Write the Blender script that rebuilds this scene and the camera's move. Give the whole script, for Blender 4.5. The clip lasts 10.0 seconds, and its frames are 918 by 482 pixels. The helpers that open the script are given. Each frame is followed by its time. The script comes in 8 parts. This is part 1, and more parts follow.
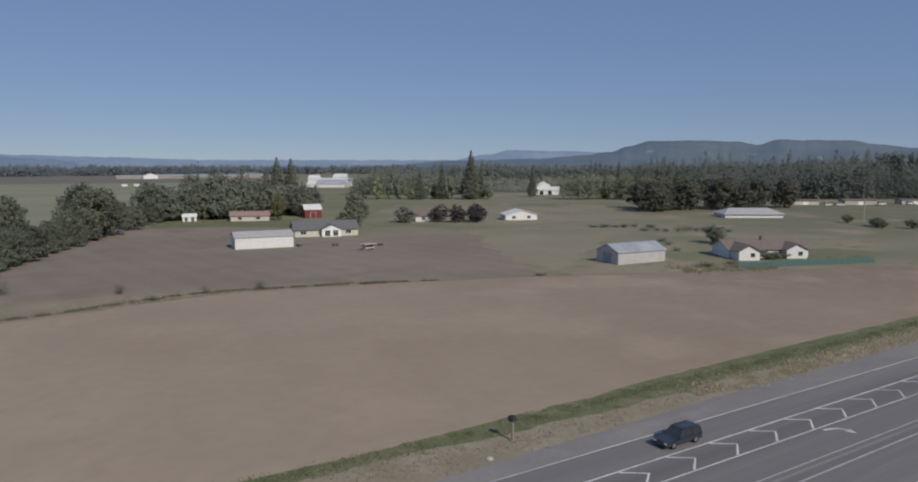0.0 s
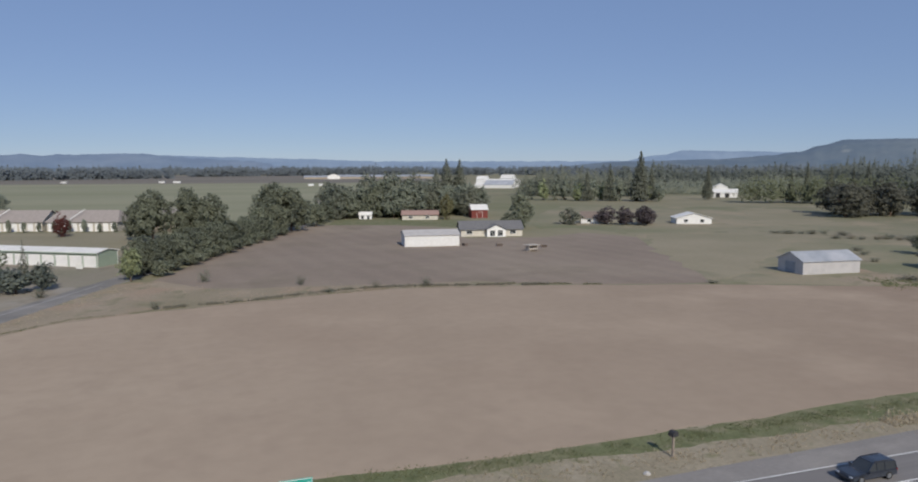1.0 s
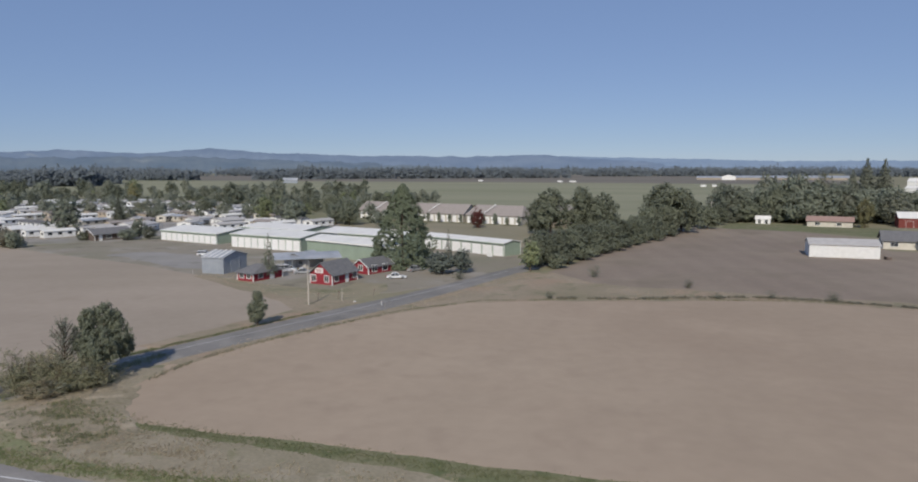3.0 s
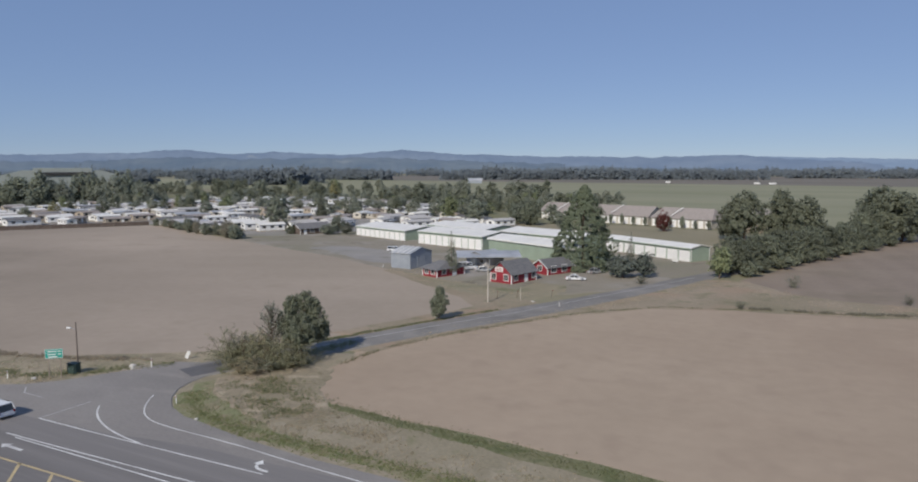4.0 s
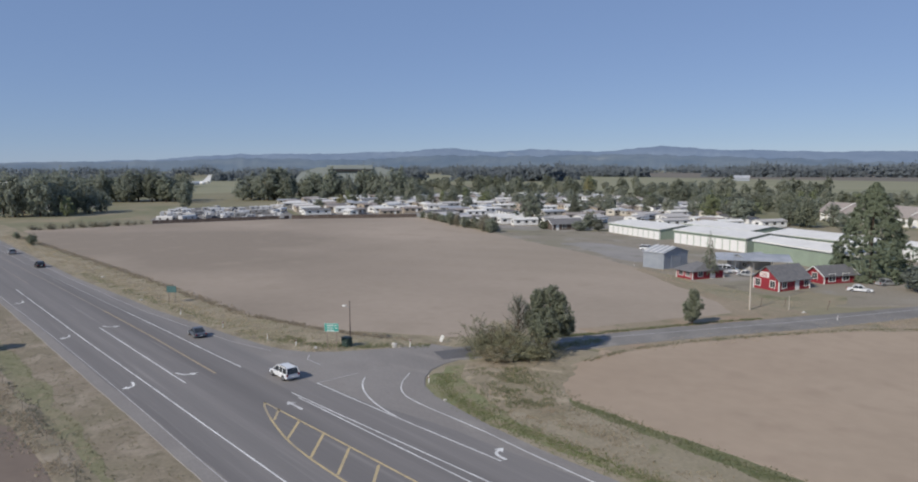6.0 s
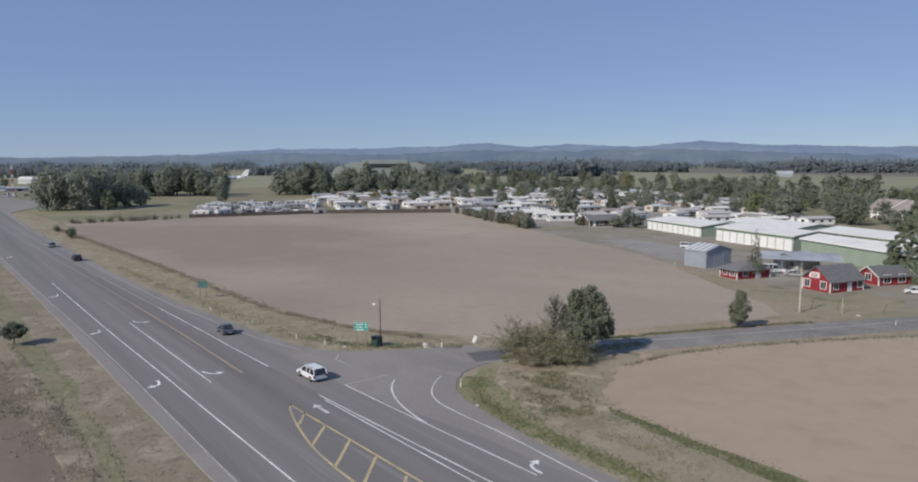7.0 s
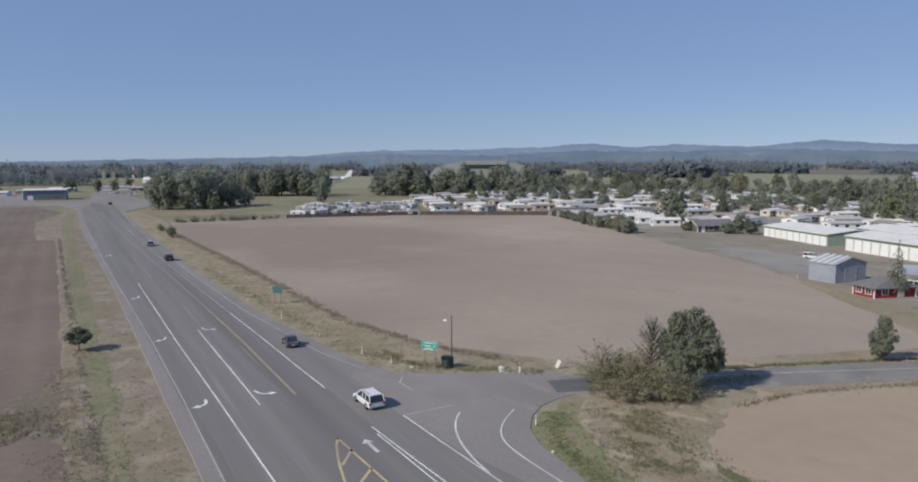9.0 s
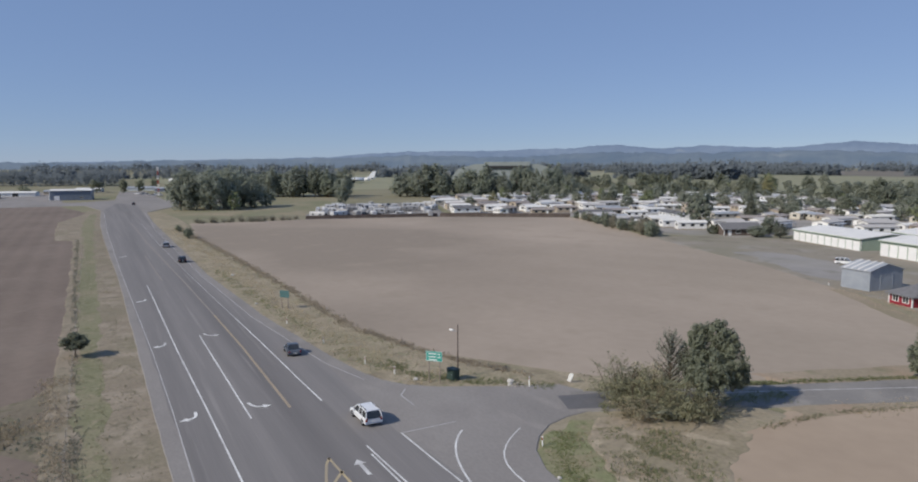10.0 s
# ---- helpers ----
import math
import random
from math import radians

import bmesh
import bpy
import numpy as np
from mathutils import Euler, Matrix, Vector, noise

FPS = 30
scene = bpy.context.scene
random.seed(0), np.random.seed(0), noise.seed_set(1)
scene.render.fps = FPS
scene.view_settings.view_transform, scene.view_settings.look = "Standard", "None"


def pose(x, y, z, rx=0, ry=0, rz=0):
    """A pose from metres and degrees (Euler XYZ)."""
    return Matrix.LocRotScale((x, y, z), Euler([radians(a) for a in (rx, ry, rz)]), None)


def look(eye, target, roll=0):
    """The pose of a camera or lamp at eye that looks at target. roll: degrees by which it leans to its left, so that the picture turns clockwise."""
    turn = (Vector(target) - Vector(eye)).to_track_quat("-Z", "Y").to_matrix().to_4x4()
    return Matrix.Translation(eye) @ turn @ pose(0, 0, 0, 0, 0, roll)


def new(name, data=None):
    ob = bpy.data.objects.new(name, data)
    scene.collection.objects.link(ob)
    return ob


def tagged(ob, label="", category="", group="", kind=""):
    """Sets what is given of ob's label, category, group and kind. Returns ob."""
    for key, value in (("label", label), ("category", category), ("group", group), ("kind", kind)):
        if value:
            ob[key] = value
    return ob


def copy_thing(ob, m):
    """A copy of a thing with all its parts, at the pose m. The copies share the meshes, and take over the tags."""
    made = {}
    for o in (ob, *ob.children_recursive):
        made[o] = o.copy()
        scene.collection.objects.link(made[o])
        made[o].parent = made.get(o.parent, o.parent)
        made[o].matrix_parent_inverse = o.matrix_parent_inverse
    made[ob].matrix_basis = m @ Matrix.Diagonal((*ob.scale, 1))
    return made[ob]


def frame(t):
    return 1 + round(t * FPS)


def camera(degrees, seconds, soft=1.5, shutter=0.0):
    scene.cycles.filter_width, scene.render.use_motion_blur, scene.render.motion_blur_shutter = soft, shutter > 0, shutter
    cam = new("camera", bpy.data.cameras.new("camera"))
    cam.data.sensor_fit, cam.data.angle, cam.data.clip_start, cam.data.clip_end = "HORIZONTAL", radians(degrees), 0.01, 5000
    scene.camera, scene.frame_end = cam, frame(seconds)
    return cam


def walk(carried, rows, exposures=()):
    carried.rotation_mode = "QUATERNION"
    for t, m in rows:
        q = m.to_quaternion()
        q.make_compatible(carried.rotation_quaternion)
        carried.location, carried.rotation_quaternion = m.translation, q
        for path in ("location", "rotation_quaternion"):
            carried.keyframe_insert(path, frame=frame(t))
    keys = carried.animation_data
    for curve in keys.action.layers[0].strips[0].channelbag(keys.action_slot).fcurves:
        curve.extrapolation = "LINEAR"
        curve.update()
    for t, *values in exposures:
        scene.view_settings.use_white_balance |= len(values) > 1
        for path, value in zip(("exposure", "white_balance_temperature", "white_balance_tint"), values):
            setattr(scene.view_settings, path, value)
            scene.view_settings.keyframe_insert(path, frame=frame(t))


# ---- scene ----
cam = camera(66.9, 10.0, soft=2.0)
PATH = [
    (0, pose(-0.76, -0.27, 25.21, 83.77, 0.17, -31.82)),
    (0.5, pose(-0.26, -0.07, 25.18, 83.86, 0.18, -24.58)),
    (1, pose(0.09, -0.03, 25.17, 83.90, 0.18, -18.13)),
    (1.5, pose(0.25, -0.17, 25.17, 83.92, 0.14, -11.94)),
    (2, pose(0.12, -0.34, 25.19, 83.94, 0.17, -4.65)),
    (2.5, pose(-0.17, -0.38, 25.18, 83.95, 0.16, 3.60)),
    (3, pose(-0.37, -0.23, 25.20, 84.00, 0.13, 13.17)),
    (4.5, pose(-0.00, -0.00, 25.12, 84.09, 0.00, 34.80)),
    (5, pose(0.11, 0.17, 25.02, 84.08, 0.01, 41.65)),
    (5.5, pose(0.10, 0.52, 24.96, 84.03, 0.11, 46.26)),
    (7, pose(-3.05, 3.53, 24.78, 83.46, 0.07, 51.73)),
    (7.5, pose(-4.88, 5.47, 24.76, 83.41, 0.11, 53.45)),
    (8, pose(-6.77, 7.60, 24.72, 83.42, 0.15, 55.13)),
    (8.5, pose(-8.58, 9.80, 24.67, 83.49, 0.12, 57.27)),
    (9, pose(-10.25, 12.07, 24.62, 83.55, 0.13, 60.12)),
    (9.5, pose(-11.77, 14.13, 24.59, 83.60, 0.10, 61.46)),
    (10, pose(-13.16, 16.04, 24.56, 83.65, 0.08, 62.16)),
]
walk(cam, PATH, ((0, -0.26), (1, 0.02), (2.5, 0.0), (5.5, 0.08), (10, 0.12)))

# ---- daylight: late-summer sun from the south side of the highway ----
SUN_EL = radians(36)
world = bpy.data.worlds.new("sky")
scene.world = world
world.use_nodes = True
wn, wl = world.node_tree.nodes, world.node_tree.links
sky = wn.new("ShaderNodeTexSky")
sky.sky_type = "NISHITA"
sky.sun_disc = False
sky.sun_elevation = SUN_EL
sky.sun_rotation = radians(180)
sky.altitude = 50
sky.air_density, sky.dust_density, sky.ozone_density = 0.8, 0.0, 3.5
pale = wn.new("ShaderNodeHueSaturation")
pale.inputs["Hue"].default_value, pale.inputs["Saturation"].default_value = 0.511, 0.87
wl.new(sky.outputs[0], pale.inputs["Color"])
veil = wn.new("ShaderNodeMix")  # thin high haze over the whole sky
veil.data_type = "RGBA"
veil.inputs["Factor"].default_value = 0.56
veil.inputs["B"].default_value = (2.7, 4.4, 8.05, 1)
wl.new(pale.outputs[0], veil.inputs["A"])
wl.new(veil.outputs["Result"], wn["Background"].inputs[0])
wn["Background"].inputs[1].default_value = 0.070
sun = new("sun", bpy.data.lights.new("sun", "SUN"))
sun.data.energy, sun.data.angle, sun.data.color = 3.6, radians(0.6), (1.0, 0.92, 0.81)
sun.matrix_world = look((2, -100 * math.cos(SUN_EL), 100 * math.sin(SUN_EL)), (0, 0, 0))


# ---- materials ----
def mat(name, c1, c2, scale=1.0, rough=0.9, c3=None, scale3=0.05, grain=0.0, grain_scale=20.0, bump=0.0, vary=0.0,
        metal=0.0, coord="world", stretch=(1, 1, 1), turn=0.0, island=0.0, spec=0.3, ribs=0.0, rib_axis="X", lines=None, drift=None, mottle=()):
    m = bpy.data.materials.new(name)
    m.use_nodes = True
    n, l = m.node_tree.nodes, m.node_tree.links
    b = n["Principled BSDF"]
    b.inputs["Roughness"].default_value = rough
    b.inputs["Metallic"].default_value = metal
    b.inputs["Specular IOR Level"].default_value = spec
    if coord == "world":
        src = n.new("ShaderNodeNewGeometry").outputs["Position"]
    else:
        src = n.new("ShaderNodeTexCoord").outputs["Object"]
    mp = n.new("ShaderNodeMapping")
    mp.inputs["Scale"].default_value = stretch
    mp.inputs["Rotation"].default_value = (0, 0, radians(turn))
    l.new(src, mp.inputs["Vector"])

    def noise_tex(s, detail=5.0, vec=mp.outputs[0]):
        t = n.new("ShaderNodeTexNoise")
        t.inputs["Scale"].default_value = s
        t.inputs["Detail"].default_value = detail
        l.new(vec, t.inputs["Vector"])
        return t.outputs["Fac"]

    def mixed(fac, a, c, lo=0.35, hi=0.65):
        r = n.new("ShaderNodeMapRange")
        r.inputs[1].default_value, r.inputs[2].default_value = lo, hi
        l.new(fac, r.inputs[0])
        x = n.new("ShaderNodeMix")
        x.data_type = "RGBA"
        l.new(r.outputs[0], x.inputs["Factor"])
        for sock, v in ((x.inputs["A"], a), (x.inputs["B"], c)):
            if isinstance(v, tuple):
                sock.default_value = (*v, 1)
            else:
                l.new(v, sock)
        return x.outputs["Result"]

    def times(col, fac_out, lo, hi):
        r = n.new("ShaderNodeMapRange")
        r.inputs[3].default_value, r.inputs[4].default_value = lo, hi
        l.new(fac_out, r.inputs[0])
        x = n.new("ShaderNodeVectorMath")
        x.operation = "SCALE"
        l.new(col, x.inputs[0])
        l.new(r.outputs[0], x.inputs["Scale"])
        return x.outputs[0]

    first = noise_tex(scale)
    col = mixed(first, c1, c2)
    if c3:
        col = mixed(noise_tex(scale3, 4.0), col, c3, 0.45, 0.7)
    if lines:
        # faint parallel passes left by machinery: spacing in metres, direction in degrees, depth
        spacing, turned, depth = lines
        mp2 = n.new("ShaderNodeMapping")
        mp2.inputs["Rotation"].default_value = (0, 0, radians(turned))
        l.new(src, mp2.inputs["Vector"])
        w = n.new("ShaderNodeTexWave")
        w.inputs["Scale"].default_value = 0.314 / spacing
        w.inputs["Distortion"].default_value = 1.5
        w.inputs["Detail"].default_value = 3
        w.inputs["Detail Scale"].default_value = 0.6
        l.new(mp2.outputs[0], w.inputs["Vector"])
        col = times(col, w.outputs["Fac"], 1 - depth, 1 + depth)
    if drift:
        # a slow change of soil across the field: direction, start, end, colour
        way, s0, s1, other = drift
        dp, ad = n.new("ShaderNodeVectorMath"), n.new("ShaderNodeMath")
        dp.operation = "DOT_PRODUCT"
        dp.inputs[1].default_value = (*way, 0)
        l.new(src, dp.inputs[0])
        ad.operation = "MULTIPLY_ADD"
        ad.inputs[1].default_value = 0.9 * abs(s1 - s0)
        l.new(noise_tex(0.012, 3.0), ad.inputs[0])
        l.new(dp.outputs["Value"], ad.inputs[2])
        col = mixed(ad.outputs[0], col, other, s0 + 0.45 * abs(s1 - s0), s1 + 0.45 * abs(s1 - s0))
    for size, other, lo, hi in mottle:
        # patches of another growth or soil with uneven edges
        col = mixed(noise_tex(size, 6.0), col, other, lo, hi)
    g = None
    if grain:
        g = noise_tex(grain_scale, 6.0)
        col = times(col, g, 1 - grain * 1.6, 1 + grain * 1.6)
    if vary:
        col = times(col, n.new("ShaderNodeObjectInfo").outputs["Random"], 1 - vary, 1 + vary)
    if island:
        col = times(col, n.new("ShaderNodeNewGeometry").outputs["Random Per Island"], 1 - island, 1 + island)
    l.new(col, b.inputs["Base Color"])
    height = g or first
    if ribs:
        w = n.new("ShaderNodeTexWave")
        w.bands_direction = rib_axis
        w.inputs["Scale"].default_value = ribs
        l.new(n.new("ShaderNodeTexCoord").outputs["Object"], w.inputs["Vector"])
        height = w.outputs["Fac"]
    if bump:
        bp = n.new("ShaderNodeBump")
        bp.inputs["Strength"].default_value = bump
        bp.inputs["Distance"].default_value = 0.08
        l.new(height, bp.inputs["Height"])
        l.new(bp.outputs[0], b.inputs["Normal"])
    return m


def leaf_mat(name, c1, c2, tint=0.2, island=0.2):
    m = mat(name, c1, c2, scale=0.9, rough=0.75, vary=tint, island=island, coord="object", spec=0.15)
    n, l = m.node_tree.nodes, m.node_tree.links
    b, out = n["Principled BSDF"], n["Material Output"]
    # sunlight also passes through the leaves
    tr, mx = n.new("ShaderNodeBsdfTranslucent"), n.new("ShaderNodeMixShader")
    l.new(b.inputs["Base Color"].links[0].from_socket, tr.inputs["Color"])
    mx.inputs[0].default_value = 0.48
    l.new(b.outputs[0], mx.inputs[1])
    l.new(tr.outputs[0], mx.inputs[2])
    l.new(mx.outputs[0], out.inputs["Surface"])
    return m


SOIL = mat("tilled_soil", (0.352, 0.279, 0.207), (0.385, 0.306, 0.229), 0.03, 0.95, (0.315, 0.242, 0.178), 0.014, 0.06, 0.5, 0.15, lines=(14, 8, 0.012), drift=((1, 0.35), 30, 210, (0.24, 0.178, 0.128)), mottle=((0.05, (0.37, 0.29, 0.215), 0.5, 0.72), (0.22, (0.325, 0.254, 0.19), 0.54, 0.78)))
SOIL_WEST = mat("harrowed_soil", (0.305, 0.255, 0.2), (0.335, 0.28, 0.22), 0.014, 0.95, (0.40, 0.33, 0.266), 0.008, 0.06, 0.5, 0.15, lines=(16, 65, 0.02), drift=((-0.5, -0.86), -60, 5, (0.258, 0.215, 0.17)), mottle=((0.011, (0.372, 0.308, 0.246), 0.48, 0.68), (0.1, (0.3, 0.249, 0.195), 0.55, 0.75)))
SOIL_DARK = mat("dark_plowed_soil", (0.158, 0.124, 0.1), (0.182, 0.144, 0.116), 0.03, 0.95, (0.2, 0.16, 0.13), 0.02, 0.1, 0.8, 0.3, lines=(5, 90, 0.05), mottle=((0.12, (0.2, 0.162, 0.132), 0.52, 0.72),))
SOIL_BARN = mat("stubble_soil", (0.222, 0.177, 0.14), (0.248, 0.2, 0.158), 0.03, 0.95, (0.28, 0.23, 0.178), 0.02, 0.08, 0.6, 0.15, lines=(8, -10, 0.03), mottle=((0.05, (0.205, 0.168, 0.126), 0.52, 0.7),))
GROUND = mat("dry_meadow", (0.20, 0.185, 0.115), (0.25, 0.225, 0.15), 0.02, 0.95, (0.165, 0.17, 0.09), 0.008, 0.1, 0.6, 0.2)
PASTURE = mat("green_pasture", (0.215, 0.2, 0.132), (0.275, 0.238, 0.165), 0.022, 0.95, (0.16, 0.17, 0.092), 0.012, 0.1, 0.6, 0.2, drift=((1, -0.3), 150, 280, (0.168, 0.16, 0.1)), mottle=((0.045, (0.285, 0.24, 0.165), 0.52, 0.68), (0.11, (0.165, 0.166, 0.095), 0.56, 0.72)))
FAR_FIELD = mat("far_grass_field", (0.24, 0.238, 0.155), (0.27, 0.26, 0.172), 0.004, 0.95, (0.21, 0.215, 0.13), 0.003, 0.06, 0.15, 0.0, stretch=(1, 3, 1))
FAR_DARK = mat("far_dark_crop", (0.155, 0.142, 0.115), (0.18, 0.16, 0.13), 0.004, 0.95, (0.2, 0.172, 0.142), 0.003, 0.08, 0.2, 0.0)
YARD = mat("worn_yard_ground", (0.245, 0.216, 0.17), (0.275, 0.244, 0.194), 0.06, 0.95, (0.19, 0.182, 0.122), 0.03, 0.14, 3.0, 0.3, mottle=((0.07, (0.3, 0.275, 0.24), 0.52, 0.66), (0.15, (0.178, 0.158, 0.118), 0.56, 0.7)))
ROUGHLAND = mat("dry_rough_land", (0.272, 0.226, 0.162), (0.312, 0.256, 0.188), 0.12, 0.95, (0.22, 0.192, 0.125), 0.05, 0.2, 2.0, 0.4, mottle=((0.08, (0.31, 0.235, 0.168), 0.5, 0.66), (0.25, (0.19, 0.178, 0.108), 0.55, 0.7)))
DRY = mat("dry_verge_grass", (0.285, 0.243, 0.172), (0.33, 0.28, 0.2), 0.12, 0.95, (0.232, 0.205, 0.13), 0.14, 0.22, 3.0, 0.4, mottle=((0.35, (0.205, 0.172, 0.118), 0.5, 0.66), (0.8, (0.2, 0.196, 0.112), 0.57, 0.7), (1.3, (0.38, 0.33, 0.24), 0.6, 0.74)))
GREENV = mat("green_verge_grass", (0.128, 0.142, 0.068), (0.158, 0.166, 0.084), 0.25, 0.95, (0.2, 0.182, 0.112), 0.07, 0.2, 3.0, 0.4, mottle=((0.5, (0.108, 0.122, 0.056), 0.5, 0.66), (0.4, (0.225, 0.2, 0.13), 0.53, 0.7)))
GRAVEL = mat("yard_gravel", (0.265, 0.25, 0.232), (0.31, 0.29, 0.268), 0.08, 0.95, (0.225, 0.212, 0.172), 0.035, 0.14, 4.0, 0.3, mottle=((0.12, (0.2, 0.188, 0.158), 0.55, 0.7),))
ASPHALT = mat("worn_asphalt", (0.188, 0.178, 0.172), (0.215, 0.202, 0.194), 0.5, 0.9, (0.15, 0.142, 0.138), 0.16, 0.08, 6.0, 0.2, stretch=(0.03, 1.3, 1), mottle=((0.9, (0.24, 0.226, 0.216), 0.6, 0.74),))
SHOULDER = mat("shoulder_asphalt", (0.235, 0.218, 0.205), (0.262, 0.245, 0.229), 0.3, 0.95, (0.208, 0.194, 0.182), 0.06, 0.1, 5.0, 0.2, stretch=(0.4, 0.8, 1), mottle=((0.35, (0.275, 0.256, 0.236), 0.56, 0.72), (0.15, (0.2, 0.187, 0.176), 0.56, 0.74)))
PATCH = mat("fresh_asphalt_patch", (0.115, 0.113, 0.117), (0.135, 0.132, 0.135), 0.5, 0.9, grain=0.08, bump=0.2)
SIDE_ASPHALT = mat("side_road_asphalt", (0.21, 0.198, 0.186), (0.24, 0.226, 0.21), 0.15, 0.95, (0.18, 0.17, 0.158), 0.05, 0.12, 4.0, 0.2, mottle=((0.3, (0.262, 0.246, 0.224), 0.55, 0.7), (0.12, (0.17, 0.162, 0.15), 0.55, 0.7)))
PAINT_W = mat("white_road_paint", (0.74, 0.74, 0.72), (0.60, 0.60, 0.585), 0.9, 0.8, (0.42, 0.41, 0.405), 0.22, 0.12, 8.0)
PAINT_F = mat("faded_white_paint", (0.46, 0.45, 0.44), (0.34, 0.335, 0.33), 0.8, 0.85, grain=0.1)
PAINT_Y = mat("yellow_road_paint", (0.54, 0.43, 0.24), (0.45, 0.365, 0.22), 0.8, 0.85, (0.34, 0.29, 0.21), 0.3, grain=0.1)
PAINT_YF = mat("faded_yellow_paint", (0.36, 0.295, 0.215), (0.30, 0.25, 0.19), 0.6, 0.9, grain=0.1)
PAINT_WORN = mat("worn_out_lane_paint", (0.27, 0.24, 0.212), (0.235, 0.214, 0.195), 0.6, 0.9, grain=0.1)
BARK = mat("bark", (0.10, 0.075, 0.055), (0.15, 0.115, 0.085), 4.0, 0.95, grain=0.2, bump=0.5, coord="object")
LEAF = leaf_mat("broad_leaves", (0.240, 0.267, 0.208), (0.297, 0.319, 0.248))
DITCH_GRASS = mat("olive_ditch_grass", (0.178, 0.176, 0.102), (0.21, 0.2, 0.122), 0.25, 0.95, (0.238, 0.21, 0.14), 0.09, 0.2, 3.0, 0.4, mottle=((0.5, (0.15, 0.152, 0.08), 0.54, 0.68), (0.9, (0.262, 0.226, 0.156), 0.56, 0.7)))
LEAF_DARK = leaf_mat("dark_leaves", (0.202, 0.221, 0.163), (0.248, 0.265, 0.189))
LEAF_LIGHT = leaf_mat("light_leaves", (0.273, 0.308, 0.175), (0.326, 0.356, 0.210))
LEAF_YELLOW = leaf_mat("yellowing_leaves", (0.254, 0.243, 0.129), (0.306, 0.285, 0.163))
# lighter and greyer than the near leaves: distance haze put into the colour
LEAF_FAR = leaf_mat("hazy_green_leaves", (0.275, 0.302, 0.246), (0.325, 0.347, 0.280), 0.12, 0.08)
LAWN = mat("fresh_green_grass", (0.178, 0.192, 0.098), (0.222, 0.218, 0.12), 0.35, 0.95, (0.262, 0.228, 0.15), 0.2, 0.2, 3.0, 0.4, mottle=((0.5, (0.245, 0.205, 0.135), 0.5, 0.66), (1.1, (0.14, 0.152, 0.072), 0.56, 0.7)))
BLADE_FRESH = leaf_mat("fresh_grass_blades", (0.245, 0.285, 0.125), (0.31, 0.325, 0.16))
BRUSHLAND = mat("brown_brush_ground", (0.27, 0.226, 0.164), (0.31, 0.258, 0.19), 0.3, 0.95, (0.225, 0.196, 0.13), 0.12, 0.22, 2.5, 0.4, mottle=((0.45, (0.36, 0.305, 0.222), 0.52, 0.66), (0.8, (0.185, 0.162, 0.1), 0.54, 0.68)))
RUST = leaf_mat("rusty_dead_weeds", (0.52, 0.425, 0.315), (0.6, 0.5, 0.38))
POLEWOOD = mat("pale_pole_wood", (0.42, 0.38, 0.33), (0.50, 0.455, 0.40), 2.0, 0.9, grain=0.12, coord="object", bump=0.3)
BRUSH_OLIVE = leaf_mat("olive_brush_leaves", (0.304, 0.303, 0.193), (0.384, 0.372, 0.246))
BRUSH_DRY = leaf_mat("drying_brush_leaves", (0.405, 0.360, 0.247), (0.506, 0.440, 0.316))
LEAF_POPLAR = leaf_mat("poplar_leaves", (0.18, 0.20, 0.125), (0.205, 0.225, 0.14), 0.05, 0.07)
EVERGREEN = leaf_mat("evergreen_sprays", (0.163, 0.191, 0.130), (0.201, 0.231, 0.155))
ROOF_PALE = mat("weathered_pale_roof", (0.40, 0.385, 0.375), (0.46, 0.445, 0.43), 0.6, 0.9, grain=0.06, coord="object")
SAGE_PALE = mat("pale_sage_siding", (0.52, 0.57, 0.51), (0.47, 0.52, 0.465), 0.6, 0.6, grain=0.03, coord="object")
PASTURE_DRY = mat("dried_pasture", (0.248, 0.22, 0.148), (0.278, 0.242, 0.168), 0.05, 0.95, (0.218, 0.2, 0.13), 0.02, 0.1, 0.8, 0.2)
DITCH = leaf_mat("ditch_grass_blades", (0.27, 0.258, 0.165), (0.32, 0.30, 0.2))
VERGE_TAN = mat("pale_dry_verge", (0.265, 0.228, 0.162), (0.302, 0.26, 0.188), 0.15, 0.95, (0.232, 0.205, 0.138), 0.06, 0.2, 3.0, 0.4, mottle=((0.25, (0.31, 0.27, 0.2), 0.5, 0.66), (0.5, (0.205, 0.19, 0.112), 0.57, 0.7)))
WEEDLAND = mat("dark_weedy_soil", (0.162, 0.134, 0.1), (0.196, 0.163, 0.122), 0.15, 0.95, (0.15, 0.138, 0.088), 0.06, 0.24, 2.0, 0.4, mottle=((0.3, (0.24, 0.2, 0.148), 0.54, 0.68), (0.7, (0.13, 0.122, 0.076), 0.54, 0.68)))
SOUTHV_DARK = mat("brown_trampled_verge", (0.225, 0.188, 0.138), (0.262, 0.22, 0.165), 0.15, 0.95, (0.2, 0.178, 0.118), 0.06, 0.2, 3.0, 0.4, mottle=((0.25, (0.3, 0.255, 0.195), 0.5, 0.66), (0.6, (0.178, 0.155, 0.108), 0.54, 0.68)))
LEAF_RED = leaf_mat("red_leaves", (0.16, 0.06, 0.055), (0.21, 0.08, 0.07))
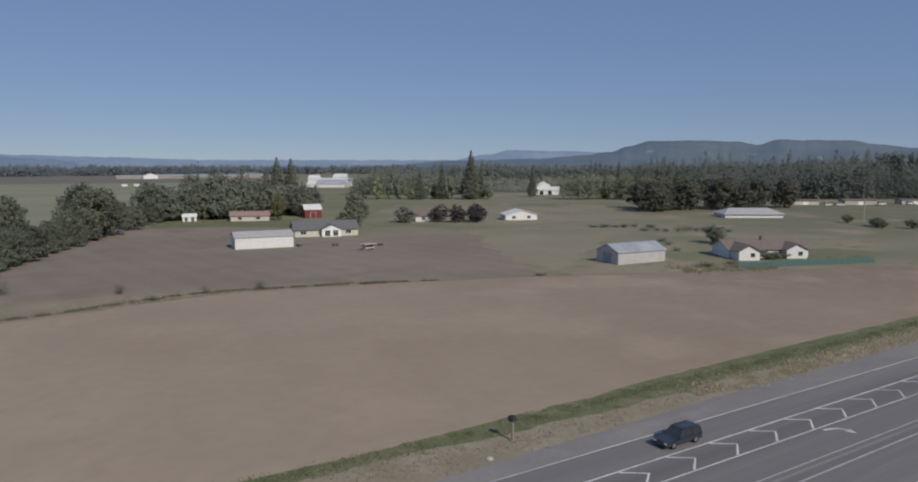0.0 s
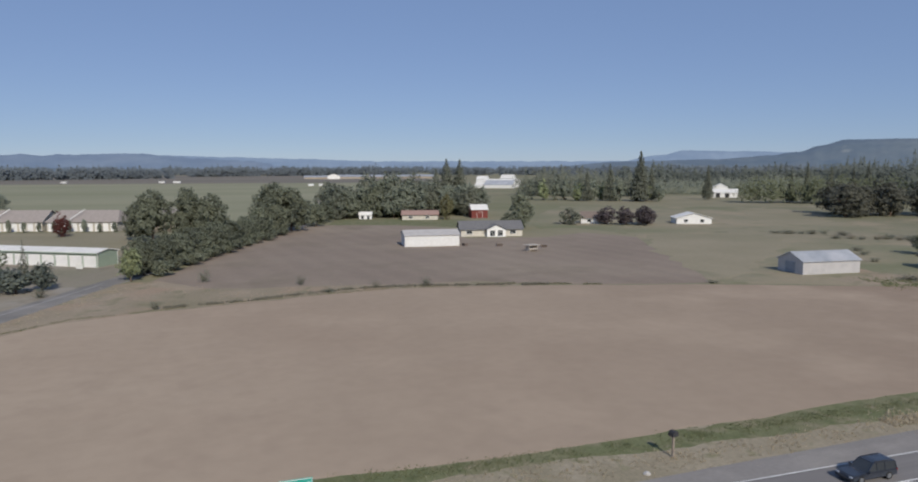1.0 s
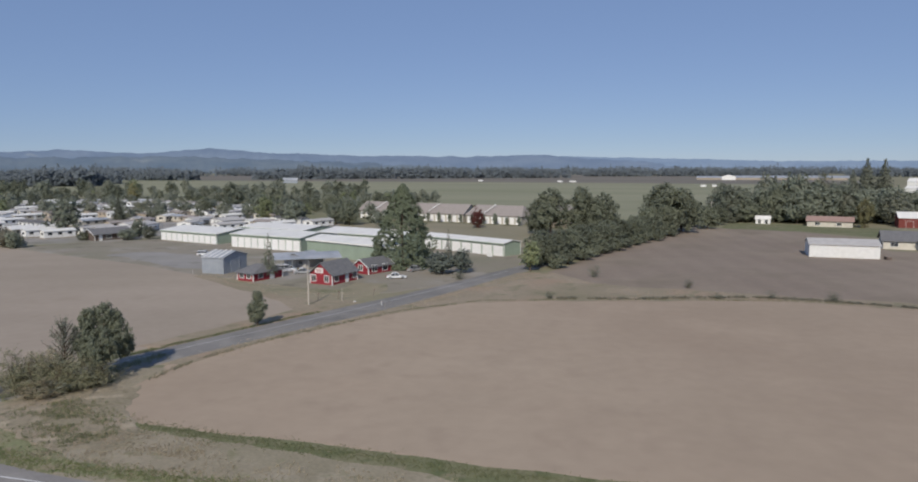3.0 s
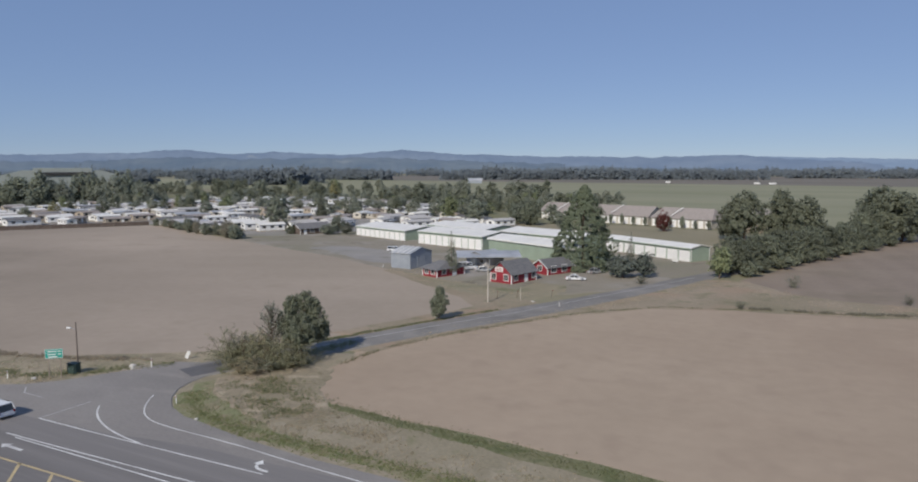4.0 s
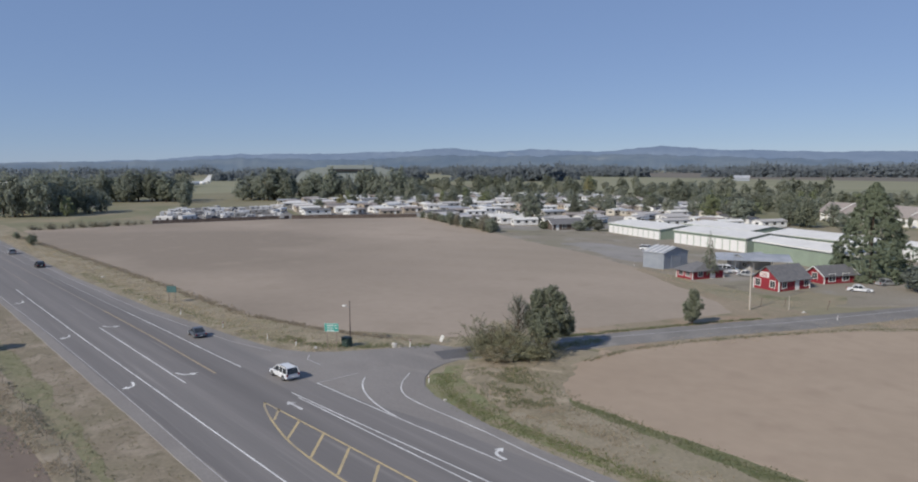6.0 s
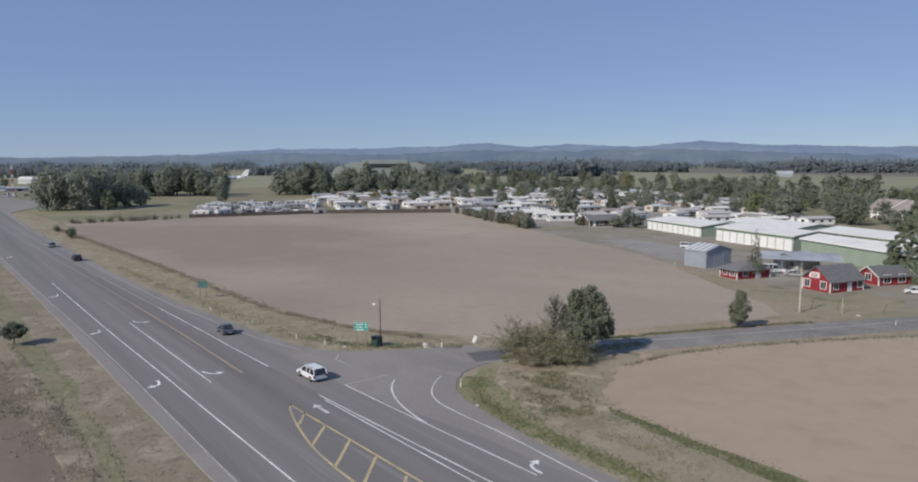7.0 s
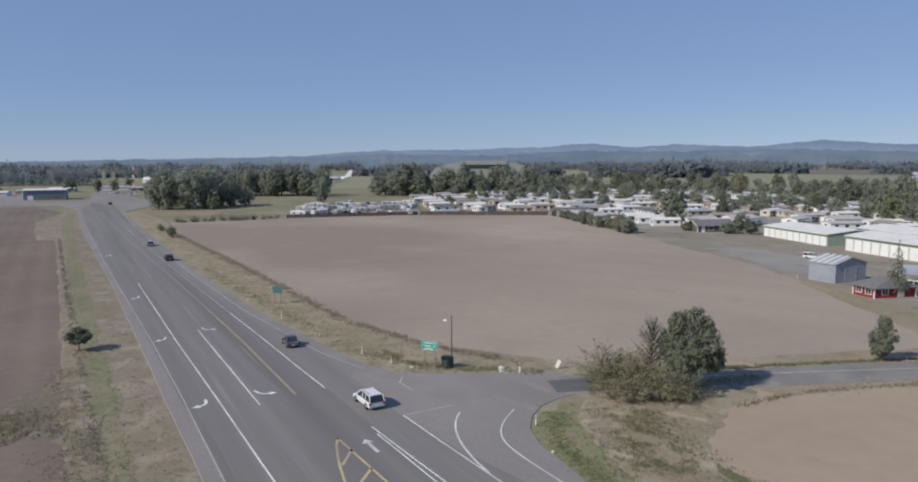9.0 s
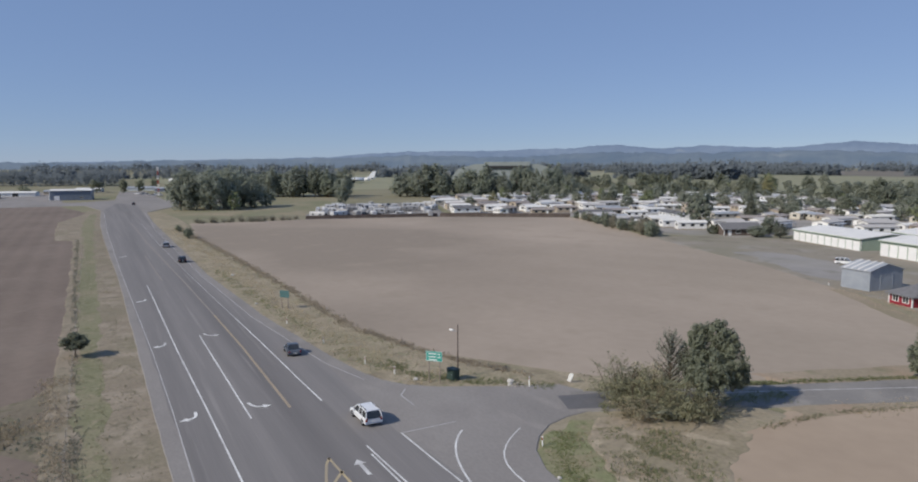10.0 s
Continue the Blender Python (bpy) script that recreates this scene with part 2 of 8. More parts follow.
LEAF_PURPLE = leaf_mat("purple_leaves", (0.118, 0.098, 0.103), (0.154, 0.132, 0.135))
NEEDLE = leaf_mat("conifer_needles", (0.189, 0.203, 0.159), (0.237, 0.248, 0.191))
NEEDLE_BLUE = leaf_mat("juniper_needles", (0.138, 0.162, 0.138), (0.190, 0.207, 0.176))
LEAF_OLIVE = leaf_mat("olive_leaves", (0.239, 0.251, 0.196), (0.289, 0.300, 0.232))
DRYLEAF = leaf_mat("dusty_leaves", (0.239, 0.227, 0.175), (0.293, 0.277, 0.217))
BLADE_DRY = leaf_mat("dry_grass_blades", (0.42, 0.36, 0.26), (0.5, 0.43, 0.315))
BLADE_GREEN = leaf_mat("green_grass_blades", (0.205, 0.225, 0.118), (0.265, 0.27, 0.152))
WEED = leaf_mat("brown_weed_stalks", (0.42, 0.36, 0.275), (0.5, 0.43, 0.33))
WHITE = mat("white_siding", (0.78, 0.78, 0.76), (0.71, 0.71, 0.69), 1.0, 0.6, grain=0.03, bump=0.3, coord="object", vary=0.08, ribs=3.0, rib_axis="Z")
WHITE_ROOF = mat("white_metal_roof", (0.74, 0.725, 0.685), (0.66, 0.65, 0.615), 0.3, 0.55, grain=0.03, coord="object", bump=0.2, ribs=1.6, vary=0.04)
OFFWHITE = mat("cream_siding", (0.55, 0.52, 0.45), (0.47, 0.44, 0.38), 0.8, 0.7, grain=0.05, coord="object", vary=0.15, bump=0.3, ribs=3.0, rib_axis="Z")
TAN = mat("tan_siding", (0.42, 0.36, 0.28), (0.36, 0.31, 0.25), 0.8, 0.75, grain=0.05, coord="object", vary=0.15)
BLUEWALL = mat("blue_grey_siding", (0.17, 0.205, 0.265), (0.145, 0.178, 0.235), 0.6, 0.5, grain=0.03, coord="object", bump=0.6, ribs=1.5)
GREYWALL = mat("grey_metal_siding", (0.33, 0.36, 0.40), (0.28, 0.31, 0.35), 0.6, 0.5, grain=0.03, coord="object", bump=0.6, ribs=1.5, vary=0.05)
GREENWALL = mat("sage_green_siding", (0.29, 0.355, 0.285), (0.26, 0.32, 0.255), 0.4, 0.6, grain=0.03, coord="object", bump=0.5, ribs=1.2)
REDWALL = mat("barn_red_siding", (0.29, 0.032, 0.045), (0.24, 0.029, 0.04), 0.7, 0.7, grain=0.06, coord="object", bump=0.4, ribs=2.0, rib_axis="Z")
LIGHTGREY = mat("pale_grey_siding", (0.50, 0.485, 0.48), (0.44, 0.43, 0.43), 0.6, 0.6, grain=0.04, coord="object", bump=0.5, ribs=1.5)
DULLRED = mat("faded_red_siding", (0.20, 0.05, 0.04), (0.16, 0.045, 0.04), 0.7, 0.8, grain=0.08, coord="object", bump=0.4, ribs=2.0)
TRAILER = mat("weathered_white_shell", (0.50, 0.50, 0.50), (0.40, 0.40, 0.40), 0.5, 0.5, grain=0.05, coord="object", vary=0.45)
SHINGLE_GREY = mat("grey_shingles", (0.13, 0.13, 0.135), (0.17, 0.168, 0.17), 1.5, 0.95, grain=0.12, grain_scale=9, coord="object", vary=0.1, bump=0.4)
SHINGLE_BROWN = mat("brown_shingles", (0.17, 0.135, 0.115), (0.21, 0.17, 0.145), 1.5, 0.95, grain=0.12, grain_scale=9, coord="object", vary=0.12, bump=0.4)
ROOF_RED = mat("red_brown_roof", (0.30, 0.20, 0.172), (0.35, 0.24, 0.205), 1.2, 0.9, grain=0.1, coord="object")
METAL_ROOF = mat("galvanised_roof", (0.36, 0.38, 0.41), (0.29, 0.31, 0.34), 0.5, 0.45, c3=(0.44, 0.45, 0.47), scale3=0.2, grain=0.05, coord="object", bump=0.4, ribs=1.8, vary=0.08)
HANGAR = mat("hangar_green_grey", (0.27, 0.30, 0.29), (0.30, 0.33, 0.315), 0.06, 0.7, grain=0.03, coord="object", bump=0.3, ribs=0.3)
DARK = mat("dark_trim", (0.03, 0.03, 0.032), (0.045, 0.045, 0.048), 1.0, 0.7, grain=0.1, coord="object")
GLASS = mat("dark_window_glass", (0.03, 0.035, 0.04), (0.05, 0.055, 0.06), 0.5, 0.08, coord="object", spec=0.6)
TRIM = mat("white_trim", (0.74, 0.74, 0.72), (0.68, 0.68, 0.66), 2.0, 0.6, grain=0.03, coord="object")
DOORW = mat("white_roll_door", (0.84, 0.84, 0.83), (0.78, 0.78, 0.77), 0.6, 0.5, grain=0.03, coord="object", bump=0.5, ribs=2.5, rib_axis="Z", vary=0.03)
TEAL = mat("teal_mesh_fence", (0.075, 0.135, 0.13), (0.09, 0.155, 0.148), 0.4, 0.85, grain=0.08, coord="object")
WOODP = mat("weathered_wood", (0.24, 0.20, 0.165), (0.31, 0.265, 0.22), 2.0, 0.9, grain=0.15, coord="object", bump=0.4)
WOOD_DARK = mat("dark_wood_fence", (0.10, 0.08, 0.07), (0.14, 0.11, 0.095), 1.0, 0.9, grain=0.15, coord="object", vary=0.1)
SIGN_GREEN = mat("sign_green", (0.03, 0.33, 0.262), (0.026, 0.29, 0.232), 1.0, 0.4, grain=0.02, coord="object")
SIGN_BACK = mat("weathered_sign_back", (0.06, 0.13, 0.13), (0.075, 0.15, 0.15), 1.0, 0.5, grain=0.05, coord="object")
CABINET = mat("dark_green_cabinet_paint", (0.035, 0.06, 0.052), (0.045, 0.072, 0.062), 2.0, 0.5, grain=0.06, coord="object")
STEEL = mat("galvanised_steel", (0.35, 0.36, 0.37), (0.28, 0.29, 0.30), 3.0, 0.5, metal=0.4, grain=0.08, coord="object")
RUBBER = mat("tyre_rubber", (0.018, 0.018, 0.019), (0.028, 0.028, 0.028), 6.0, 0.85, grain=0.1, coord="object")
RIM = mat("alloy_rim", (0.45, 0.46, 0.47), (0.36, 0.37, 0.38), 4.0, 0.35, metal=0.8, coord="object")
CAR_BLUE = mat("dark_blue_car_paint", (0.026, 0.031, 0.042), (0.034, 0.04, 0.053), 1.0, 0.22, coord="object", spec=0.7, grain=0.02)
CAR_WHITE = mat("white_car_paint", (0.72, 0.73, 0.74), (0.68, 0.69, 0.70), 1.0, 0.25, coord="object", spec=0.6, grain=0.02)
CAR_GREY = mat("blue_grey_car_paint", (0.085, 0.105, 0.135), (0.10, 0.12, 0.15), 1.0, 0.28, coord="object", spec=0.6, grain=0.02)
CAR_SILVER = mat("silver_car_paint", (0.42, 0.43, 0.44), (0.38, 0.39, 0.40), 1.0, 0.3, coord="object", spec=0.6, metal=0.3, grain=0.02)
CAR_BLACK = mat("black_car_paint", (0.015, 0.015, 0.017), (0.022, 0.022, 0.024), 1.0, 0.25, coord="object", spec=0.6, grain=0.02)
LAMP_W = mat("headlight_lens", (0.6, 0.62, 0.64), (0.5, 0.52, 0.55), 3.0, 0.15, coord="object")
LAMP_R = mat("tail_light_lens", (0.25, 0.015, 0.015), (0.2, 0.012, 0.012), 3.0, 0.2, coord="object")
MASTRED = mat("mast_red", (0.42, 0.05, 0.03), (0.36, 0.045, 0.03), 1.0, 0.6, grain=0.05, coord="object")
SHINGLE_TAN = mat("weathered_tan_shingles", (0.27, 0.24, 0.222), (0.32, 0.285, 0.262), 1.2, 0.95, grain=0.1, grain_scale=9, coord="object", bump=0.3)
ROCK = mat("pale_rock", (0.5, 0.48, 0.45), (0.4, 0.385, 0.36), 3.0, 0.9, grain=0.1, coord="object")


def hill_mat(name, c1, c2, haze_glow):
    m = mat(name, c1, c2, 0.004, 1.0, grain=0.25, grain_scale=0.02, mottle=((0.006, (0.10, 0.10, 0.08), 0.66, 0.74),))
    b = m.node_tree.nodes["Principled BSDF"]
    # the haze of the distance is added as a blue emission
    b.inputs["Emission Color"].default_value = (*haze_glow, 1)
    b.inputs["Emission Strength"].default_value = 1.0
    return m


# backdrop ridges far off: forest, the blue haze before it given as emission
HILL_MID = hill_mat("hazed_foothills", (0.02, 0.032, 0.035), (0.06, 0.068, 0.058), (0.088, 0.12, 0.18))
HILL_BUTTE = hill_mat("hazed_wooded_butte", (0.015, 0.025, 0.03), (0.055, 0.06, 0.05), (0.082, 0.112, 0.165))
# dark far foliage with the blue-grey of distance haze mixed into its colour
NEEDLE_FAR = leaf_mat("far_hazed_foliage", (0.180, 0.209, 0.230), (0.196, 0.226, 0.244), 0.05, 0.06)
OAK_DARK = leaf_mat("dark_oak_leaves", (0.15, 0.152, 0.122), (0.182, 0.182, 0.144), 0.05, 0.1)
FIR_DARK = leaf_mat("dark_fir_foliage", (0.144, 0.165, 0.148), (0.181, 0.200, 0.173), 0.05, 0.12)
HILL_FAR = hill_mat("hazed_far_range", (0.02, 0.03, 0.04), (0.06, 0.07, 0.075), (0.124, 0.168, 0.256))
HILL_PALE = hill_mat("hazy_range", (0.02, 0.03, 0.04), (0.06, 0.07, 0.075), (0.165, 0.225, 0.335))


# ---- building blocks ----
def part(name, data, material, parent=None, label="", smooth=False):
    if isinstance(data, bmesh.types.BMesh):
        me = bpy.data.meshes.new(name)
        data.normal_update()
        data.to_mesh(me)
        data.free()
    else:
        me = data
    if not me.materials:
        me.materials.append(material)
    if smooth:
        me.polygons.foreach_set("use_smooth", [True] * len(me.polygons))
    ob = new(name, me)
    ob.parent = parent
    if label:
        tagged(ob, label)
    return ob


def root(name, x, y, z=0.0, turn=0.0, label="", category="", group="", kind=""):
    e = new(name)
    e.empty_display_size = 0.5
    e.matrix_basis = pose(x, y, z, 0, 0, turn)
    return tagged(e, label, category, group, kind)


def add_box(bm, lo, hi, bevel=0.0):
    x0, y0, z0 = lo
    x1, y1, z1 = hi
    v = [bm.verts.new(p) for p in ((x0, y0, z0), (x1, y0, z0), (x1, y1, z0), (x0, y1, z0), (x0, y0, z1), (x1, y0, z1), (x1, y1, z1), (x0, y1, z1))]
    fs = [bm.faces.new([v[i] for i in f]) for f in ((0, 3, 2, 1), (4, 5, 6, 7), (0, 1, 5, 4), (1, 2, 6, 5), (2, 3, 7, 6), (3, 0, 4, 7))]
    if bevel:
        es = {e for f in fs for e in f.edges}
        bmesh.ops.bevel(bm, geom=list(es), offset=bevel, segments=1, affect="EDGES")
    return bm


def box(lo, hi, bevel=0.0):
    return add_box(bmesh.new(), lo, hi, bevel)


def add_prism(bm, profile, y0, y1):
    """A profile of (x, z) points, drawn out along y."""
    a = [bm.verts.new((x, y0, z)) for x, z in profile]
    b = [bm.verts.new((x, y1, z)) for x, z in profile]
    bm.faces.new(a)
    bm.faces.new(b[::-1])
    for i in range(len(profile)):
        j = (i + 1) % len(profile)
        bm.faces.new((a[j], a[i], b[i], b[j]))
    return bm


def add_tube(bm, p0, p1, r0, r1, seg=8, cap=True):
    p0, p1 = Vector(p0), Vector(p1)
    d = (p1 - p0).normalized()
    s = d.orthogonal().normalized()
    t = d.cross(s)
    rings = []
    for p, r in ((p0, r0), (p1, r1)):
        rings.append([bm.verts.new(p + (s * math.cos(a) + t * math.sin(a)) * r) for a in (2 * math.pi * k / seg for k in range(seg))])
    for k in range(seg):
        bm.faces.new((rings[0][k], rings[0][(k + 1) % seg], rings[1][(k + 1) % seg], rings[1][k]))
    if cap:
        bm.faces.new(rings[0][::-1])
        bm.faces.new(rings[1])
    return bm


def tube(p0, p1, r0, r1=None, seg=8):
    return add_tube(bmesh.new(), p0, p1, r0, r0 if r1 is None else r1, seg)


def quads_mesh(name, verts, per=4):
    """A mesh of loose faces: verts is an array (faces * per, 3)."""
    verts = np.asarray(verts, dtype=np.float32).reshape(-1, 3)
    nf = len(verts) // per
    me = bpy.data.meshes.new(name)
    me.vertices.add(len(verts))
    me.vertices.foreach_set("co", verts.ravel())
    me.loops.add(nf * per)
    me.loops.foreach_set("vertex_index", np.arange(nf * per, dtype=np.int32))
    me.polygons.add(nf)
    me.polygons.foreach_set("loop_start", np.arange(0, nf * per, per, dtype=np.int32))
    me.update(calc_edges=True)
    return me


# ---- ground, fields and roads ----
LAID = []


def patch(name, pts, z, material, label, category, step=6.0, rough=0.25, parent=None, kind="structure"):
    """A piece of land with an uneven edge, lying about z above the ground sheet, no two at one height."""
    while any(abs(z - q) < 0.003 for q in LAID):
        z += 0.004
    LAID.append(z)
    out = []
    for i, p in enumerate(pts):
        q = pts[(i + 1) % len(pts)]
        d = math.dist(p, q)
        n = max(1, int(d / step))
        for k in range(n):
            f = k / n
            x, y = p[0] + (q[0] - p[0]) * f, p[1] + (q[1] - p[1]) * f
            w = noise.noise((x * 0.13, y * 0.13, z * 9)) * rough * 2 + noise.noise((x * 0.5, y * 0.5, 3)) * rough
            out.append((x - (q[1] - p[1]) / d * w, y + (q[0] - p[0]) / d * w))
    bm = bmesh.new()
    top = [bm.verts.new((x, y, z)) for x, y in out]
    bmesh.ops.triangle_fill(bm, use_beauty=True, use_dissolve=False, edges=[bm.edges.new((top[i], top[(i + 1) % len(top)])) for i in range(len(top))])
    # the edge runs out in a low slope
    turn = 1 if sum(a[0] * b[1] - b[0] * a[1] for a, b in zip(out, out[1:] + out[:1])) > 0 else -1
    reach = 1.2 if rough > 0.2 else 0.25
    low = []
    for i, (x, y) in enumerate(out):
        (ax, ay), (cx, cy) = out[i - 1], out[(i + 1) % len(out)]
        d = math.hypot(cx - ax, cy - ay) or 1.0
        low.append(bm.verts.new((x + turn * (cy - ay) / d * reach, y - turn * (cx - ax) / d * reach, -0.05)))
    for i in range(len(out)):
        j = (i + 1) % len(out)
        bm.faces.new((top[i], low[i], low[j], top[j]))
    bmesh.ops.recalc_face_normals(bm, faces=bm.faces)
    ob = part(name, bm, material, parent)
    # the top must face up
    up = sum(p.normal.z * p.area for p in ob.data.polygons)
    if up < 0:
        ob.data.flip_normals()
    if not parent:
        tagged(ob, label, category, kind=kind)
    return ob


bm = bmesh.new()
rings = [0, 60, 150, 320, 700, 1400, 2600, 4700]
prev = None
for r in rings[1:]:
    ring = [bm.verts.new((r * math.cos(2 * math.pi * k / 72), r * math.sin(2 * math.pi * k / 72), 0)) for k in range(72)]
    if prev is None:
        bm.faces.new(ring)
    else:
        for k in range(72):
            bm.faces.new((prev[k], ring[k], ring[(k + 1) % 72], prev[(k + 1) % 72]))
    prev = ring
ground = tagged(part("ground", bm, GROUND), "dry olive-brown meadow land reaching to the horizon", "ground", kind="structure")

# far land
patch("far_field", [(-1500, 760), (-860, 700), (-513, 560), (-330, 470), (-120, 400), (-20, 350), (48, 335), (75, 420), (190, 620), (330, 900), (330, 1080), (-160, 1190), (-620, 1250), (-1100, 1350), (-1600, 1300)], 0.05, FAR_FIELD, "wide pale green grass field on the plain", "field", 30, 2)
patch("far_crop", [(-1600, 1310), (-1100, 1360), (-620, 1260), (-160, 1200), (330, 1090), (420, 1400), (300, 2000), (-300, 2500), (-1300, 2500), (-1900, 1700)], 0.05, FAR_DARK, "dark brown and green crop land on the plain", "field", 40, 3)
patch("airfield", [(-1500, 60), (-760, 120), (-640, 200), (-700, 480), (-900, 640), (-1500, 720)], 0.05, FAR_FIELD, "pale mown airfield grass beyond the trees", "field", 30, 2)
patch("pasture", [(99, 124), (111, 151), (120, 178), (141, 222), (135, 257), (119, 258), (130, 300), (200, 400), (250, 372), (340, 345), (450, 250), (560, 160), (620, 40), (420, 54), (205, 72), (178, 88), (142, 104)], 0.04, PASTURE, "dry green pasture behind the houses", "pasture", 8, 0.6)
patch("mown_grass", [(-318, 52), (-316, 98), (-330, 118), (-420, 160), (-470, 150), (-430, 104), (-404, 78), (-400, 48)], 0.04, PASTURE, "mown green grass beside the grove", "grass", 8, 0.4)
patch("barn_field", [(-17, 166), (-8, 152), (3, 148), (17, 146.5), (35, 143), (51, 141), (75, 131), (98, 125), (111, 151), (120, 178), (137, 215), (128, 236), (108, 226), (78, 230), (76, 258), (87, 267), (67, 293), (41, 303), (30, 303), (17, 268), (4, 235), (-7, 199)], 0.07, SOIL_BARN, "brown stubble field round the white barn", "field", 5, 0.5)
patch("hedge_lawn", [(40, 305), (70, 296), (96, 270), (112, 290), (106, 315), (60, 333), (48, 332)], 0.05, GREENV, "green lawn before the far houses", "lawn", 6, 0.3)
patch("east_field", [(-46.4, 57.6), (-41, 57.1), (-35, 56.7), (-30, 56.9), (-25, 56.5), (-10.9, 55.4), (7.6, 54.7), (22.7, 53.9), (37, 54.3), (58, 55.4), (100, 56.2), (180, 56), (420, 55), (415, 55), (300, 62), (205, 71), (176, 89), (142, 103.2), (94, 122.6), (75, 129), (60, 133.6), (44, 137), (33, 140), (22, 140.4), (12, 137.2), (4, 134.6), (-6, 133), (-15, 131), (-28.3, 125.2), (-40.5, 112.5), (-47, 101), (-53, 88), (-56.5, 77.5), (-55, 68), (-50.4, 60.6)], 0.12, SOIL, "broad tilled brown field beside the highway", "field", 4, 0.3)
patch("west_field", [(-61, 119), (-96, 143), (-125, 157.4), (-150, 166), (-190, 181), (-228, 195), (-268, 210), (-304, 156), (-315, 100), (-318, 52), (-260, 46.6), (-200, 48.6), (-158, 50), (-112, 50), (-92, 55), (-75, 66.5), (-66, 82.5), (-60, 100), (-56.5, 106), (-56, 113)], 0.12, SOIL_WEST, "broad harrowed brown field behind the highway verge", "field", 4, 0.3)
patch("south_field", [(-109.8, 12.7), (-120, 12.7), (-180, 12.0), (-269, 11.1), (-272, 6), (-294, 5.0), (-350, 4.1), (-404, 13.9), (-520, -10), (-520, -160), (-60, -160), (-80, -40), (-90, -8), (-93, 4), (-97, 9), (-102, 11.4)], 0.10, SOIL_DARK, "dark brown plowed field south of the highway", "field", 3, 0.4)
patch("south_plot", [(-66, 12.0), (-73.6, 11.7), (-78.4, 10.2), (-81.4, 8), (-82, 2), (-78, -20), (-66, -60), (0, -60), (0, 0), (-30, 10)], 0.104, SOIL_DARK, "corner of bare plowed soil beside the weeds", "field", 2, 0.5)
patch("weed_patch", [(-60, 12.4), (-72.6, 13.7), (-90.7, 13.3), (-112, 12.9), (-106, 10), (-98, 4), (-95, -8), (-84, -40), (-70, -40), (-78, -8), (-80, 6), (-76, 10.6), (-70, 11.6)], 0.09, WEEDLAND, "rough weedy ground between the plowed plots", "weeds", 0.9, 1.3)

patch("dirt_yard", [(126, 112), (136, 108), (150, 104.5), (160, 108), (150, 114), (144, 124), (146, 133), (142, 134), (139, 122), (128, 121)], 0.06, ROUGHLAND, "bare dirt yard before the farm shed", "yard", 3, 0.5)
patch("house_lawn", [(160, 104), (186, 96), (200, 104), (186, 118), (178, 112), (166, 112)], 0.06, GREENV, "watered green lawn beside the ranch house", "lawn", 3, 0.4)
patch("dry_pasture", [(156, 224), (172, 216), (184, 197), (172, 180), (144, 157), (120, 137), (105, 128), (109.5, 150), (119, 178), (134, 200), (145, 219)], 0.052, PASTURE_DRY, "dried tan grass in the pasture", "grass", 4, 2.0)
patch("dry_pasture", [(300, 340), (306, 310), (290, 280), (250, 240), (228, 236), (226, 256), (250, 290), (280, 330)], 0.058, PASTURE_DRY, "dried tan grass before the oaks", "grass", 4, 2.5)
# verges
patch("north_verge", [(420, 45.0), (420, 56.4), (180, 57.2), (60, 57.2), (20, 55.6), (-31, 55.2), (-44, 58), (-53, 66), (-55, 75), (-59.5, 74), (-63.5, 66), (-67.4, 58), (-64.6, 50.4), (-59.4, 46.2), (-54, 44.5), (-43.8, 44.6), (-29, 44.7), (26, 45.0)], 0.06, VERGE_TAN, "dry yellowed roadside grass verge", "verge", 2.5, 0.35)
patch("green_strip", [(420, 51.0), (420, 55.4), (100, 56.4), (58, 55.6), (37, 54.5), (22.7, 54.1), (7.6, 54.9), (-10.9, 55.6), (-25, 56.7), (-35, 57), (-41, 57.3), (-47, 57.7), (-46, 56.6), (-39.8, 55.3), (-33.8, 54.8), (-28.7, 54.4), (-25.4, 53.9), (-10.3, 52.4), (21.8, 51.5), (35, 51.0), (53, 50.6), (110, 51)], 0.101, GREENV, "strip of dark green grass along the field edge", "grass", 0.8, 0.5)
patch("corner_grass", [(-65.4, 55.6), (-64, 52), (-60, 48.2), (-54.4, 46.4), (-44, 46.1), (-30, 46.1), (0, 46.6), (20, 46.6), (20, 47.2), (-20, 47.4), (-36, 47.3), (-46.2, 48.6), (-55, 52), (-60, 54.2), (-64, 57.4)], 0.101, LAWN, "patchy green grass on the road corner", "grass", 0.6, 0.7)
patch("west_verge", [(-84.6, 43.6), (-80.8, 47), (-75.6, 56.4), (-71.2, 60), (-70, 66), (-76, 68), (-92, 56), (-112, 51.2), (-158, 51), (-200, 49.6), (-260, 47.6), (-330, 50), (-400, 47), (-400, 40), (-330, 37.6), (-230, 37.3), (-174, 37), (-126, 38.6), (-95, 41.4)], 0.06, DRY, "dry straw-coloured verge with weeds", "verge", 2.5, 0.35)
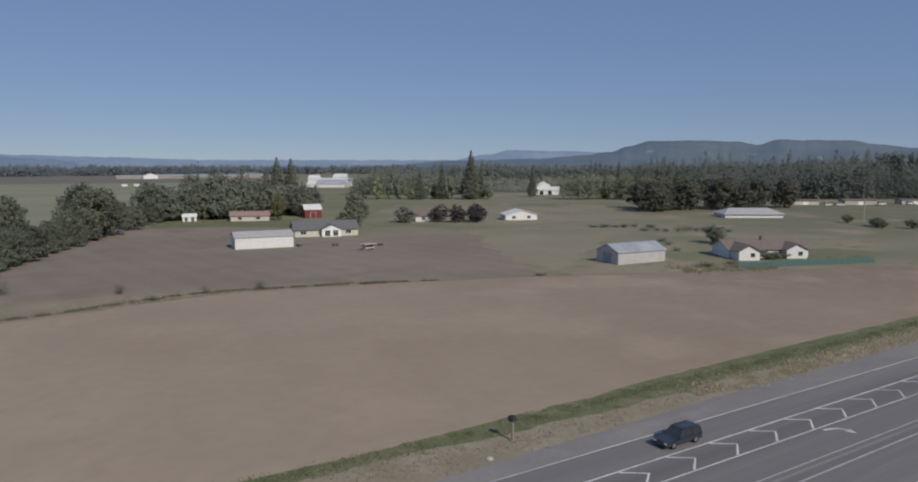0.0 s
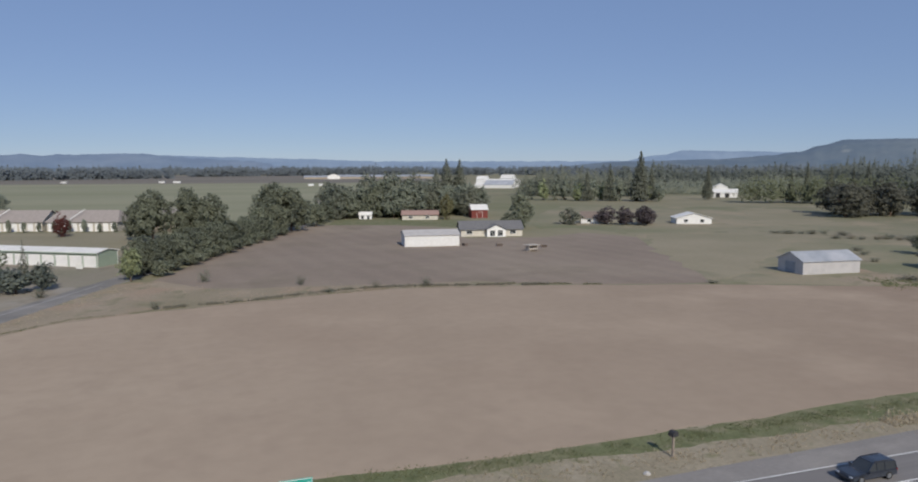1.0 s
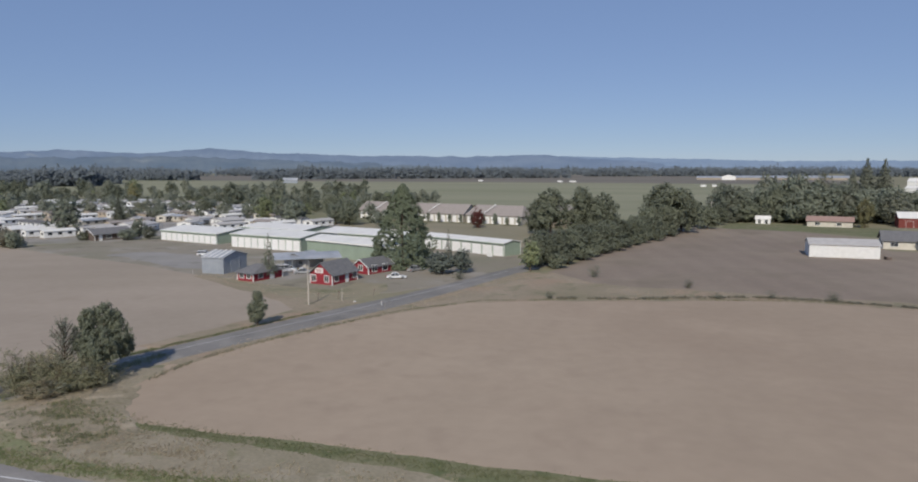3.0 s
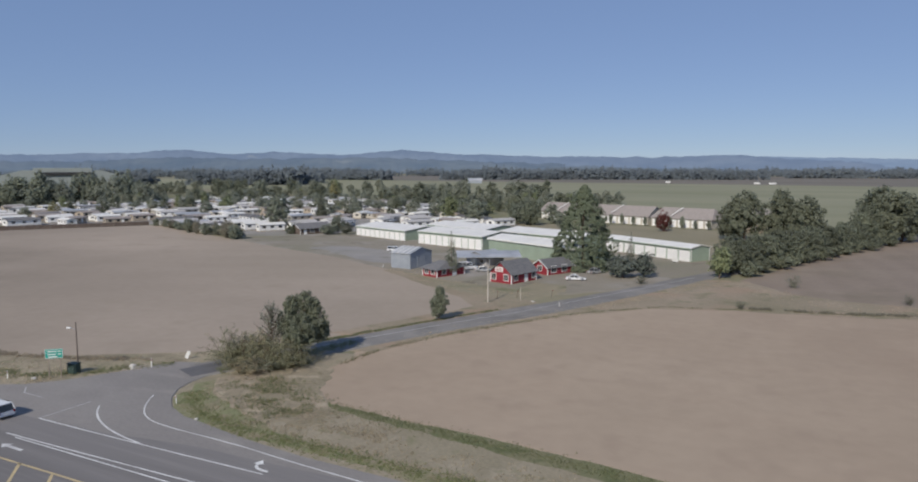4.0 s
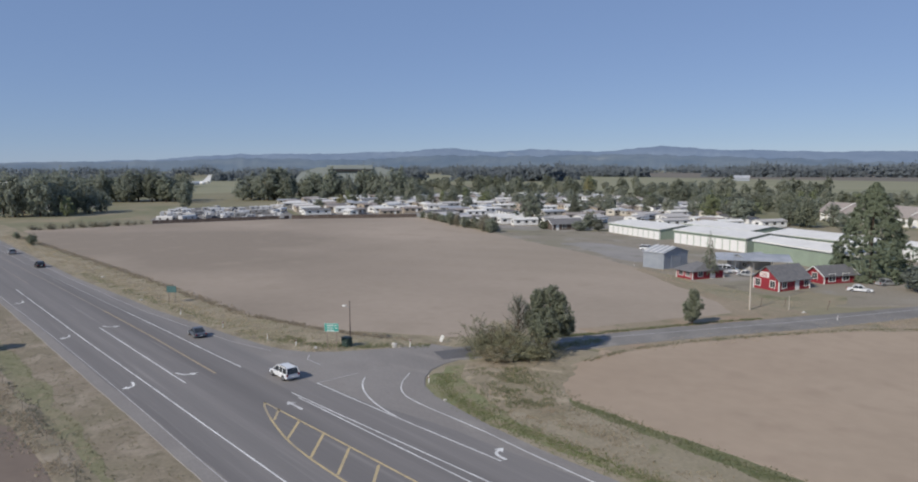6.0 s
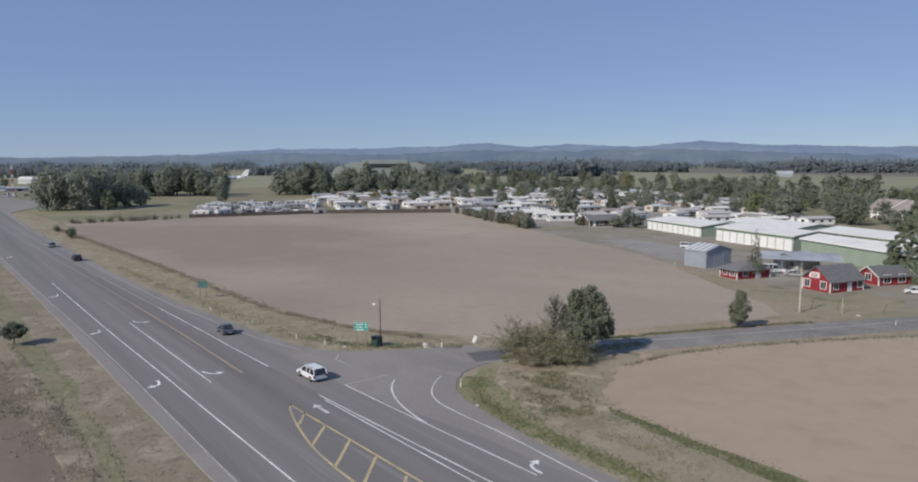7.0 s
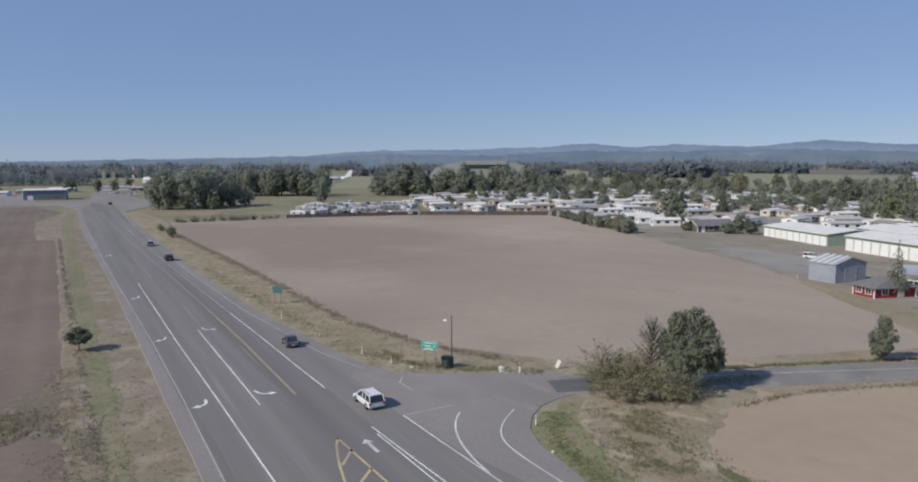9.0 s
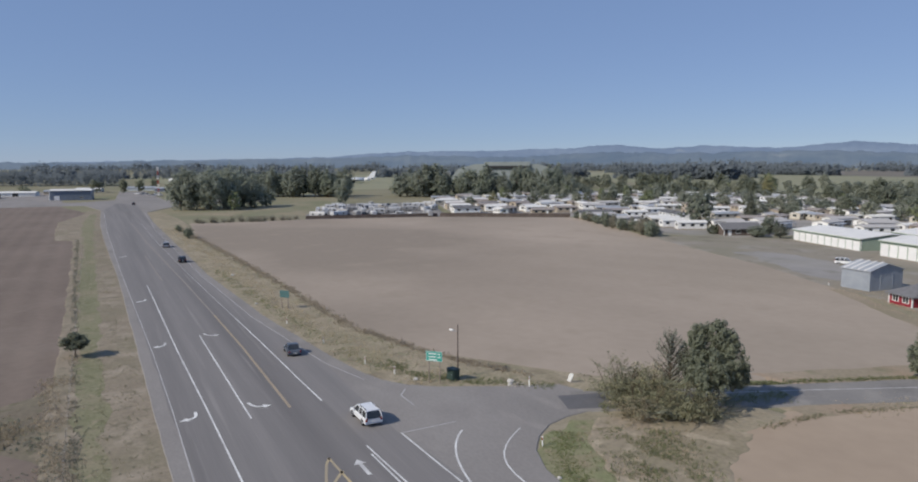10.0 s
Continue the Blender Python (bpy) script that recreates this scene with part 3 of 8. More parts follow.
patch("south_verge", [(60, 21.4), (-70, 21.4), (-174, 21.1), (-260, 20), (-330, 19.5), (-430, 21), (-424, 14.4), (-404, 13), (-350, 3.2), (-292, 4), (-270, 5), (-267, 10.2), (-180, 11), (-60, 11.5), (60, 8)], 0.06, SOUTHV_DARK, "dry gravelly verge south of the highway", "verge", 2.5, 0.3)
patch("south_ditch_grass", [(30, 15.6), (-60, 15.2), (-72, 15.9), (-90, 16.0), (-115, 16.0), (-177, 16.0), (-288, 15.9), (-400, 17.5), (-390, 14.2), (-330, 11.8), (-262, 13.0), (-180, 12.6), (-116, 13.3), (-75, 14.0), (30, 13.4)], 0.132, DITCH_GRASS, "olive grass in the shallow roadside ditch", "grass", 0.9, 0.6)
patch("track_verge", [(-57.5, 77), (-54.8, 76.6), (-51.5, 88.4), (-45.3, 101), (-39, 112.4), (-27.4, 125), (-14, 130), (4, 133), (22, 138.6), (33, 138.6), (60, 132.4), (52, 142), (35, 144), (17, 147.6), (3, 149), (-7, 153), (-16, 166), (-25, 164), (-29.5, 147.5), (-35, 135), (-45, 110), (-53.5, 92)], 0.05, ROUGHLAND, "strip of dry rough grass beside the side road", "verge", 2.5, 0.4)
patch("track_verge_west", [(-61.2, 84.5), (-67, 83), (-61.6, 100), (-58, 106), (-57, 112), (-61.6, 117.6), (-98, 142.6), (-92, 150), (-76, 140), (-64, 130), (-48.6, 121), (-50.4, 113), (-56, 98)], 0.05, ROUGHLAND, "dry grass round the red cottages", "verge", 2.5, 0.4)

patch("brush_patch", [(-64, 58.5), (-61, 54.5), (-54, 51.5), (-49, 50.6), (-45, 51), (-43.4, 52.6), (-46, 55), (-51, 60), (-54.4, 68), (-59, 66)], 0.101, BRUSHLAND, "rusty brown dead brush on the road corner", "brush", 0.6, 0.9)
# storage yard
patch("storage_yard", [(-97, 144.5), (-125, 158.5), (-150, 167), (-188, 182), (-176, 205), (-160, 217), (-165, 240), (-80, 245), (-40, 222), (-22, 212), (-22, 172), (-33, 151), (-38, 143), (-46, 133), (-58, 128), (-70, 134), (-88, 141)], 0.05, YARD, "pale worn gravel yard of the storage units", "yard", 3, 0.5)
patch("dry_lot", [(-128, 298), (-100, 308), (-72, 302), (-40, 292), (-30, 262), (-22, 216), (-60, 214), (-98, 246), (-124, 268)], 0.056, PASTURE_DRY, "dry tan grass lot behind the storage units", "grass", 4, 1.0)
patch("yard_asphalt", [(-166, 213), (-130, 200), (-94, 187), (-64, 171), (-40, 186), (-26, 199), (-22, 184), (-40, 172), (-52, 164), (-70, 168), (-96, 182), (-125, 193), (-160, 206)], 0.075, ASPHALT, "dark asphalt apron before the storage units", "asphalt", 3, 0.25)
patch("gravel_patch", [(-146, 172), (-135, 168.5), (-122, 160), (-108, 152.5), (-99, 152), (-102, 160), (-112, 170), (-121, 178), (-134, 182), (-144, 179)], 0.066, GRAVEL, "grey gravel patch in the storage yard", "gravel", 2, 0.9)
patch("yard_grass", [(-66, 124), (-52, 122), (-47, 134), (-50, 142), (-57, 142), (-57, 133), (-64, 133), (-80, 136), (-92, 143), (-96, 145)], 0.08, PASTURE, "worn grass before the red cottages", "grass", 2, 0.4)

# the highway
highway = patch("road", [(420, 20.4), (420, 47.2), (110, 47.3), (60, 47.0), (42, 46.4), (26, 45.8), (-20, 45.0), (-39, 45.1), (-46.7, 45.6), (-52.3, 46.4), (-57.2, 47.2), (-60.6, 48.6), (-63.2, 50.6), (-65, 53), (-66, 55.8), (-66.2, 58.6), (-71.5, 62), (-74.4, 60.8), (-76.6, 55.3), (-79.9, 48.6), (-82.3, 45.8), (-85.4, 44.1), (-90, 42.9), (-96, 42.1), (-126, 39.6), (-174, 37.9), (-230, 38.1), (-330, 38.4), (-400, 40.5), (-450, 60), (-480, 120), (-520, 120), (-530, 60), (-700, 58), (-700, 38), (-540, 30), (-520, 10), (-520, -60), (-490, -60), (-480, 12), (-430, 20), (-330, 18.4), (-260, 18.9), (-174, 20.2), (-70, 20.4)], 0.145, SHOULDER, "wide grey asphalt highway with a side-road junction", "road", 1.5, 0.06)
lanes = patch("carriageway", [(420, 21.8), (420, 43.4), (26, 43.3), (-32, 43.2), (-48, 42.4), (-60, 40.6), (-70, 39.7), (-80, 39.9), (-90, 40.2), (-100, 39.8), (-126, 37.6), (-174, 36.6), (-330, 36.8), (-470, 40), (-500, 30), (-430, 21.5), (-330, 20.2), (-174, 21.2), (-70, 21.9)], 0.170, ASPHALT, "", "", 3, 0.12, parent=highway)
patch("asphalt_patch", [(-71.2, 58.4), (-67.4, 57.0), (-64.9, 63.6), (-69.2, 65.0)], 0.196, PATCH, "", "", 1.5, 0.05, parent=highway)
side = patch("side_road", [(-66.6, 57.6), (-62.2, 68), (-57, 79.3), (-50.6, 94.5), (-43.8, 108.5), (-37.5, 124), (-30.5, 144), (-24.5, 163), (-14, 190), (2, 232), (16, 268), (38, 322), (33, 324), (11, 270), (-3, 235), (-19, 193), (-29.5, 165), (-35.5, 148), (-42.5, 130), (-50.2, 112.5), (-57, 96.5), (-62.4, 83), (-70, 64), (-71.8, 60.4)], 0.155, SIDE_ASPHALT, "narrow grey asphalt side road", "road", 3, 0.12)
patch("west_street", [(-540, -40), (-480, -30), (-480, 0), (-560, -3), (-720, -20), (-720, -60)], 0.08, SHOULDER, "paved lot beyond the highway bend", "road", 5, 0.3)


def stripe(pts, width, material, z=0.192, name="lane_line", parent=None):
    """Paint along a line of points, mitred at the bends."""
    bm = bmesh.new()
    left, right = [], []
    for i, p in enumerate(pts):
        a = Vector(pts[max(0, i - 1)])
        c = Vector(pts[min(len(pts) - 1, i + 1)])
        d = (c - a).normalized()
        nrm = Vector((-d.y, d.x)) * width / 2
        left.append(bm.verts.new((p[0] + nrm.x, p[1] + nrm.y, z)))
        right.append(bm.verts.new((p[0] - nrm.x, p[1] - nrm.y, z)))
    for i in range(len(pts) - 1):
        bm.faces.new((left[i], right[i], right[i + 1], left[i + 1]))
    bmesh.ops.recalc_face_normals(bm, faces=bm.faces)
    ob = part(name, bm, material, parent or highway)
    if ob.data.polygons[0].normal.z < 0:
        ob.data.flip_normals()
    return ob


def curve3(p0, p1, p2, p3, n=14):
    out = []
    for k in range(n + 1):
        t = k / n
        out.append(tuple((1 - t) ** 3 * a + 3 * t * (1 - t) ** 2 * b + 3 * t * t * (1 - t) * c + t ** 3 * d for a, b, c, d in zip(p0, p1, p2, p3)))
    return out


# south side of the highway
stripe([(420, 21.8), (-54, 21.75), (-85, 22.0), (-110, 21.95), (-145, 21.5), (-202, 20.8), (-297, 20.3), (-400, 21)], 0.11, PAINT_F)
stripe([(420, 25.3), (-51, 25.25), (-66, 25.15), (-85, 25.1), (-110, 24.9), (-165, 25.0)], 0.16, PAINT_W)
stripe([(-79.6, 28.5), (-116.6, 28.6)], 0.16, PAINT_W)
stripe([(-81, 32.6), (-107, 32.8), (-130, 32.6)], 0.3, PAINT_YF)
stripe([(-130, 32.6), (-160, 32.2), (-250, 30.5), (-330, 30)], 0.3, PAINT_WORN)
stripe([(-170, 28.2), (-215, 27.8)], 0.25, PAINT_WORN)
stripe([(-81.4, 36.0), (-90, 35.8), (-107, 35.6), (-126, 35.2)], 0.17, PAINT_W)
stripe([(-126, 35.2), (-174, 34.2), (-250, 33.4), (-330, 33.5)], 0.12, PAINT_F)
stripe([(-86, 42.3), (-95, 40.3), (-126, 37.7), (-174, 36.4), (-300, 36.4), (-400, 39.5)], 0.12, PAINT_F)
# junction
stripe([(-68.4, 36.05), (-60, 36.35), (-38.2, 37.3), (-20, 38.1), (2, 39.1)], 0.15, PAINT_W)
stripe([(-66.5, 35.8), (-60, 35.9), (-38.2, 36.2), (-10, 36.15), (60, 36.0), (420, 36.0)], 0.15, PAINT_W)
stripe([(-69.6, 39.85), (-62, 40.0), (-52, 40.3), (-40.4, 40.75)], 0.15, PAINT_W)
stripe([(-69.55, 39.8), (-69.7, 45.5)], 0.15, PAINT_F)
stripe(curve3((-67.6, 45.1), (-65.2, 42.6), (-61, 40.75), (-54.7, 40.3)), 0.18, PAINT_W)
stripe([(-65.5, 50.1), (-64.7, 49.0), (-63.8, 47.9), (-62.8, 46.9), (-61.7, 46.0), (-60.5, 45.3), (-59.2, 44.8), (-57.6, 44.5), (-55.6, 44.35), (-53, 44.3), (-50, 44.3), (-46, 44.2), (-40, 43.75), (-32, 43.4), (0, 43.3), (420, 43.2)], 0.14, PAINT_W)
stripe([(2, 39.1), (40, 39.25), (420, 39.3)], 0.18, PAINT_W)
stripe([(-80.9, 45.15), (-79.1, 43.9), (-75.8, 43.9)], 0.15, PAINT_F)
stripe([(-70.5, 58.5), (-68.8, 62.5), (-60, 83.5), (-47.2, 112), (-33.5, 147), (-27, 165)], 0.2, PAINT_F)
# yellow gore with cross bars
stripe([(-67.4, 32.4), (-66.2, 31.8), (-64, 31.1), (-61.8, 30.5), (-59.6, 30.0), (-57.2, 29.5), (-54.6, 29.15), (-51, 28.9), (-40, 28.7), (-10, 29.4)], 0.22, PAINT_Y)
stripe([(-10, 29.4), (24, 30.1), (70, 30.35), (420, 30.4)], 0.2, PAINT_F)
stripe([(-67.4, 32.35), (-54.3, 32.75), (-42.3, 33.0), (0, 32.8)], 0.22, PAINT_Y)
for k, x in enumerate((-64.5, -60.2, -55.6, -51.2, -46.6, -41.8, -36.8, -31.6, -26)):
    stripe([(x, 32.6), (x + (2.6 if k == 0 else 3.5 if k == 1 else 4.0), 30.75 if k == 0 else 29.5 if k == 1 else 29.0)], 0.26, PAINT_Y, name="cross_bar")
stripe([(14, 31.4), (150, 31.2), (420, 31.1)], 0.35, SHOULDER, name="worn_seam")
stripe([(12, 32.1), (150, 31.9), (420, 31.8)], 0.14, PAINT_F, name="worn_seam")
# white chevrons between the two lanes
for k in range(22):
    x = 10.9 + k * 5.62
    stripe([(x, 39.1), (x + 1.95, 37.7), (x, 36.2)], 0.22, PAINT_W, name="chevron")


def arrow(x, y, turn, curved=True, material=PAINT_W, size=1.0):
    bm = bmesh.new()
    line = curve3((-1.5, -0.55), (-0.3, -0.6), (0.35, -0.35), (0.4, 0.3), 7) if curved else [(-1.6, 0), (0.4, 0)]
    l0, r0 = [], []
    for i, p in enumerate(line):
        a, c = Vector(line[max(0, i - 1)]), Vector(line[min(len(line) - 1, i + 1)])
        d = (c - a).normalized()
        nrm = Vector((-d.y, d.x)) * 0.15
        l0.append(bm.verts.new((p[0] + nrm.x, p[1] + nrm.y, 0)))
        r0.append(bm.verts.new((p[0] - nrm.x, p[1] - nrm.y, 0)))
    for i in range(len(line) - 1):
        bm.faces.new((l0[i], r0[i], r0[i + 1], l0[i + 1]))
    e = Vector(line[-1])
    d = (e - Vector(line[-2])).normalized()
    s = Vector((-d.y, d.x))
    bm.faces.new([bm.verts.new((*(e + v), 0)) for v in (s * 0.5, -s * 0.5, d * 0.85)])
    bmesh.ops.recalc_face_normals(bm, faces=bm.faces)
    ob = part("turn_arrow", bm, material, highway)
    if ob.data.polygons[0].normal.z < 0:
        ob.data.flip_normals()
    ob.matrix_basis = pose(x, y, 0.194, 0, 0, turn) @ Matrix.Scale(size, 4)
    return ob


arrow(-64.6, 34.3, 180, False, PAINT_W, 1.1)
arrow(-83.0, 29.9, 10, True)
arrow(-116, 30.1, 10, True)
for x, y, turn, size in ((-82.6, 23.4, 0, 1.0), (-113, 23.3, 0, 1.0), (-148, 23.1, 0, 1.0), (-216, 22.6, 0, 1.0), (63.4, 34.6, -10, 1.05), (-41.7, 41.8, 180, 0.95)):
    bent = arrow(x, y, turn, True, PAINT_W, size)
    bent.matrix_basis = bent.matrix_basis @ Matrix.Diagonal((1, -1, 1, 1))


# ---- plants ----
RNG = np.random.default_rng(7)


def sphere_points(n):
    v = RNG.normal(size=(n, 3))
    return v / np.linalg.norm(v, axis=1, keepdims=True)


def cards(centres, normals, size, aspect=1.0):
    """Loose leaf cards: quads at the centres, facing the normals, turned at random."""
    n = len(centres)
    a = np.cross(normals, RNG.normal(size=(n, 3)))
    a /= np.linalg.norm(a, axis=1, keepdims=True) + 1e-9
    b = np.cross(normals, a)
    s = (np.asarray(size).reshape(-1, 1) * np.ones((n, 1)))
    j = RNG.uniform(0.6, 1.3, (n, 4, 1))
    q = np.stack([a + b * 0.15, b * aspect, -a - b * 0.1, -b * aspect], 1) * s[:, None] * j
    return (centres[:, None] + q).reshape(-1, 3)


def leaf_normals(local, outward):
    """Leaves turn outwards from their clump and from the whole crown, and upwards to the light."""
    nn = local * 0.4 + outward * 0.7 + RNG.normal(size=local.shape) * 0.5 + (0, 0, 0.45)
    return nn / np.linalg.norm(nn, axis=1, keepdims=True)


def crown_mesh(name, clumps, leaves, leaf, flat=1.0, low=0.0, lump=0.30, squash=0.75, taper=0.0):
    """A broadleaf crown about 1 wide and 1 high, from z=low to 1, of many small leaf cards set in uneven clumps."""
    clumps, leaves, lump = int(clumps * 1.8), int(leaves * 0.56), lump * 0.85
    c = sphere_points(clumps)
    c *= RNG.uniform(0.4, 1.0, (clumps, 1)) ** 0.5
    shift = Vector(RNG.uniform(0, 50, 3))
    c *= np.array([[1 + 0.7 * noise.noise(Vector(v) * 1.7 + shift)] for v in c])
    mid, half = (1 + low) / 2, (1 - low) / 2
    shape = 1 - 0.25 * np.clip(c[:, 2:3], 0, 1) - 0.2 * np.clip(-c[:, 2:3], 0, 1)
    centres = np.concatenate([c[:, :2] * (0.5 - lump * 0.45) * shape * RNG.uniform(0.85, 1.18, (clumps, 1)), mid + c[:, 2:3] * half * (1 - lump * 0.6) * flat], 1)
    if taper:
        up = np.clip((centres[:, 2:3] - low) / (1 - low), 0, 1)
        centres[:, :2] *= 1.25 * (1 - taper * up ** 1.3)
    rad = RNG.uniform(0.4, 1.15, clumps) * lump * 0.55
    pts, nrm = [], []
    for k in range(clumps):
        d = sphere_points(leaves)
        r = rad[k] * RNG.uniform(0.3, 1.2, (leaves, 1))
        p = centres[k] + d * r * (1, 1, squash)
        pts.append(p)
        nrm.append(leaf_normals(d, (p - (0, 0, mid)) / (0.5, 0.5, half)))
    pts, nrm = np.concatenate(pts), np.concatenate(nrm)
    return quads_mesh(name, cards(pts, nrm, leaf * RNG.uniform(0.5, 1.2, len(pts))))


def lobed_crown(name, lobes, clumps, leaves, leaf, lump):
    """An uneven crown of several lobes (x, y, z, width, height), each set with leaf clumps."""
    pts, nrm = [], []
    for x, y, z, rx, rz in lobes:
        c = sphere_points(clumps) * RNG.uniform(0.55, 1.05, (clumps, 1)) * (rx, rx, rz) + (x, y, z)
        for q in c:
            d = sphere_points(leaves)
            p = q + d * lump * RNG.uniform(0.3, 1.2, (leaves, 1)) * RNG.uniform(0.5, 1.2)
            pts.append(p)
            nrm.append(leaf_normals(d, (p - (x, y, z)) / (rx, rx, rz) * 0.5 + (p - (0, 0, 0.45)) * 1.0))
    pts, nrm = np.concatenate(pts), np.concatenate(nrm)
    pts[:, 2] = np.maximum(pts[:, 2], 0.04)
    return quads_mesh(name, cards(pts, nrm, leaf * RNG.uniform(0.5, 1.2, len(pts))))


def cone_mesh(name, tufts_count, per, leaf):
    """A broad dense evergreen about 1 wide and 1 high: sprays crowd over a lumpy cone with a ragged tip."""
    z = RNG.uniform(0.0, 1.0, tufts_count) ** 1.25
    a = RNG.uniform(0, 6.283, tufts_count)
    reach = np.interp(z, (0, 0.06, 0.25, 0.5, 0.7, 0.86, 0.95, 1.0), (0.40, 0.49, 0.46, 0.36, 0.26, 0.15, 0.07, 0.015))
    lumps = np.array([noise.noise((math.cos(q) * 2.2, math.sin(q) * 2.2, w * 7)) + 0.6 * noise.noise((math.cos(q) * 5, math.sin(q) * 5, w * 15)) for q, w in zip(a, z)])
    reach = reach * (1 + 0.26 * lumps) * RNG.uniform(0.6, 1.06, tufts_count) ** 0.5
    pts, nrm = [], []
    for q, w, r in zip(a, z, reach):
        d = sphere_points(per)
        pts.append(np.array((math.cos(q) * r, math.sin(q) * r, w * 0.98 - 0.12 * r)) + d * RNG.uniform(0.2, 1.0, (per, 1)) * (0.03, 0.03, 0.02))
        nrm.append(leaf_normals(d, np.array((math.cos(q), math.sin(q), 0.35)) * np.ones((per, 1))))
    pts, nrm = np.concatenate(pts), np.concatenate(nrm)
    pts[:, 2] = np.maximum(pts[:, 2], 0.02)
    return quads_mesh(name, cards(pts, nrm, leaf * RNG.uniform(0.5, 1.2, len(pts))))


def conifer_mesh(name, whorls, per, leaf, low=0.06, power=0.85, droop=0.25):
    """A conifer crown about 1 wide and 1 high: boughs in uneven whorls, hung with needle sprays."""
    pts, nrm, size = [], [], []
    for k in range(whorls):
        f = (k + 0.5) / whorls
        z = low + (1 - low) * f
        reach = 0.5 * (1 - f) ** power * (0.55 + 0.45 * min(1, f * 9))
        boughs = max(3, int(7 * (1 - f) + 3))
        a0 = RNG.uniform(0, 6.28)
        for b in range(boughs):
            a = a0 + 6.283 * b / boughs + RNG.normal() * 0.25
            ext = reach * RNG.uniform(0.6, 1.18) + 0.012
            n = max(3, int(per * (0.35 + ext * 2)))
            s = RNG.uniform(0.15, 1.0, n) ** 0.7
            side = RNG.normal(size=n) * 0.16 * ext
            p = np.stack([np.cos(a) * s * ext - np.sin(a) * side, np.sin(a) * s * ext + np.cos(a) * side, z + (0.05 - droop * s * s) * ext * 0.6 + RNG.normal(size=n) * 0.008], 1)
            pts.append(p)
            nn = np.stack([np.cos(a) * 0.5 * np.ones(n), np.sin(a) * 0.5 * np.ones(n), np.ones(n) * 0.8], 1) + RNG.normal(size=(n, 3)) * 0.5
            nrm.append(nn / np.linalg.norm(nn, axis=1, keepdims=True))
            size.append(leaf * RNG.uniform(0.6, 1.3, n) * (0.6 + 0.6 * (1 - f)))
    return quads_mesh(name, cards(np.concatenate(pts), np.concatenate(nrm), np.concatenate(size), 0.6))


def brush_mesh(name, stems, per, leaf, ragged=0.028):
    """A sprawling bush about 1 wide and 1 high: arching stems fan out from the ground, thinly set with small leaves. Returns leaves and stems."""
    pts, nrm = [], []
    bm = bmesh.new()
    for k in range(stems):
        a = RNG.uniform(0, 6.283)
        foot = RNG.normal(size=2) * 0.09
        reach = 0.08 + 0.5 * RNG.uniform() ** 0.7
        up = RNG.uniform(0.3, 1.0) * (1.0 - 0.55 * reach)
        t = np.linspace(0.12, 1.0, per) + RNG.normal(size=per) * 0.03
        r = reach * t ** 1.2
        z = up * np.sin(np.clip(t, 0, 1.05) * 1.35) / math.sin(1.35)
        z = np.where(t > 0.6, z - (t - 0.6) ** 1.5 * 0.9 * reach, z)
        line = np.stack([foot[0] + np.cos(a) * r, foot[1] + np.sin(a) * r, z], 1)
        p = line + RNG.normal(size=(per, 3)) * ragged * (1.15 - t[:, None])
        pts.append(p)
        nn = RNG.normal(size=(per, 3)) * 0.7 + (np.cos(a) * 0.3, np.sin(a) * 0.3, 0.6)
        nrm.append(nn / np.linalg.norm(nn, axis=1, keepdims=True))
        if k % 3 == 0:
            for u, v in ((0, per // 3), (per // 3, 2 * per // 3), (2 * per // 3, per - 1)):
                add_tube(bm, line[u], line[v], 0.006 * (1.1 - u / per), 0.006 * (1.1 - v / per), 3, False)
    pts, nrm = np.concatenate(pts), np.concatenate(nrm)
    pts[:, 2] = np.maximum(pts[:, 2], 0.01)
    me = bpy.data.meshes.new("stems")
    bm.to_mesh(me)
    bm.free()
    return quads_mesh(name, cards(pts, nrm, leaf * RNG.uniform(0.5, 1.3, len(pts)), 0.55)), me


def spire_mesh(name, boughs, per, leaf):
    """A gaunt young tree about 1 wide and 1 high: boughs rise at a slant from the stem, like a bottle brush. Returns leaves and wood."""
    bm = add_tube(bmesh.new(), (0, 0, -0.02), (0, 0, 0.9), 0.02, 0.005, 6)
    pts, nrm = [], []
    for k in range(boughs):
        f = 0.18 + 0.8 * k / boughs
        a = 2.4 * k + RNG.normal() * 0.3
        ext = 0.46 * (1.02 - f) ** 0.6 * RNG.uniform(0.7, 1.15)
        root_at, tip = Vector((0, 0, f * 0.78)), Vector((math.cos(a) * ext, math.sin(a) * ext, f * 0.78 + 0.06 + 0.14 * RNG.uniform(0.5, 1.2)))
        add_tube(bm, root_at, tip, 0.008, 0.003, 3, False)
        t = RNG.uniform(0.1, 1.05, per)
        pts.append(np.array(root_at) + t[:, None] * np.array(tip - root_at) + RNG.normal(size=(per, 3)) * 0.022)
        nrm.append(RNG.normal(size=(per, 3)) * 0.6 + (0, 0, 0.7))
    pts, nrm = np.concatenate(pts), np.concatenate(nrm)
    nrm /= np.linalg.norm(nrm, axis=1, keepdims=True)
    me = bpy.data.meshes.new("wood")
    bm.to_mesh(me)
    bm.free()
    return quads_mesh(name, cards(pts, nrm, leaf * RNG.uniform(0.5, 1.3, len(pts)), 0.5)), me


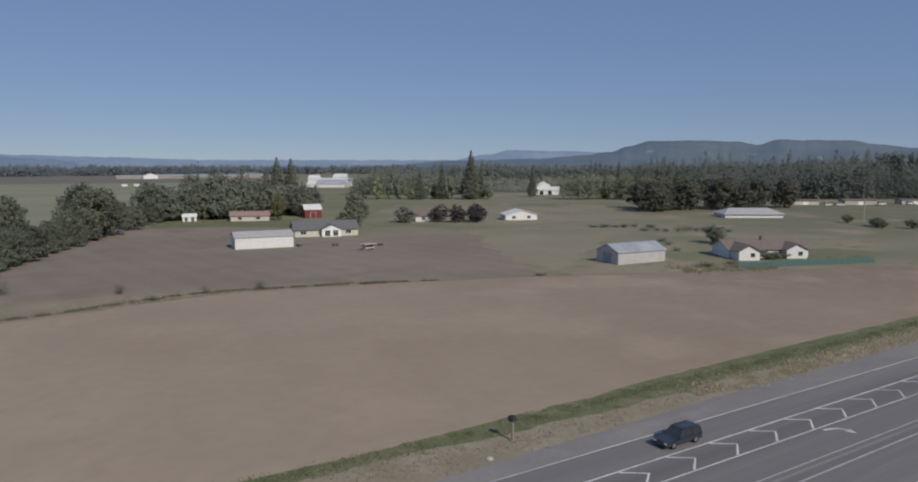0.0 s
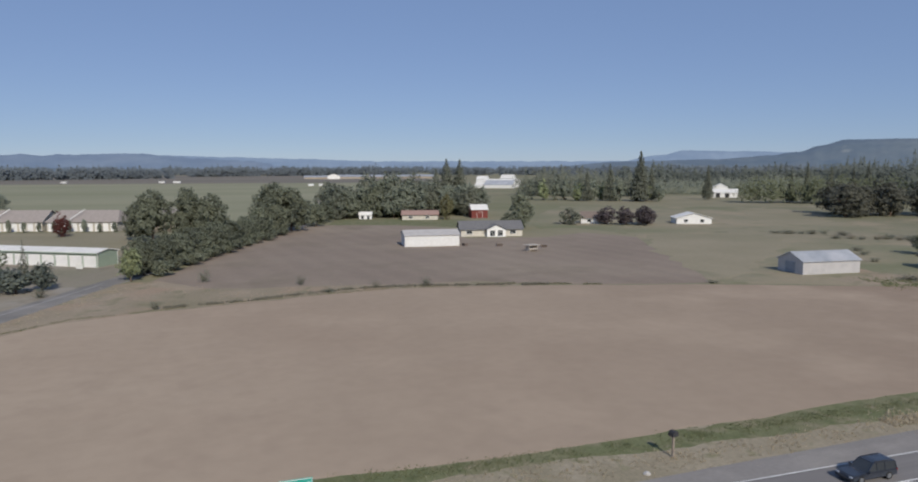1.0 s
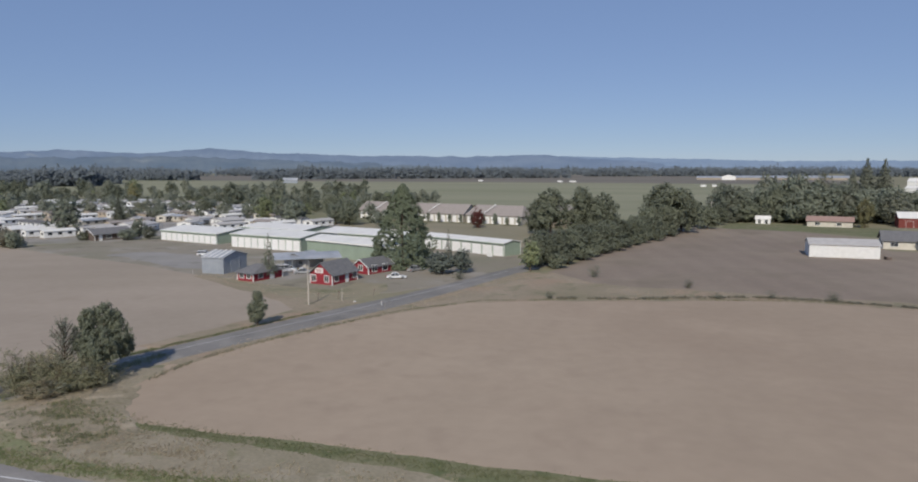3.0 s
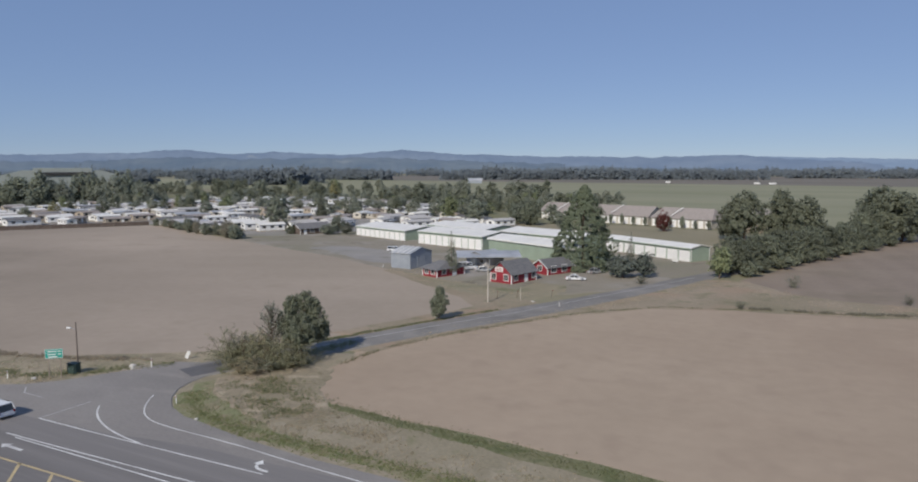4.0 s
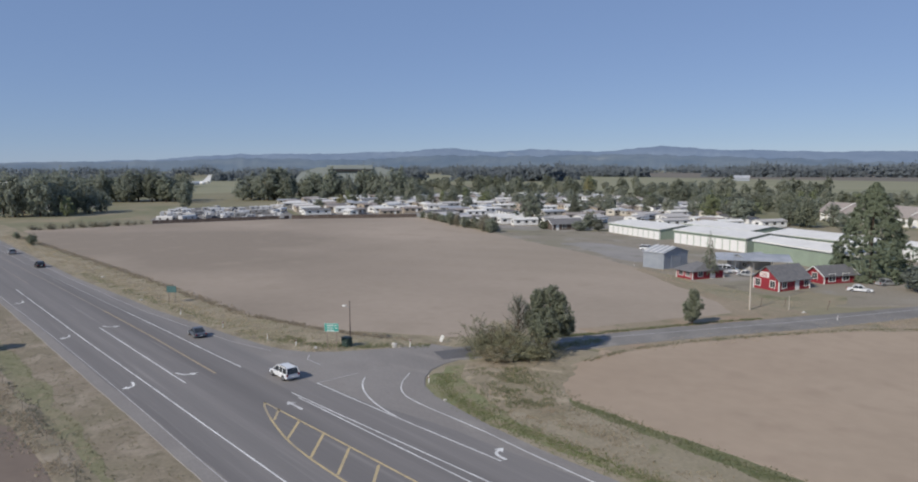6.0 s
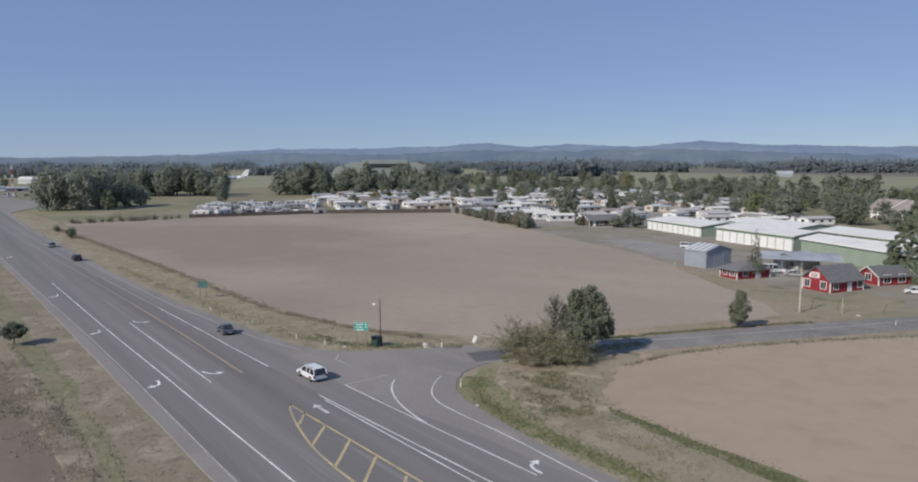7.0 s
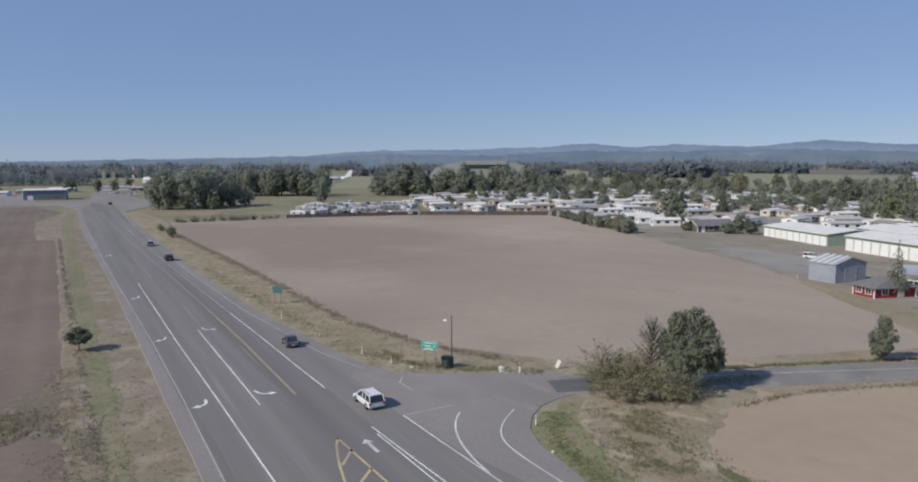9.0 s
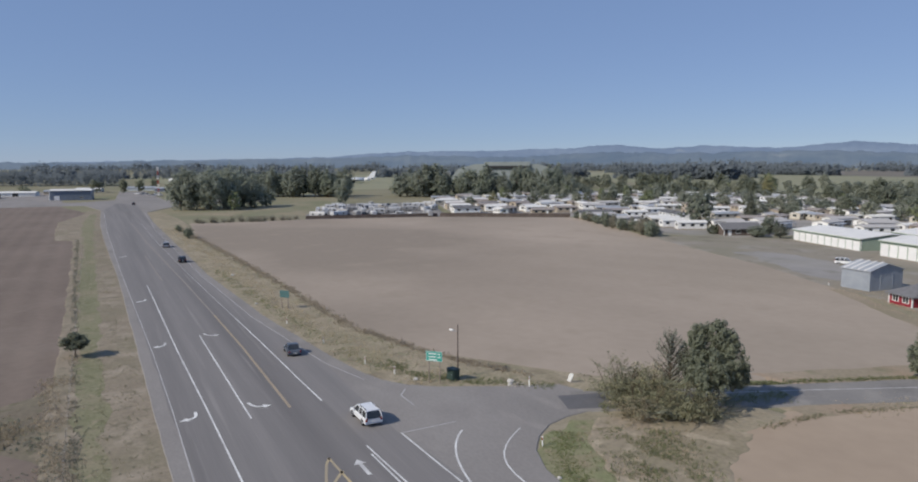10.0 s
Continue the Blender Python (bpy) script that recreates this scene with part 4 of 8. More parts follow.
def trunk_mesh(height, radius, limbs, spread):
    bm = bmesh.new()
    pts = [Vector((0, 0, -0.02))]
    for k in range(1, 5):
        f = k / 4
        pts.append(Vector((RNG.normal() * 0.012, RNG.normal() * 0.012, height * f)))
    for k in range(4):
        add_tube(bm, pts[k], pts[k + 1], radius * (1.25 if k == 0 else 1 - k * 0.18), radius * (1 - (k + 1) * 0.18), 7, k in (0, 3))
    for k in range(limbs):
        a = 6.283 * k / max(1, limbs) + RNG.normal() * 0.3
        z0 = height * RNG.uniform(0.35, 0.9)
        r = spread * RNG.uniform(0.5, 1.0)
        mid = Vector((math.cos(a) * r * 0.5, math.sin(a) * r * 0.5, z0 + 0.12))
        end = Vector((math.cos(a + 0.2) * r, math.sin(a + 0.2) * r, z0 + RNG.uniform(0.2, 0.34)))
        add_tube(bm, (0, 0, z0), mid, radius * 0.45, radius * 0.3, 5, False)
        add_tube(bm, mid, end, radius * 0.3, radius * 0.1, 5, False)
    me = bpy.data.meshes.new("trunk")
    bm.normal_update()
    bm.to_mesh(me)
    bm.free()
    return me


SHAPES = {
    "hero": lambda: (lobed_crown("crown", ((0.02, 0, 0.44, 0.34, 0.28), (0.07, 0, 0.82, 0.15, 0.17), (-0.17, 0, 0.76, 0.11, 0.16), (0.22, 0, 0.74, 0.10, 0.14), (0.25, 0, 0.52, 0.21, 0.22), (-0.22, 0, 0.52, 0.21, 0.24), (0.34, 0.05, 0.38, 0.13, 0.12), (-0.05, -0.22, 0.44, 0.25, 0.27), (0, 0.22, 0.5, 0.25, 0.3)), 110, 50, 0.0118, 0.046), trunk_mesh(0.62, 0.028, 6, 0.28)),
    "cone": lambda: (cone_mesh("crown", 1900, 26, 0.0098), trunk_mesh(0.85, 0.03, 0, 0.2)),
    "thicket": lambda: brush_mesh("crown", 110, 64, 0.0135, 0.05),
    "brush": lambda: brush_mesh("crown", 70, 30, 0.02),
    "spire": lambda: spire_mesh("crown", 50, 58, 0.0155),
    "sapling": lambda: (lobed_crown("crown", ((0, 0, 0.3, 0.27, 0.2), (0.15, 0.04, 0.58, 0.25, 0.2), (-0.13, 0, 0.6, 0.24, 0.2), (0.06, 0, 0.84, 0.15, 0.12), (0.02, -0.1, 0.44, 0.27, 0.22)), 36, 44, 0.024, 0.075), trunk_mesh(0.7, 0.03, 5, 0.2)),
    "standard": lambda: (crown_mesh("crown", 60, 50, 0.04, 1.0, 0.30, 0.30), trunk_mesh(0.6, 0.025, 5, 0.2)),
    "row": lambda: (lobed_crown("crown", ((0, 0, 0.45, 0.36, 0.34), (0.2, 0.05, 0.62, 0.24, 0.24), (-0.2, 0, 0.6, 0.25, 0.26), (0, 0, 0.82, 0.24, 0.17), (0.05, -0.24, 0.5, 0.25, 0.3), (0, 0.24, 0.5, 0.25, 0.3), (0.22, -0.15, 0.3, 0.22, 0.22), (-0.24, -0.1, 0.32, 0.22, 0.24)), 40, 36, 0.022, 0.08), trunk_mesh(0.5, 0.03, 6, 0.28)),
    "grove": lambda: (crown_mesh("crown", 80, 44, 0.03, 1.0, -0.02, 0.26), trunk_mesh(0.6, 0.03, 5, 0.3)),
    "oak": lambda: (crown_mesh("crown", 80, 42, 0.03, 1.0, 0.0, 0.26), trunk_mesh(0.6, 0.03, 6, 0.3)),
    "round": lambda: (crown_mesh("crown", 52, 36, 0.036, 1.0, -0.02, 0.28), trunk_mesh(0.55, 0.03, 5, 0.26)),
    "column": lambda: (crown_mesh("crown", 50, 36, 0.04, 1.0, 0.04, 0.36), trunk_mesh(0.5, 0.03, 4, 0.2)),
    "shrub": lambda: (crown_mesh("crown", 34, 34, 0.045, 0.95, -0.04, 0.40), trunk_mesh(0.4, 0.03, 5, 0.25)),
    "far": lambda: (crown_mesh("crown", 32, 24, 0.055, 1.0, -0.03, 0.34), trunk_mesh(0.5, 0.03, 3, 0.2)),
    "spruce": lambda: (conifer_mesh("crown", 30, 34, 0.03), trunk_mesh(0.9, 0.02, 0, 0)),
    "thin_spruce": lambda: (conifer_mesh("crown", 20, 9, 0.036, 0.14, 0.75, 0.3), trunk_mesh(0.95, 0.022, 0, 0)),
}
PROTO = {}


def tree(shape, leaves, x, y, h, w, label, group="", name="tree", turn=None, z=0.0):
    key = (shape, leaves.name)
    turn = RNG.uniform(0, 360) if turn is None else turn
    if key not in PROTO:
        e = root(name, x, y, z, turn, label, name, group)
        crown, trunk = SHAPES[shape]()
        part("crown", crown, leaves, e)
        part("trunk", trunk, BARK, e)
        PROTO[key] = e
    else:
        e = copy_thing(PROTO[key], pose(x, y, z, 0, 0, turn))
        e.name = name
        tagged(e, label, name)
        if group:
            tagged(e, group=group)
    e.scale = (w, w * RNG.uniform(0.9, 1.1), h)
    return e


def woods(name, pts, deep, h, leaves, label, gap=7.0, conifers=0.35, cards_per=46, card=1.5, gaps=-2.0, light=(0, -0.6, 0.6)):
    """A far belt of trees along a line of points, as one piece of countless leaf clumps."""
    out = []
    gap *= 0.8
    for i in range(len(pts) - 1):
        p, q = Vector(pts[i]), Vector(pts[i + 1])
        d = (q - p).length
        side = Vector((-(q - p).y, (q - p).x)) / d
        for k in range(int(d / gap)):
            for row in range(max(1, int(deep / 14))):
                c = p + (q - p) * ((k + RNG.uniform(-0.5, 0.5)) * gap / d) + side * (row * 14 + RNG.uniform(-5, 5))
                if noise.noise((c.x * 0.007, c.y * 0.007, 3)) < gaps:
                    continue
                hh = h * RNG.uniform(0.66, 0.98) * (0.9 + 0.4 * noise.noise((c.x * 0.012, c.y * 0.012, 1)))
                n = cards_per
                if RNG.uniform() < conifers:
                    hh *= RNG.uniform(1.0, 1.22)
                    f = RNG.uniform(0, 1, n) ** 1.2
                    r = ((1 - f) * hh * 0.2 + 0.2) * RNG.uniform(0.5, 1.1, n)
                    a = RNG.uniform(0, 6.283, n)
                    loc = np.stack([c.x + np.cos(a) * r, c.y + np.sin(a) * r, f * hh + 0.4], 1)
                    nn = np.stack([np.cos(a), np.sin(a), np.full(n, 0.6)], 1)
                    size = 1.15 - 0.75 * f
                else:
                    w = hh * RNG.uniform(0.22, 0.4)
                    d3 = sphere_points(n)
                    d3[:, :2] *= 1 + 0.3 * np.sin(d3[:, 2:3] * 5 + RNG.uniform(0, 6))
                    loc = d3 * (w, w, hh * 0.46) * RNG.uniform(0.5, 1.08, (n, 1)) + (c.x, c.y, hh * 0.5)
                    nn = d3 + (0, 0, 0.3)
                    size = 1.0
                nn = nn * 0.3 + RNG.normal(size=(n, 3)) * 0.25 + light
                nn /= np.linalg.norm(nn, axis=1, keepdims=True)
                out.append(cards(loc, nn, size * card * 0.72 * hh / 22 * RNG.uniform(0.5, 1.3, n), 1.5))
    return tagged(part(name, quads_mesh(name, np.concatenate(out)), leaves), label, "woods", kind="stuff")


def scattered(name, shape, leaves, places, label):
    """Many far trees as one piece: copies of a crown set at (x, y, height, width)."""
    crown = SHAPES[shape]()[0]
    co = np.empty(len(crown.vertices) * 3, dtype=np.float32)
    crown.vertices.foreach_get("co", co)
    co = co.reshape(-1, 3)
    out = []
    for x, y, h, w in places:
        a = RNG.uniform(0, 6.283)
        c, q = math.cos(a), math.sin(a)
        out.append(np.stack([(co[:, 0] * c - co[:, 1] * q) * w + x, (co[:, 0] * q + co[:, 1] * c) * w + y, co[:, 2] * h], 1))
    bpy.data.meshes.remove(crown)
    return tagged(part(name, quads_mesh(name, np.concatenate(out)), leaves), label, "trees", kind="stuff")


def tufts(name, region, count, h, material, label, width=0.05, blades=5, lean=0.5):
    """Grass or weeds: loose blades in tufts, scattered over region(), which gives places."""
    base = np.array([region() for _ in range(count)])
    hh = h * RNG.uniform(0.45, 1.25, (count, 1, 1))
    a = RNG.uniform(0, 6.283, (count, blades))
    out = np.stack([np.cos(a), np.sin(a)], -1)
    foot = base[:, None] + RNG.normal(size=(count, blades, 2)) * h * 0.22
    tip = foot + out * hh * lean * RNG.uniform(0.2, 1, (count, blades, 1))
    sidev = np.stack([-out[..., 1], out[..., 0]], -1) * width * RNG.uniform(0.6, 1.4, (count, blades, 1))
    z0 = np.full((count, blades, 1), 0.03)
    v = np.stack([np.concatenate([foot - sidev, z0], -1), np.concatenate([foot + sidev, z0], -1), np.concatenate([tip, hh * RNG.uniform(0.7, 1.0, (count, blades, 1))], -1)], 2)
    return tagged(part(name, quads_mesh(name, v.reshape(-1, 3), 3), material), label, "grass", kind="stuff")


def along(pts, spread, clump=0.0):
    """Places scattered about a line of points, thicker in clumps."""
    ln = [math.dist(pts[i], pts[i + 1]) for i in range(len(pts) - 1)]
    cum = np.cumsum([0] + ln)

    def at():
        for _ in range(40):
            s = RNG.uniform(0, cum[-1])
            i = min(len(ln) - 1, int(np.searchsorted(cum, s) - 1))
            i = max(0, i)
            f = (s - cum[i]) / ln[i]
            p, q = pts[i], pts[i + 1]
            w = RNG.normal() * spread * 0.6
            x = p[0] + (q[0] - p[0]) * f - (q[1] - p[1]) / ln[i] * w
            y = p[1] + (q[1] - p[1]) * f + (q[0] - p[0]) / ln[i] * w
            if noise.noise((x * 0.35, y * 0.35, 5)) > clump - 0.5 * RNG.uniform():
                return x, y
        return x, y
    return at


# ---- buildings ----
def opening(parent, side, L, W, u, z, w, h, kind="window", frame_mat=None, pane=None):
    """A framed window or door on a wall: side is front, back, left or right; u runs along that wall."""
    frame_mat = frame_mat or TRIM
    bm = bmesh.new()
    t = min(0.12, w * 0.12)
    for lo, hi in (((-w / 2 - t, -0.07, -t), (w / 2 + t, 0.02, 0)), ((-w / 2 - t, -0.07, h), (w / 2 + t, 0.02, h + t)), ((-w / 2 - t, -0.07, 0), (-w / 2, 0.02, h)), ((w / 2, -0.07, 0), (w / 2 + t, 0.02, h))):
        add_box(bm, lo, hi)
    if kind == "window" and w > 0.9:
        add_box(bm, (-0.03, -0.06, 0), (0.03, 0.02, h))
    m = {"front": pose(u, 0, z), "back": pose(L - u, W, z, 0, 0, 180), "right": pose(L, u, z, 0, 0, 90), "left": pose(0, W - u, z, 0, 0, -90)}[side]
    ob = part("window" if kind == "window" else "door", box((-w / 2, -0.035, 0), (w / 2, 0.02, h)), pane or (GLASS if kind == "window" else DOORW), parent)
    ob.matrix_basis = m
    f = part("frame", bm, frame_mat, ob)
    return ob


def house(name, x, y, turn, L, W, eave, ridge, wall, roof, label, category, axis="x", over=0.4, openings=(), trim=None, group="", rt=0.16, hip=0.0, rake=True):
    """A building whose front wall starts at (x, y) and runs L along turn; W deep; gable roof with its ridge along axis."""
    e = root(name, x, y, 0, turn, label, category, group)
    bm = bmesh.new()
    if axis == "x":
        prof = [(0, -0.3), (0, eave), (W / 2, ridge - 0.02), (W, eave), (W, -0.3)]
        add_prism(bm, [(p[0], p[1]) for p in prof], 0, L)
        if hip:
            for v in bm.verts:
                if v.co.z > eave + 0.01:
                    v.co.y = hip if v.co.y < L / 2 else L - hip
        # profile runs across y: swap the axes
        for v in bm.verts:
            v.co.x, v.co.y = v.co.y, v.co.x
    else:
        add_prism(bm, [(0, -0.3), (0, eave), (L / 2, ridge - 0.02), (L, eave), (L, -0.3)], 0, W)
    bmesh.ops.recalc_face_normals(bm, faces=bm.faces)
    part("wall", bm, wall, e)
    span, run = (W, L) if axis == "x" else (L, W)
    slope = (ridge - eave) / (span / 2)
    for s in (0, 1):
        bm = bmesh.new()
        drop = eave - over * slope
        a = [(-over, drop), (span / 2, ridge)]
        if s:
            a = [(span + over, drop), (span / 2, ridge)]
        vs = []
        for yy, inset in ((-over, hip), (run + over, -hip)):
            for k, (px, pz) in enumerate(a):
                yk = yy + (inset if k == 1 else 0)
                for dz in (0.0, rt):
                    vs.append(bm.verts.new((px, yk, pz + dz)))
        for f in ((0, 2, 3, 1), (4, 5, 7, 6), (0, 1, 5, 4), (2, 6, 7, 3), (1, 3, 7, 5), (0, 4, 6, 2)):
            bm.faces.new([vs[i] for i in f])
        if axis == "x":
            for v in bm.verts:
                v.co.x, v.co.y = v.co.y, v.co.x
        bmesh.ops.recalc_face_normals(bm, faces=bm.faces)
        part("roof_slope", bm, roof, e)
    if hip:
        for s in (0, 1):
            bm = bmesh.new()
            y0, y1 = (-over, hip - over) if s == 0 else (run + over, run + over - hip)
            pts = [(-over, y0, eave - over * slope), (span + over, y0, eave - over * slope), (span / 2, y1, ridge)]
            lo = [bm.verts.new(p) for p in pts]
            hi = [bm.verts.new((p[0], p[1], p[2] + rt)) for p in pts]
            bm.faces.new(lo)
            bm.faces.new(hi)
            for k in range(3):
                bm.faces.new((lo[k], lo[(k + 1) % 3], hi[(k + 1) % 3], hi[k]))
            if axis == "x":
                for v in bm.verts:
                    v.co.x, v.co.y = v.co.y, v.co.x
            bmesh.ops.recalc_face_normals(bm, faces=bm.faces)
            part("roof_hip", bm, roof, e)
    if trim:
        for cx, cy in ((0, 0), (L, 0), (0, W), (L, W)):
            part("corner_trim", box((cx - 0.1, cy - 0.1, 0), (cx + 0.1, cy + 0.1, eave - 0.05)), trim, e)
        if axis == "y" and rake:
            for yy in (-over - 0.06, W + over + 0.06):
                for s in (-1, 1):
                    part("gable_trim", tube((L / 2, yy, ridge + 0.04), (L / 2 + s * (L / 2 + over), yy, eave - over * slope + 0.04), 0.11, 0.11, 4), trim, e)
        elif axis == "x" and not hip and rake:
            for xx in (-over - 0.06, L + over + 0.06):
                for s in (-1, 1):
                    part("gable_trim", tube((xx, W / 2, ridge + 0.04), (xx, W / 2 + s * (W / 2 + over), eave - over * slope + 0.04), 0.11, 0.11, 4), trim, e)
    for o in openings:
        opening(e, o[0], L, W, *o[1:6], *(o[6:] or ()))
    return e


def at_angle(p, q):
    return math.degrees(math.atan2(q[1] - p[1], q[0] - p[0])), math.dist(p, q)


def storage_units(p, q, depth, eave, rise, doors, label, front=SAGE_PALE, end=GREENWALL):
    """A long row of storage units: white roll-up doors along the front, green metal ends, a low white roof."""
    a, L = at_angle(p, q)
    e = house("storage_building", p[0], p[1], a, L, depth, eave, eave + rise, end, WHITE_ROOF, label, "storage units", "x", 0.35, group="storage buildings", rt=0.2)
    if doors:
        wd = L / doors
        for k in range(doors):
            d = part("roll_door", box((-wd * 0.43, -0.06, 0), (wd * 0.43, 0.02, eave * 0.80), 0.02), DOORW, e)
            d.matrix_basis = pose(wd * (k + 0.5), 0, 0.05)
        for k in range(doors + 1):
            xk = min(L - 0.12, max(0.12, wd * k))
            part("door_post", box((xk - 0.1, -0.04, 0), (xk + 0.1, 0.02, eave * 0.84)), front, e)
    bm = bmesh.new()
    add_box(bm, (-0.4, -0.5, eave - 0.22), (L + 0.4, -0.38, eave + 0.02))
    part("gutter", bm, GREENWALL if doors else TRIM, e)
    for yy in (0.25, depth - 0.25):
        part("downpipe", tube((L + 0.08, yy, 0), (L + 0.08, yy, eave), 0.06, 0.06, 6), TRIM, e)
    return e


storage_units((-159.4, 214.9), (-131.0, 204.7), 19, 3.5, 1.1, 10, "long sage-green storage building with ten white roll-up doors")
storage_units((-122.9, 200.5), (-94.7, 191.9), 17, 4.2, 1.1, 10, "long sage-green storage building with white doors and roof")
storage_units((-89.5, 186.0), (-57.5, 170.5), 11, 4.6, 1.0, 0, "plain sage-green storage building with a white metal roof")
storage_units((-138, 232), (-108, 221.5), 18, 3.6, 1.1, 9, "white-roofed storage building in the second row")
storage_units((-101, 219), (-69, 207.5), 18, 3.6, 1.1, 9, "white-roofed storage building with green metal ends")
storage_units((-61.5, 211.0), (-32.7, 193.3), 7.6, 3.8, 0.7, 8, "sage-green storage building with tall white doors beside the side road")
house("lodge", -178.5, 205, 68, 13, 7, 2.6, 4.2, WOOD_DARK, SHINGLE_GREY, "low dark wooden lodge at the park's edge", "lodge", "x", 0.7, (("front", 2, 0, 1, 2.1, "door"), ("front", 5, 0.9, 1.6, 1.1), ("front", 9, 0.9, 1.6, 1.1)), trim=TRIM)

shed = house("metal_shed", -98.4, 147.0, -6, 6.2, 9.0, 4.0, 5.2, GREYWALL, METAL_ROOF, "grey corrugated metal shed with a striped galvanised roof", "shed", "x", 0.25, (("right", 4.5, 0.0, 3.2, 3.2, "door", GREYWALL, GREYWALL),))
for k in range(4):
    x0 = 0.65 + k * 1.5
    sk = part("skylight_strip", box((-0.22, -4.9, -0.03), (0.22, 0.3, 0.03)), WHITE_ROOF, shed, "pale translucent roof strip")
    sk.matrix_basis = pose(x0, 4.5, 5.2 + 0.19) @ pose(0, 0, 0, math.degrees(math.atan2(1.2, 4.5)), 0, 0)
cottage = house("red_cottage", -66.4, 138.8, -14.5, 6.0, 9.0, 2.4, 4.8, REDWALL, SHINGLE_GREY, "barn-red cottage with white trim and grey shingle roof", "cottage", "y", 0.45,
                (("front", 1.0, 0.8, 1.1, 1.3), ("front", 4.5, 0.8, 1.1, 1.3), ("right", 1.5, 0.8, 1.2, 1.3), ("right", 8.0, 0.8, 1.2, 1.3), ("right", 5.2, 0.05, 0.95, 2.05, "door")), TRIM, "red cottages", rake=False)
sg = part("sign_board", box((-1.1, -0.06, -0.55), (1.1, 0.02, 0.55), 0.02), TRIM, cottage, "white sign board with bars of lettering")
sg.matrix_basis = pose(2.5, -0.02, 3.15)
for k, (w, z) in enumerate(((1.7, 0.22), (1.3, -0.05), (1.5, -0.3))):
    b = part("lettering_bar", box((-w / 2, -0.085, z - 0.06), (w / 2, -0.05, z + 0.06)), REDWALL, sg)
house("red_cottage", -84.4, 139.4, -18, 5.0, 8.8, 2.05, 3.4, REDWALL, SHINGLE_GREY, "low barn-red cottage with a grey hip roof", "cottage", "x", 0.6,
      (("front", 1.4, 0.8, 1.2, 1.0), ("front", 3.6, 0.8, 1.2, 1.0), ("right", 2.2, 0.8, 1.2, 1.0), ("right", 5.6, 0.1, 1.2, 1.9, "door")), TRIM, "red cottages", hip=1.8)
house("red_cottage", -63.0, 155.2, -24, 5.2, 8.4, 1.95, 3.6, REDWALL, SHINGLE_GREY, "barn-red garage with a white-trimmed gable", "cottage", "y", 0.4,
      (("front", 2.6, 1.0, 1.3, 1.2), ("right", 2.0, 0.7, 1.6, 1.5), ("right", 5.6, 0.7, 1.6, 1.5)), TRIM, "red cottages")
house("workshop", -84.5, 162.0, -15, 7.0, 7.0, 2.3, 3.7, LIGHTGREY, METAL_ROOF, "white workshop with a galvanised gable roof", "workshop", "y", 0.5, (("front", 2.6, 0.1, 2.2, 2.1, "door"), ("front", 5.4, 0.9, 1.2, 1.0)))


def canopy(x, y, turn, L, W, h, label):
    e = root("carport", x, y, 0, turn, label, "carport")
    for i in range(5):
        for j in (0, 1):
            part("post", box((L * i / 4 - 0.08, W * j - 0.08, -0.1), (L * i / 4 + 0.08, W * j + 0.08, h + j * 0.6)), STEEL, e)
    for i in range(8):
        bm = bmesh.new()
        x0, x1 = -0.4 + (L + 0.8) * i / 8 + 0.02, -0.4 + (L + 0.8) * (i + 1) / 8 - 0.02
        v = [bm.verts.new(p) for p in ((x0, -0.6, h - 0.05), (x1, -0.6, h - 0.05), (x1, W + 0.5, h + 0.75), (x0, W + 0.5, h + 0.75), (x0, -0.6, h + 0.05), (x1, -0.6, h + 0.05), (x1, W + 0.5, h + 0.85), (x0, W + 0.5, h + 0.85))]
        for f in ((0, 3, 2, 1), (4, 5, 6, 7), (0, 1, 5, 4), (1, 2, 6, 5), (2, 3, 7, 6), (3, 0, 4, 7)):
            bm.faces.new([v[k] for k in f])
        part("roof_panel", bm, METAL_ROOF, e)
    return e


canopy(-83.5, 155.5, 30, 16, 7, 2.7, "long open carport with a ribbed grey metal roof")

# apartments behind the storage yard
for k, (p, q) in enumerate((((-131, 334), (-101, 325)), ((-99, 322), (-72, 314)), ((-70, 312.5), (-43.5, 304.5)))):
    a, L = at_angle(p, q)
    ap = house("apartment_building", p[0], p[1], a, L, 14, 4.0, 8.0, OFFWHITE, SHINGLE_TAN, "long pale apartment building with a brown shingle roof", "apartments", "x", 0.6, group="apartments", hip=2.5 if k == 2 else 0.0)
    for j in range(9):
        u = L * (j + 0.5) / 9
        d = part("garage_door", box((-L / 26, -0.08, 0), (L / 26, 0.02, 3.2), 0.02), DOORW, ap)
        d.matrix_basis = pose(u, 0, 0.05)
    bm = bmesh.new()
    add_tube(bm, (L * 0.35, -0.8, 5.0), (L * 0.35 + 3.2, 4.6, 8.6), 0.16, 0.16, 4)
    part("gable_trim", bm, TRIM, ap)
house("apartment_building", -36, 300, -20, 16, 14, 4.5, 8.8, TAN, SHINGLE_TAN, "tan gabled apartment building behind the tree row", "apartments", "y", 0.6, (("front", 4, 1, 1.6, 1.4), ("front", 12, 1, 1.6, 1.4)), TRIM, "apartments")

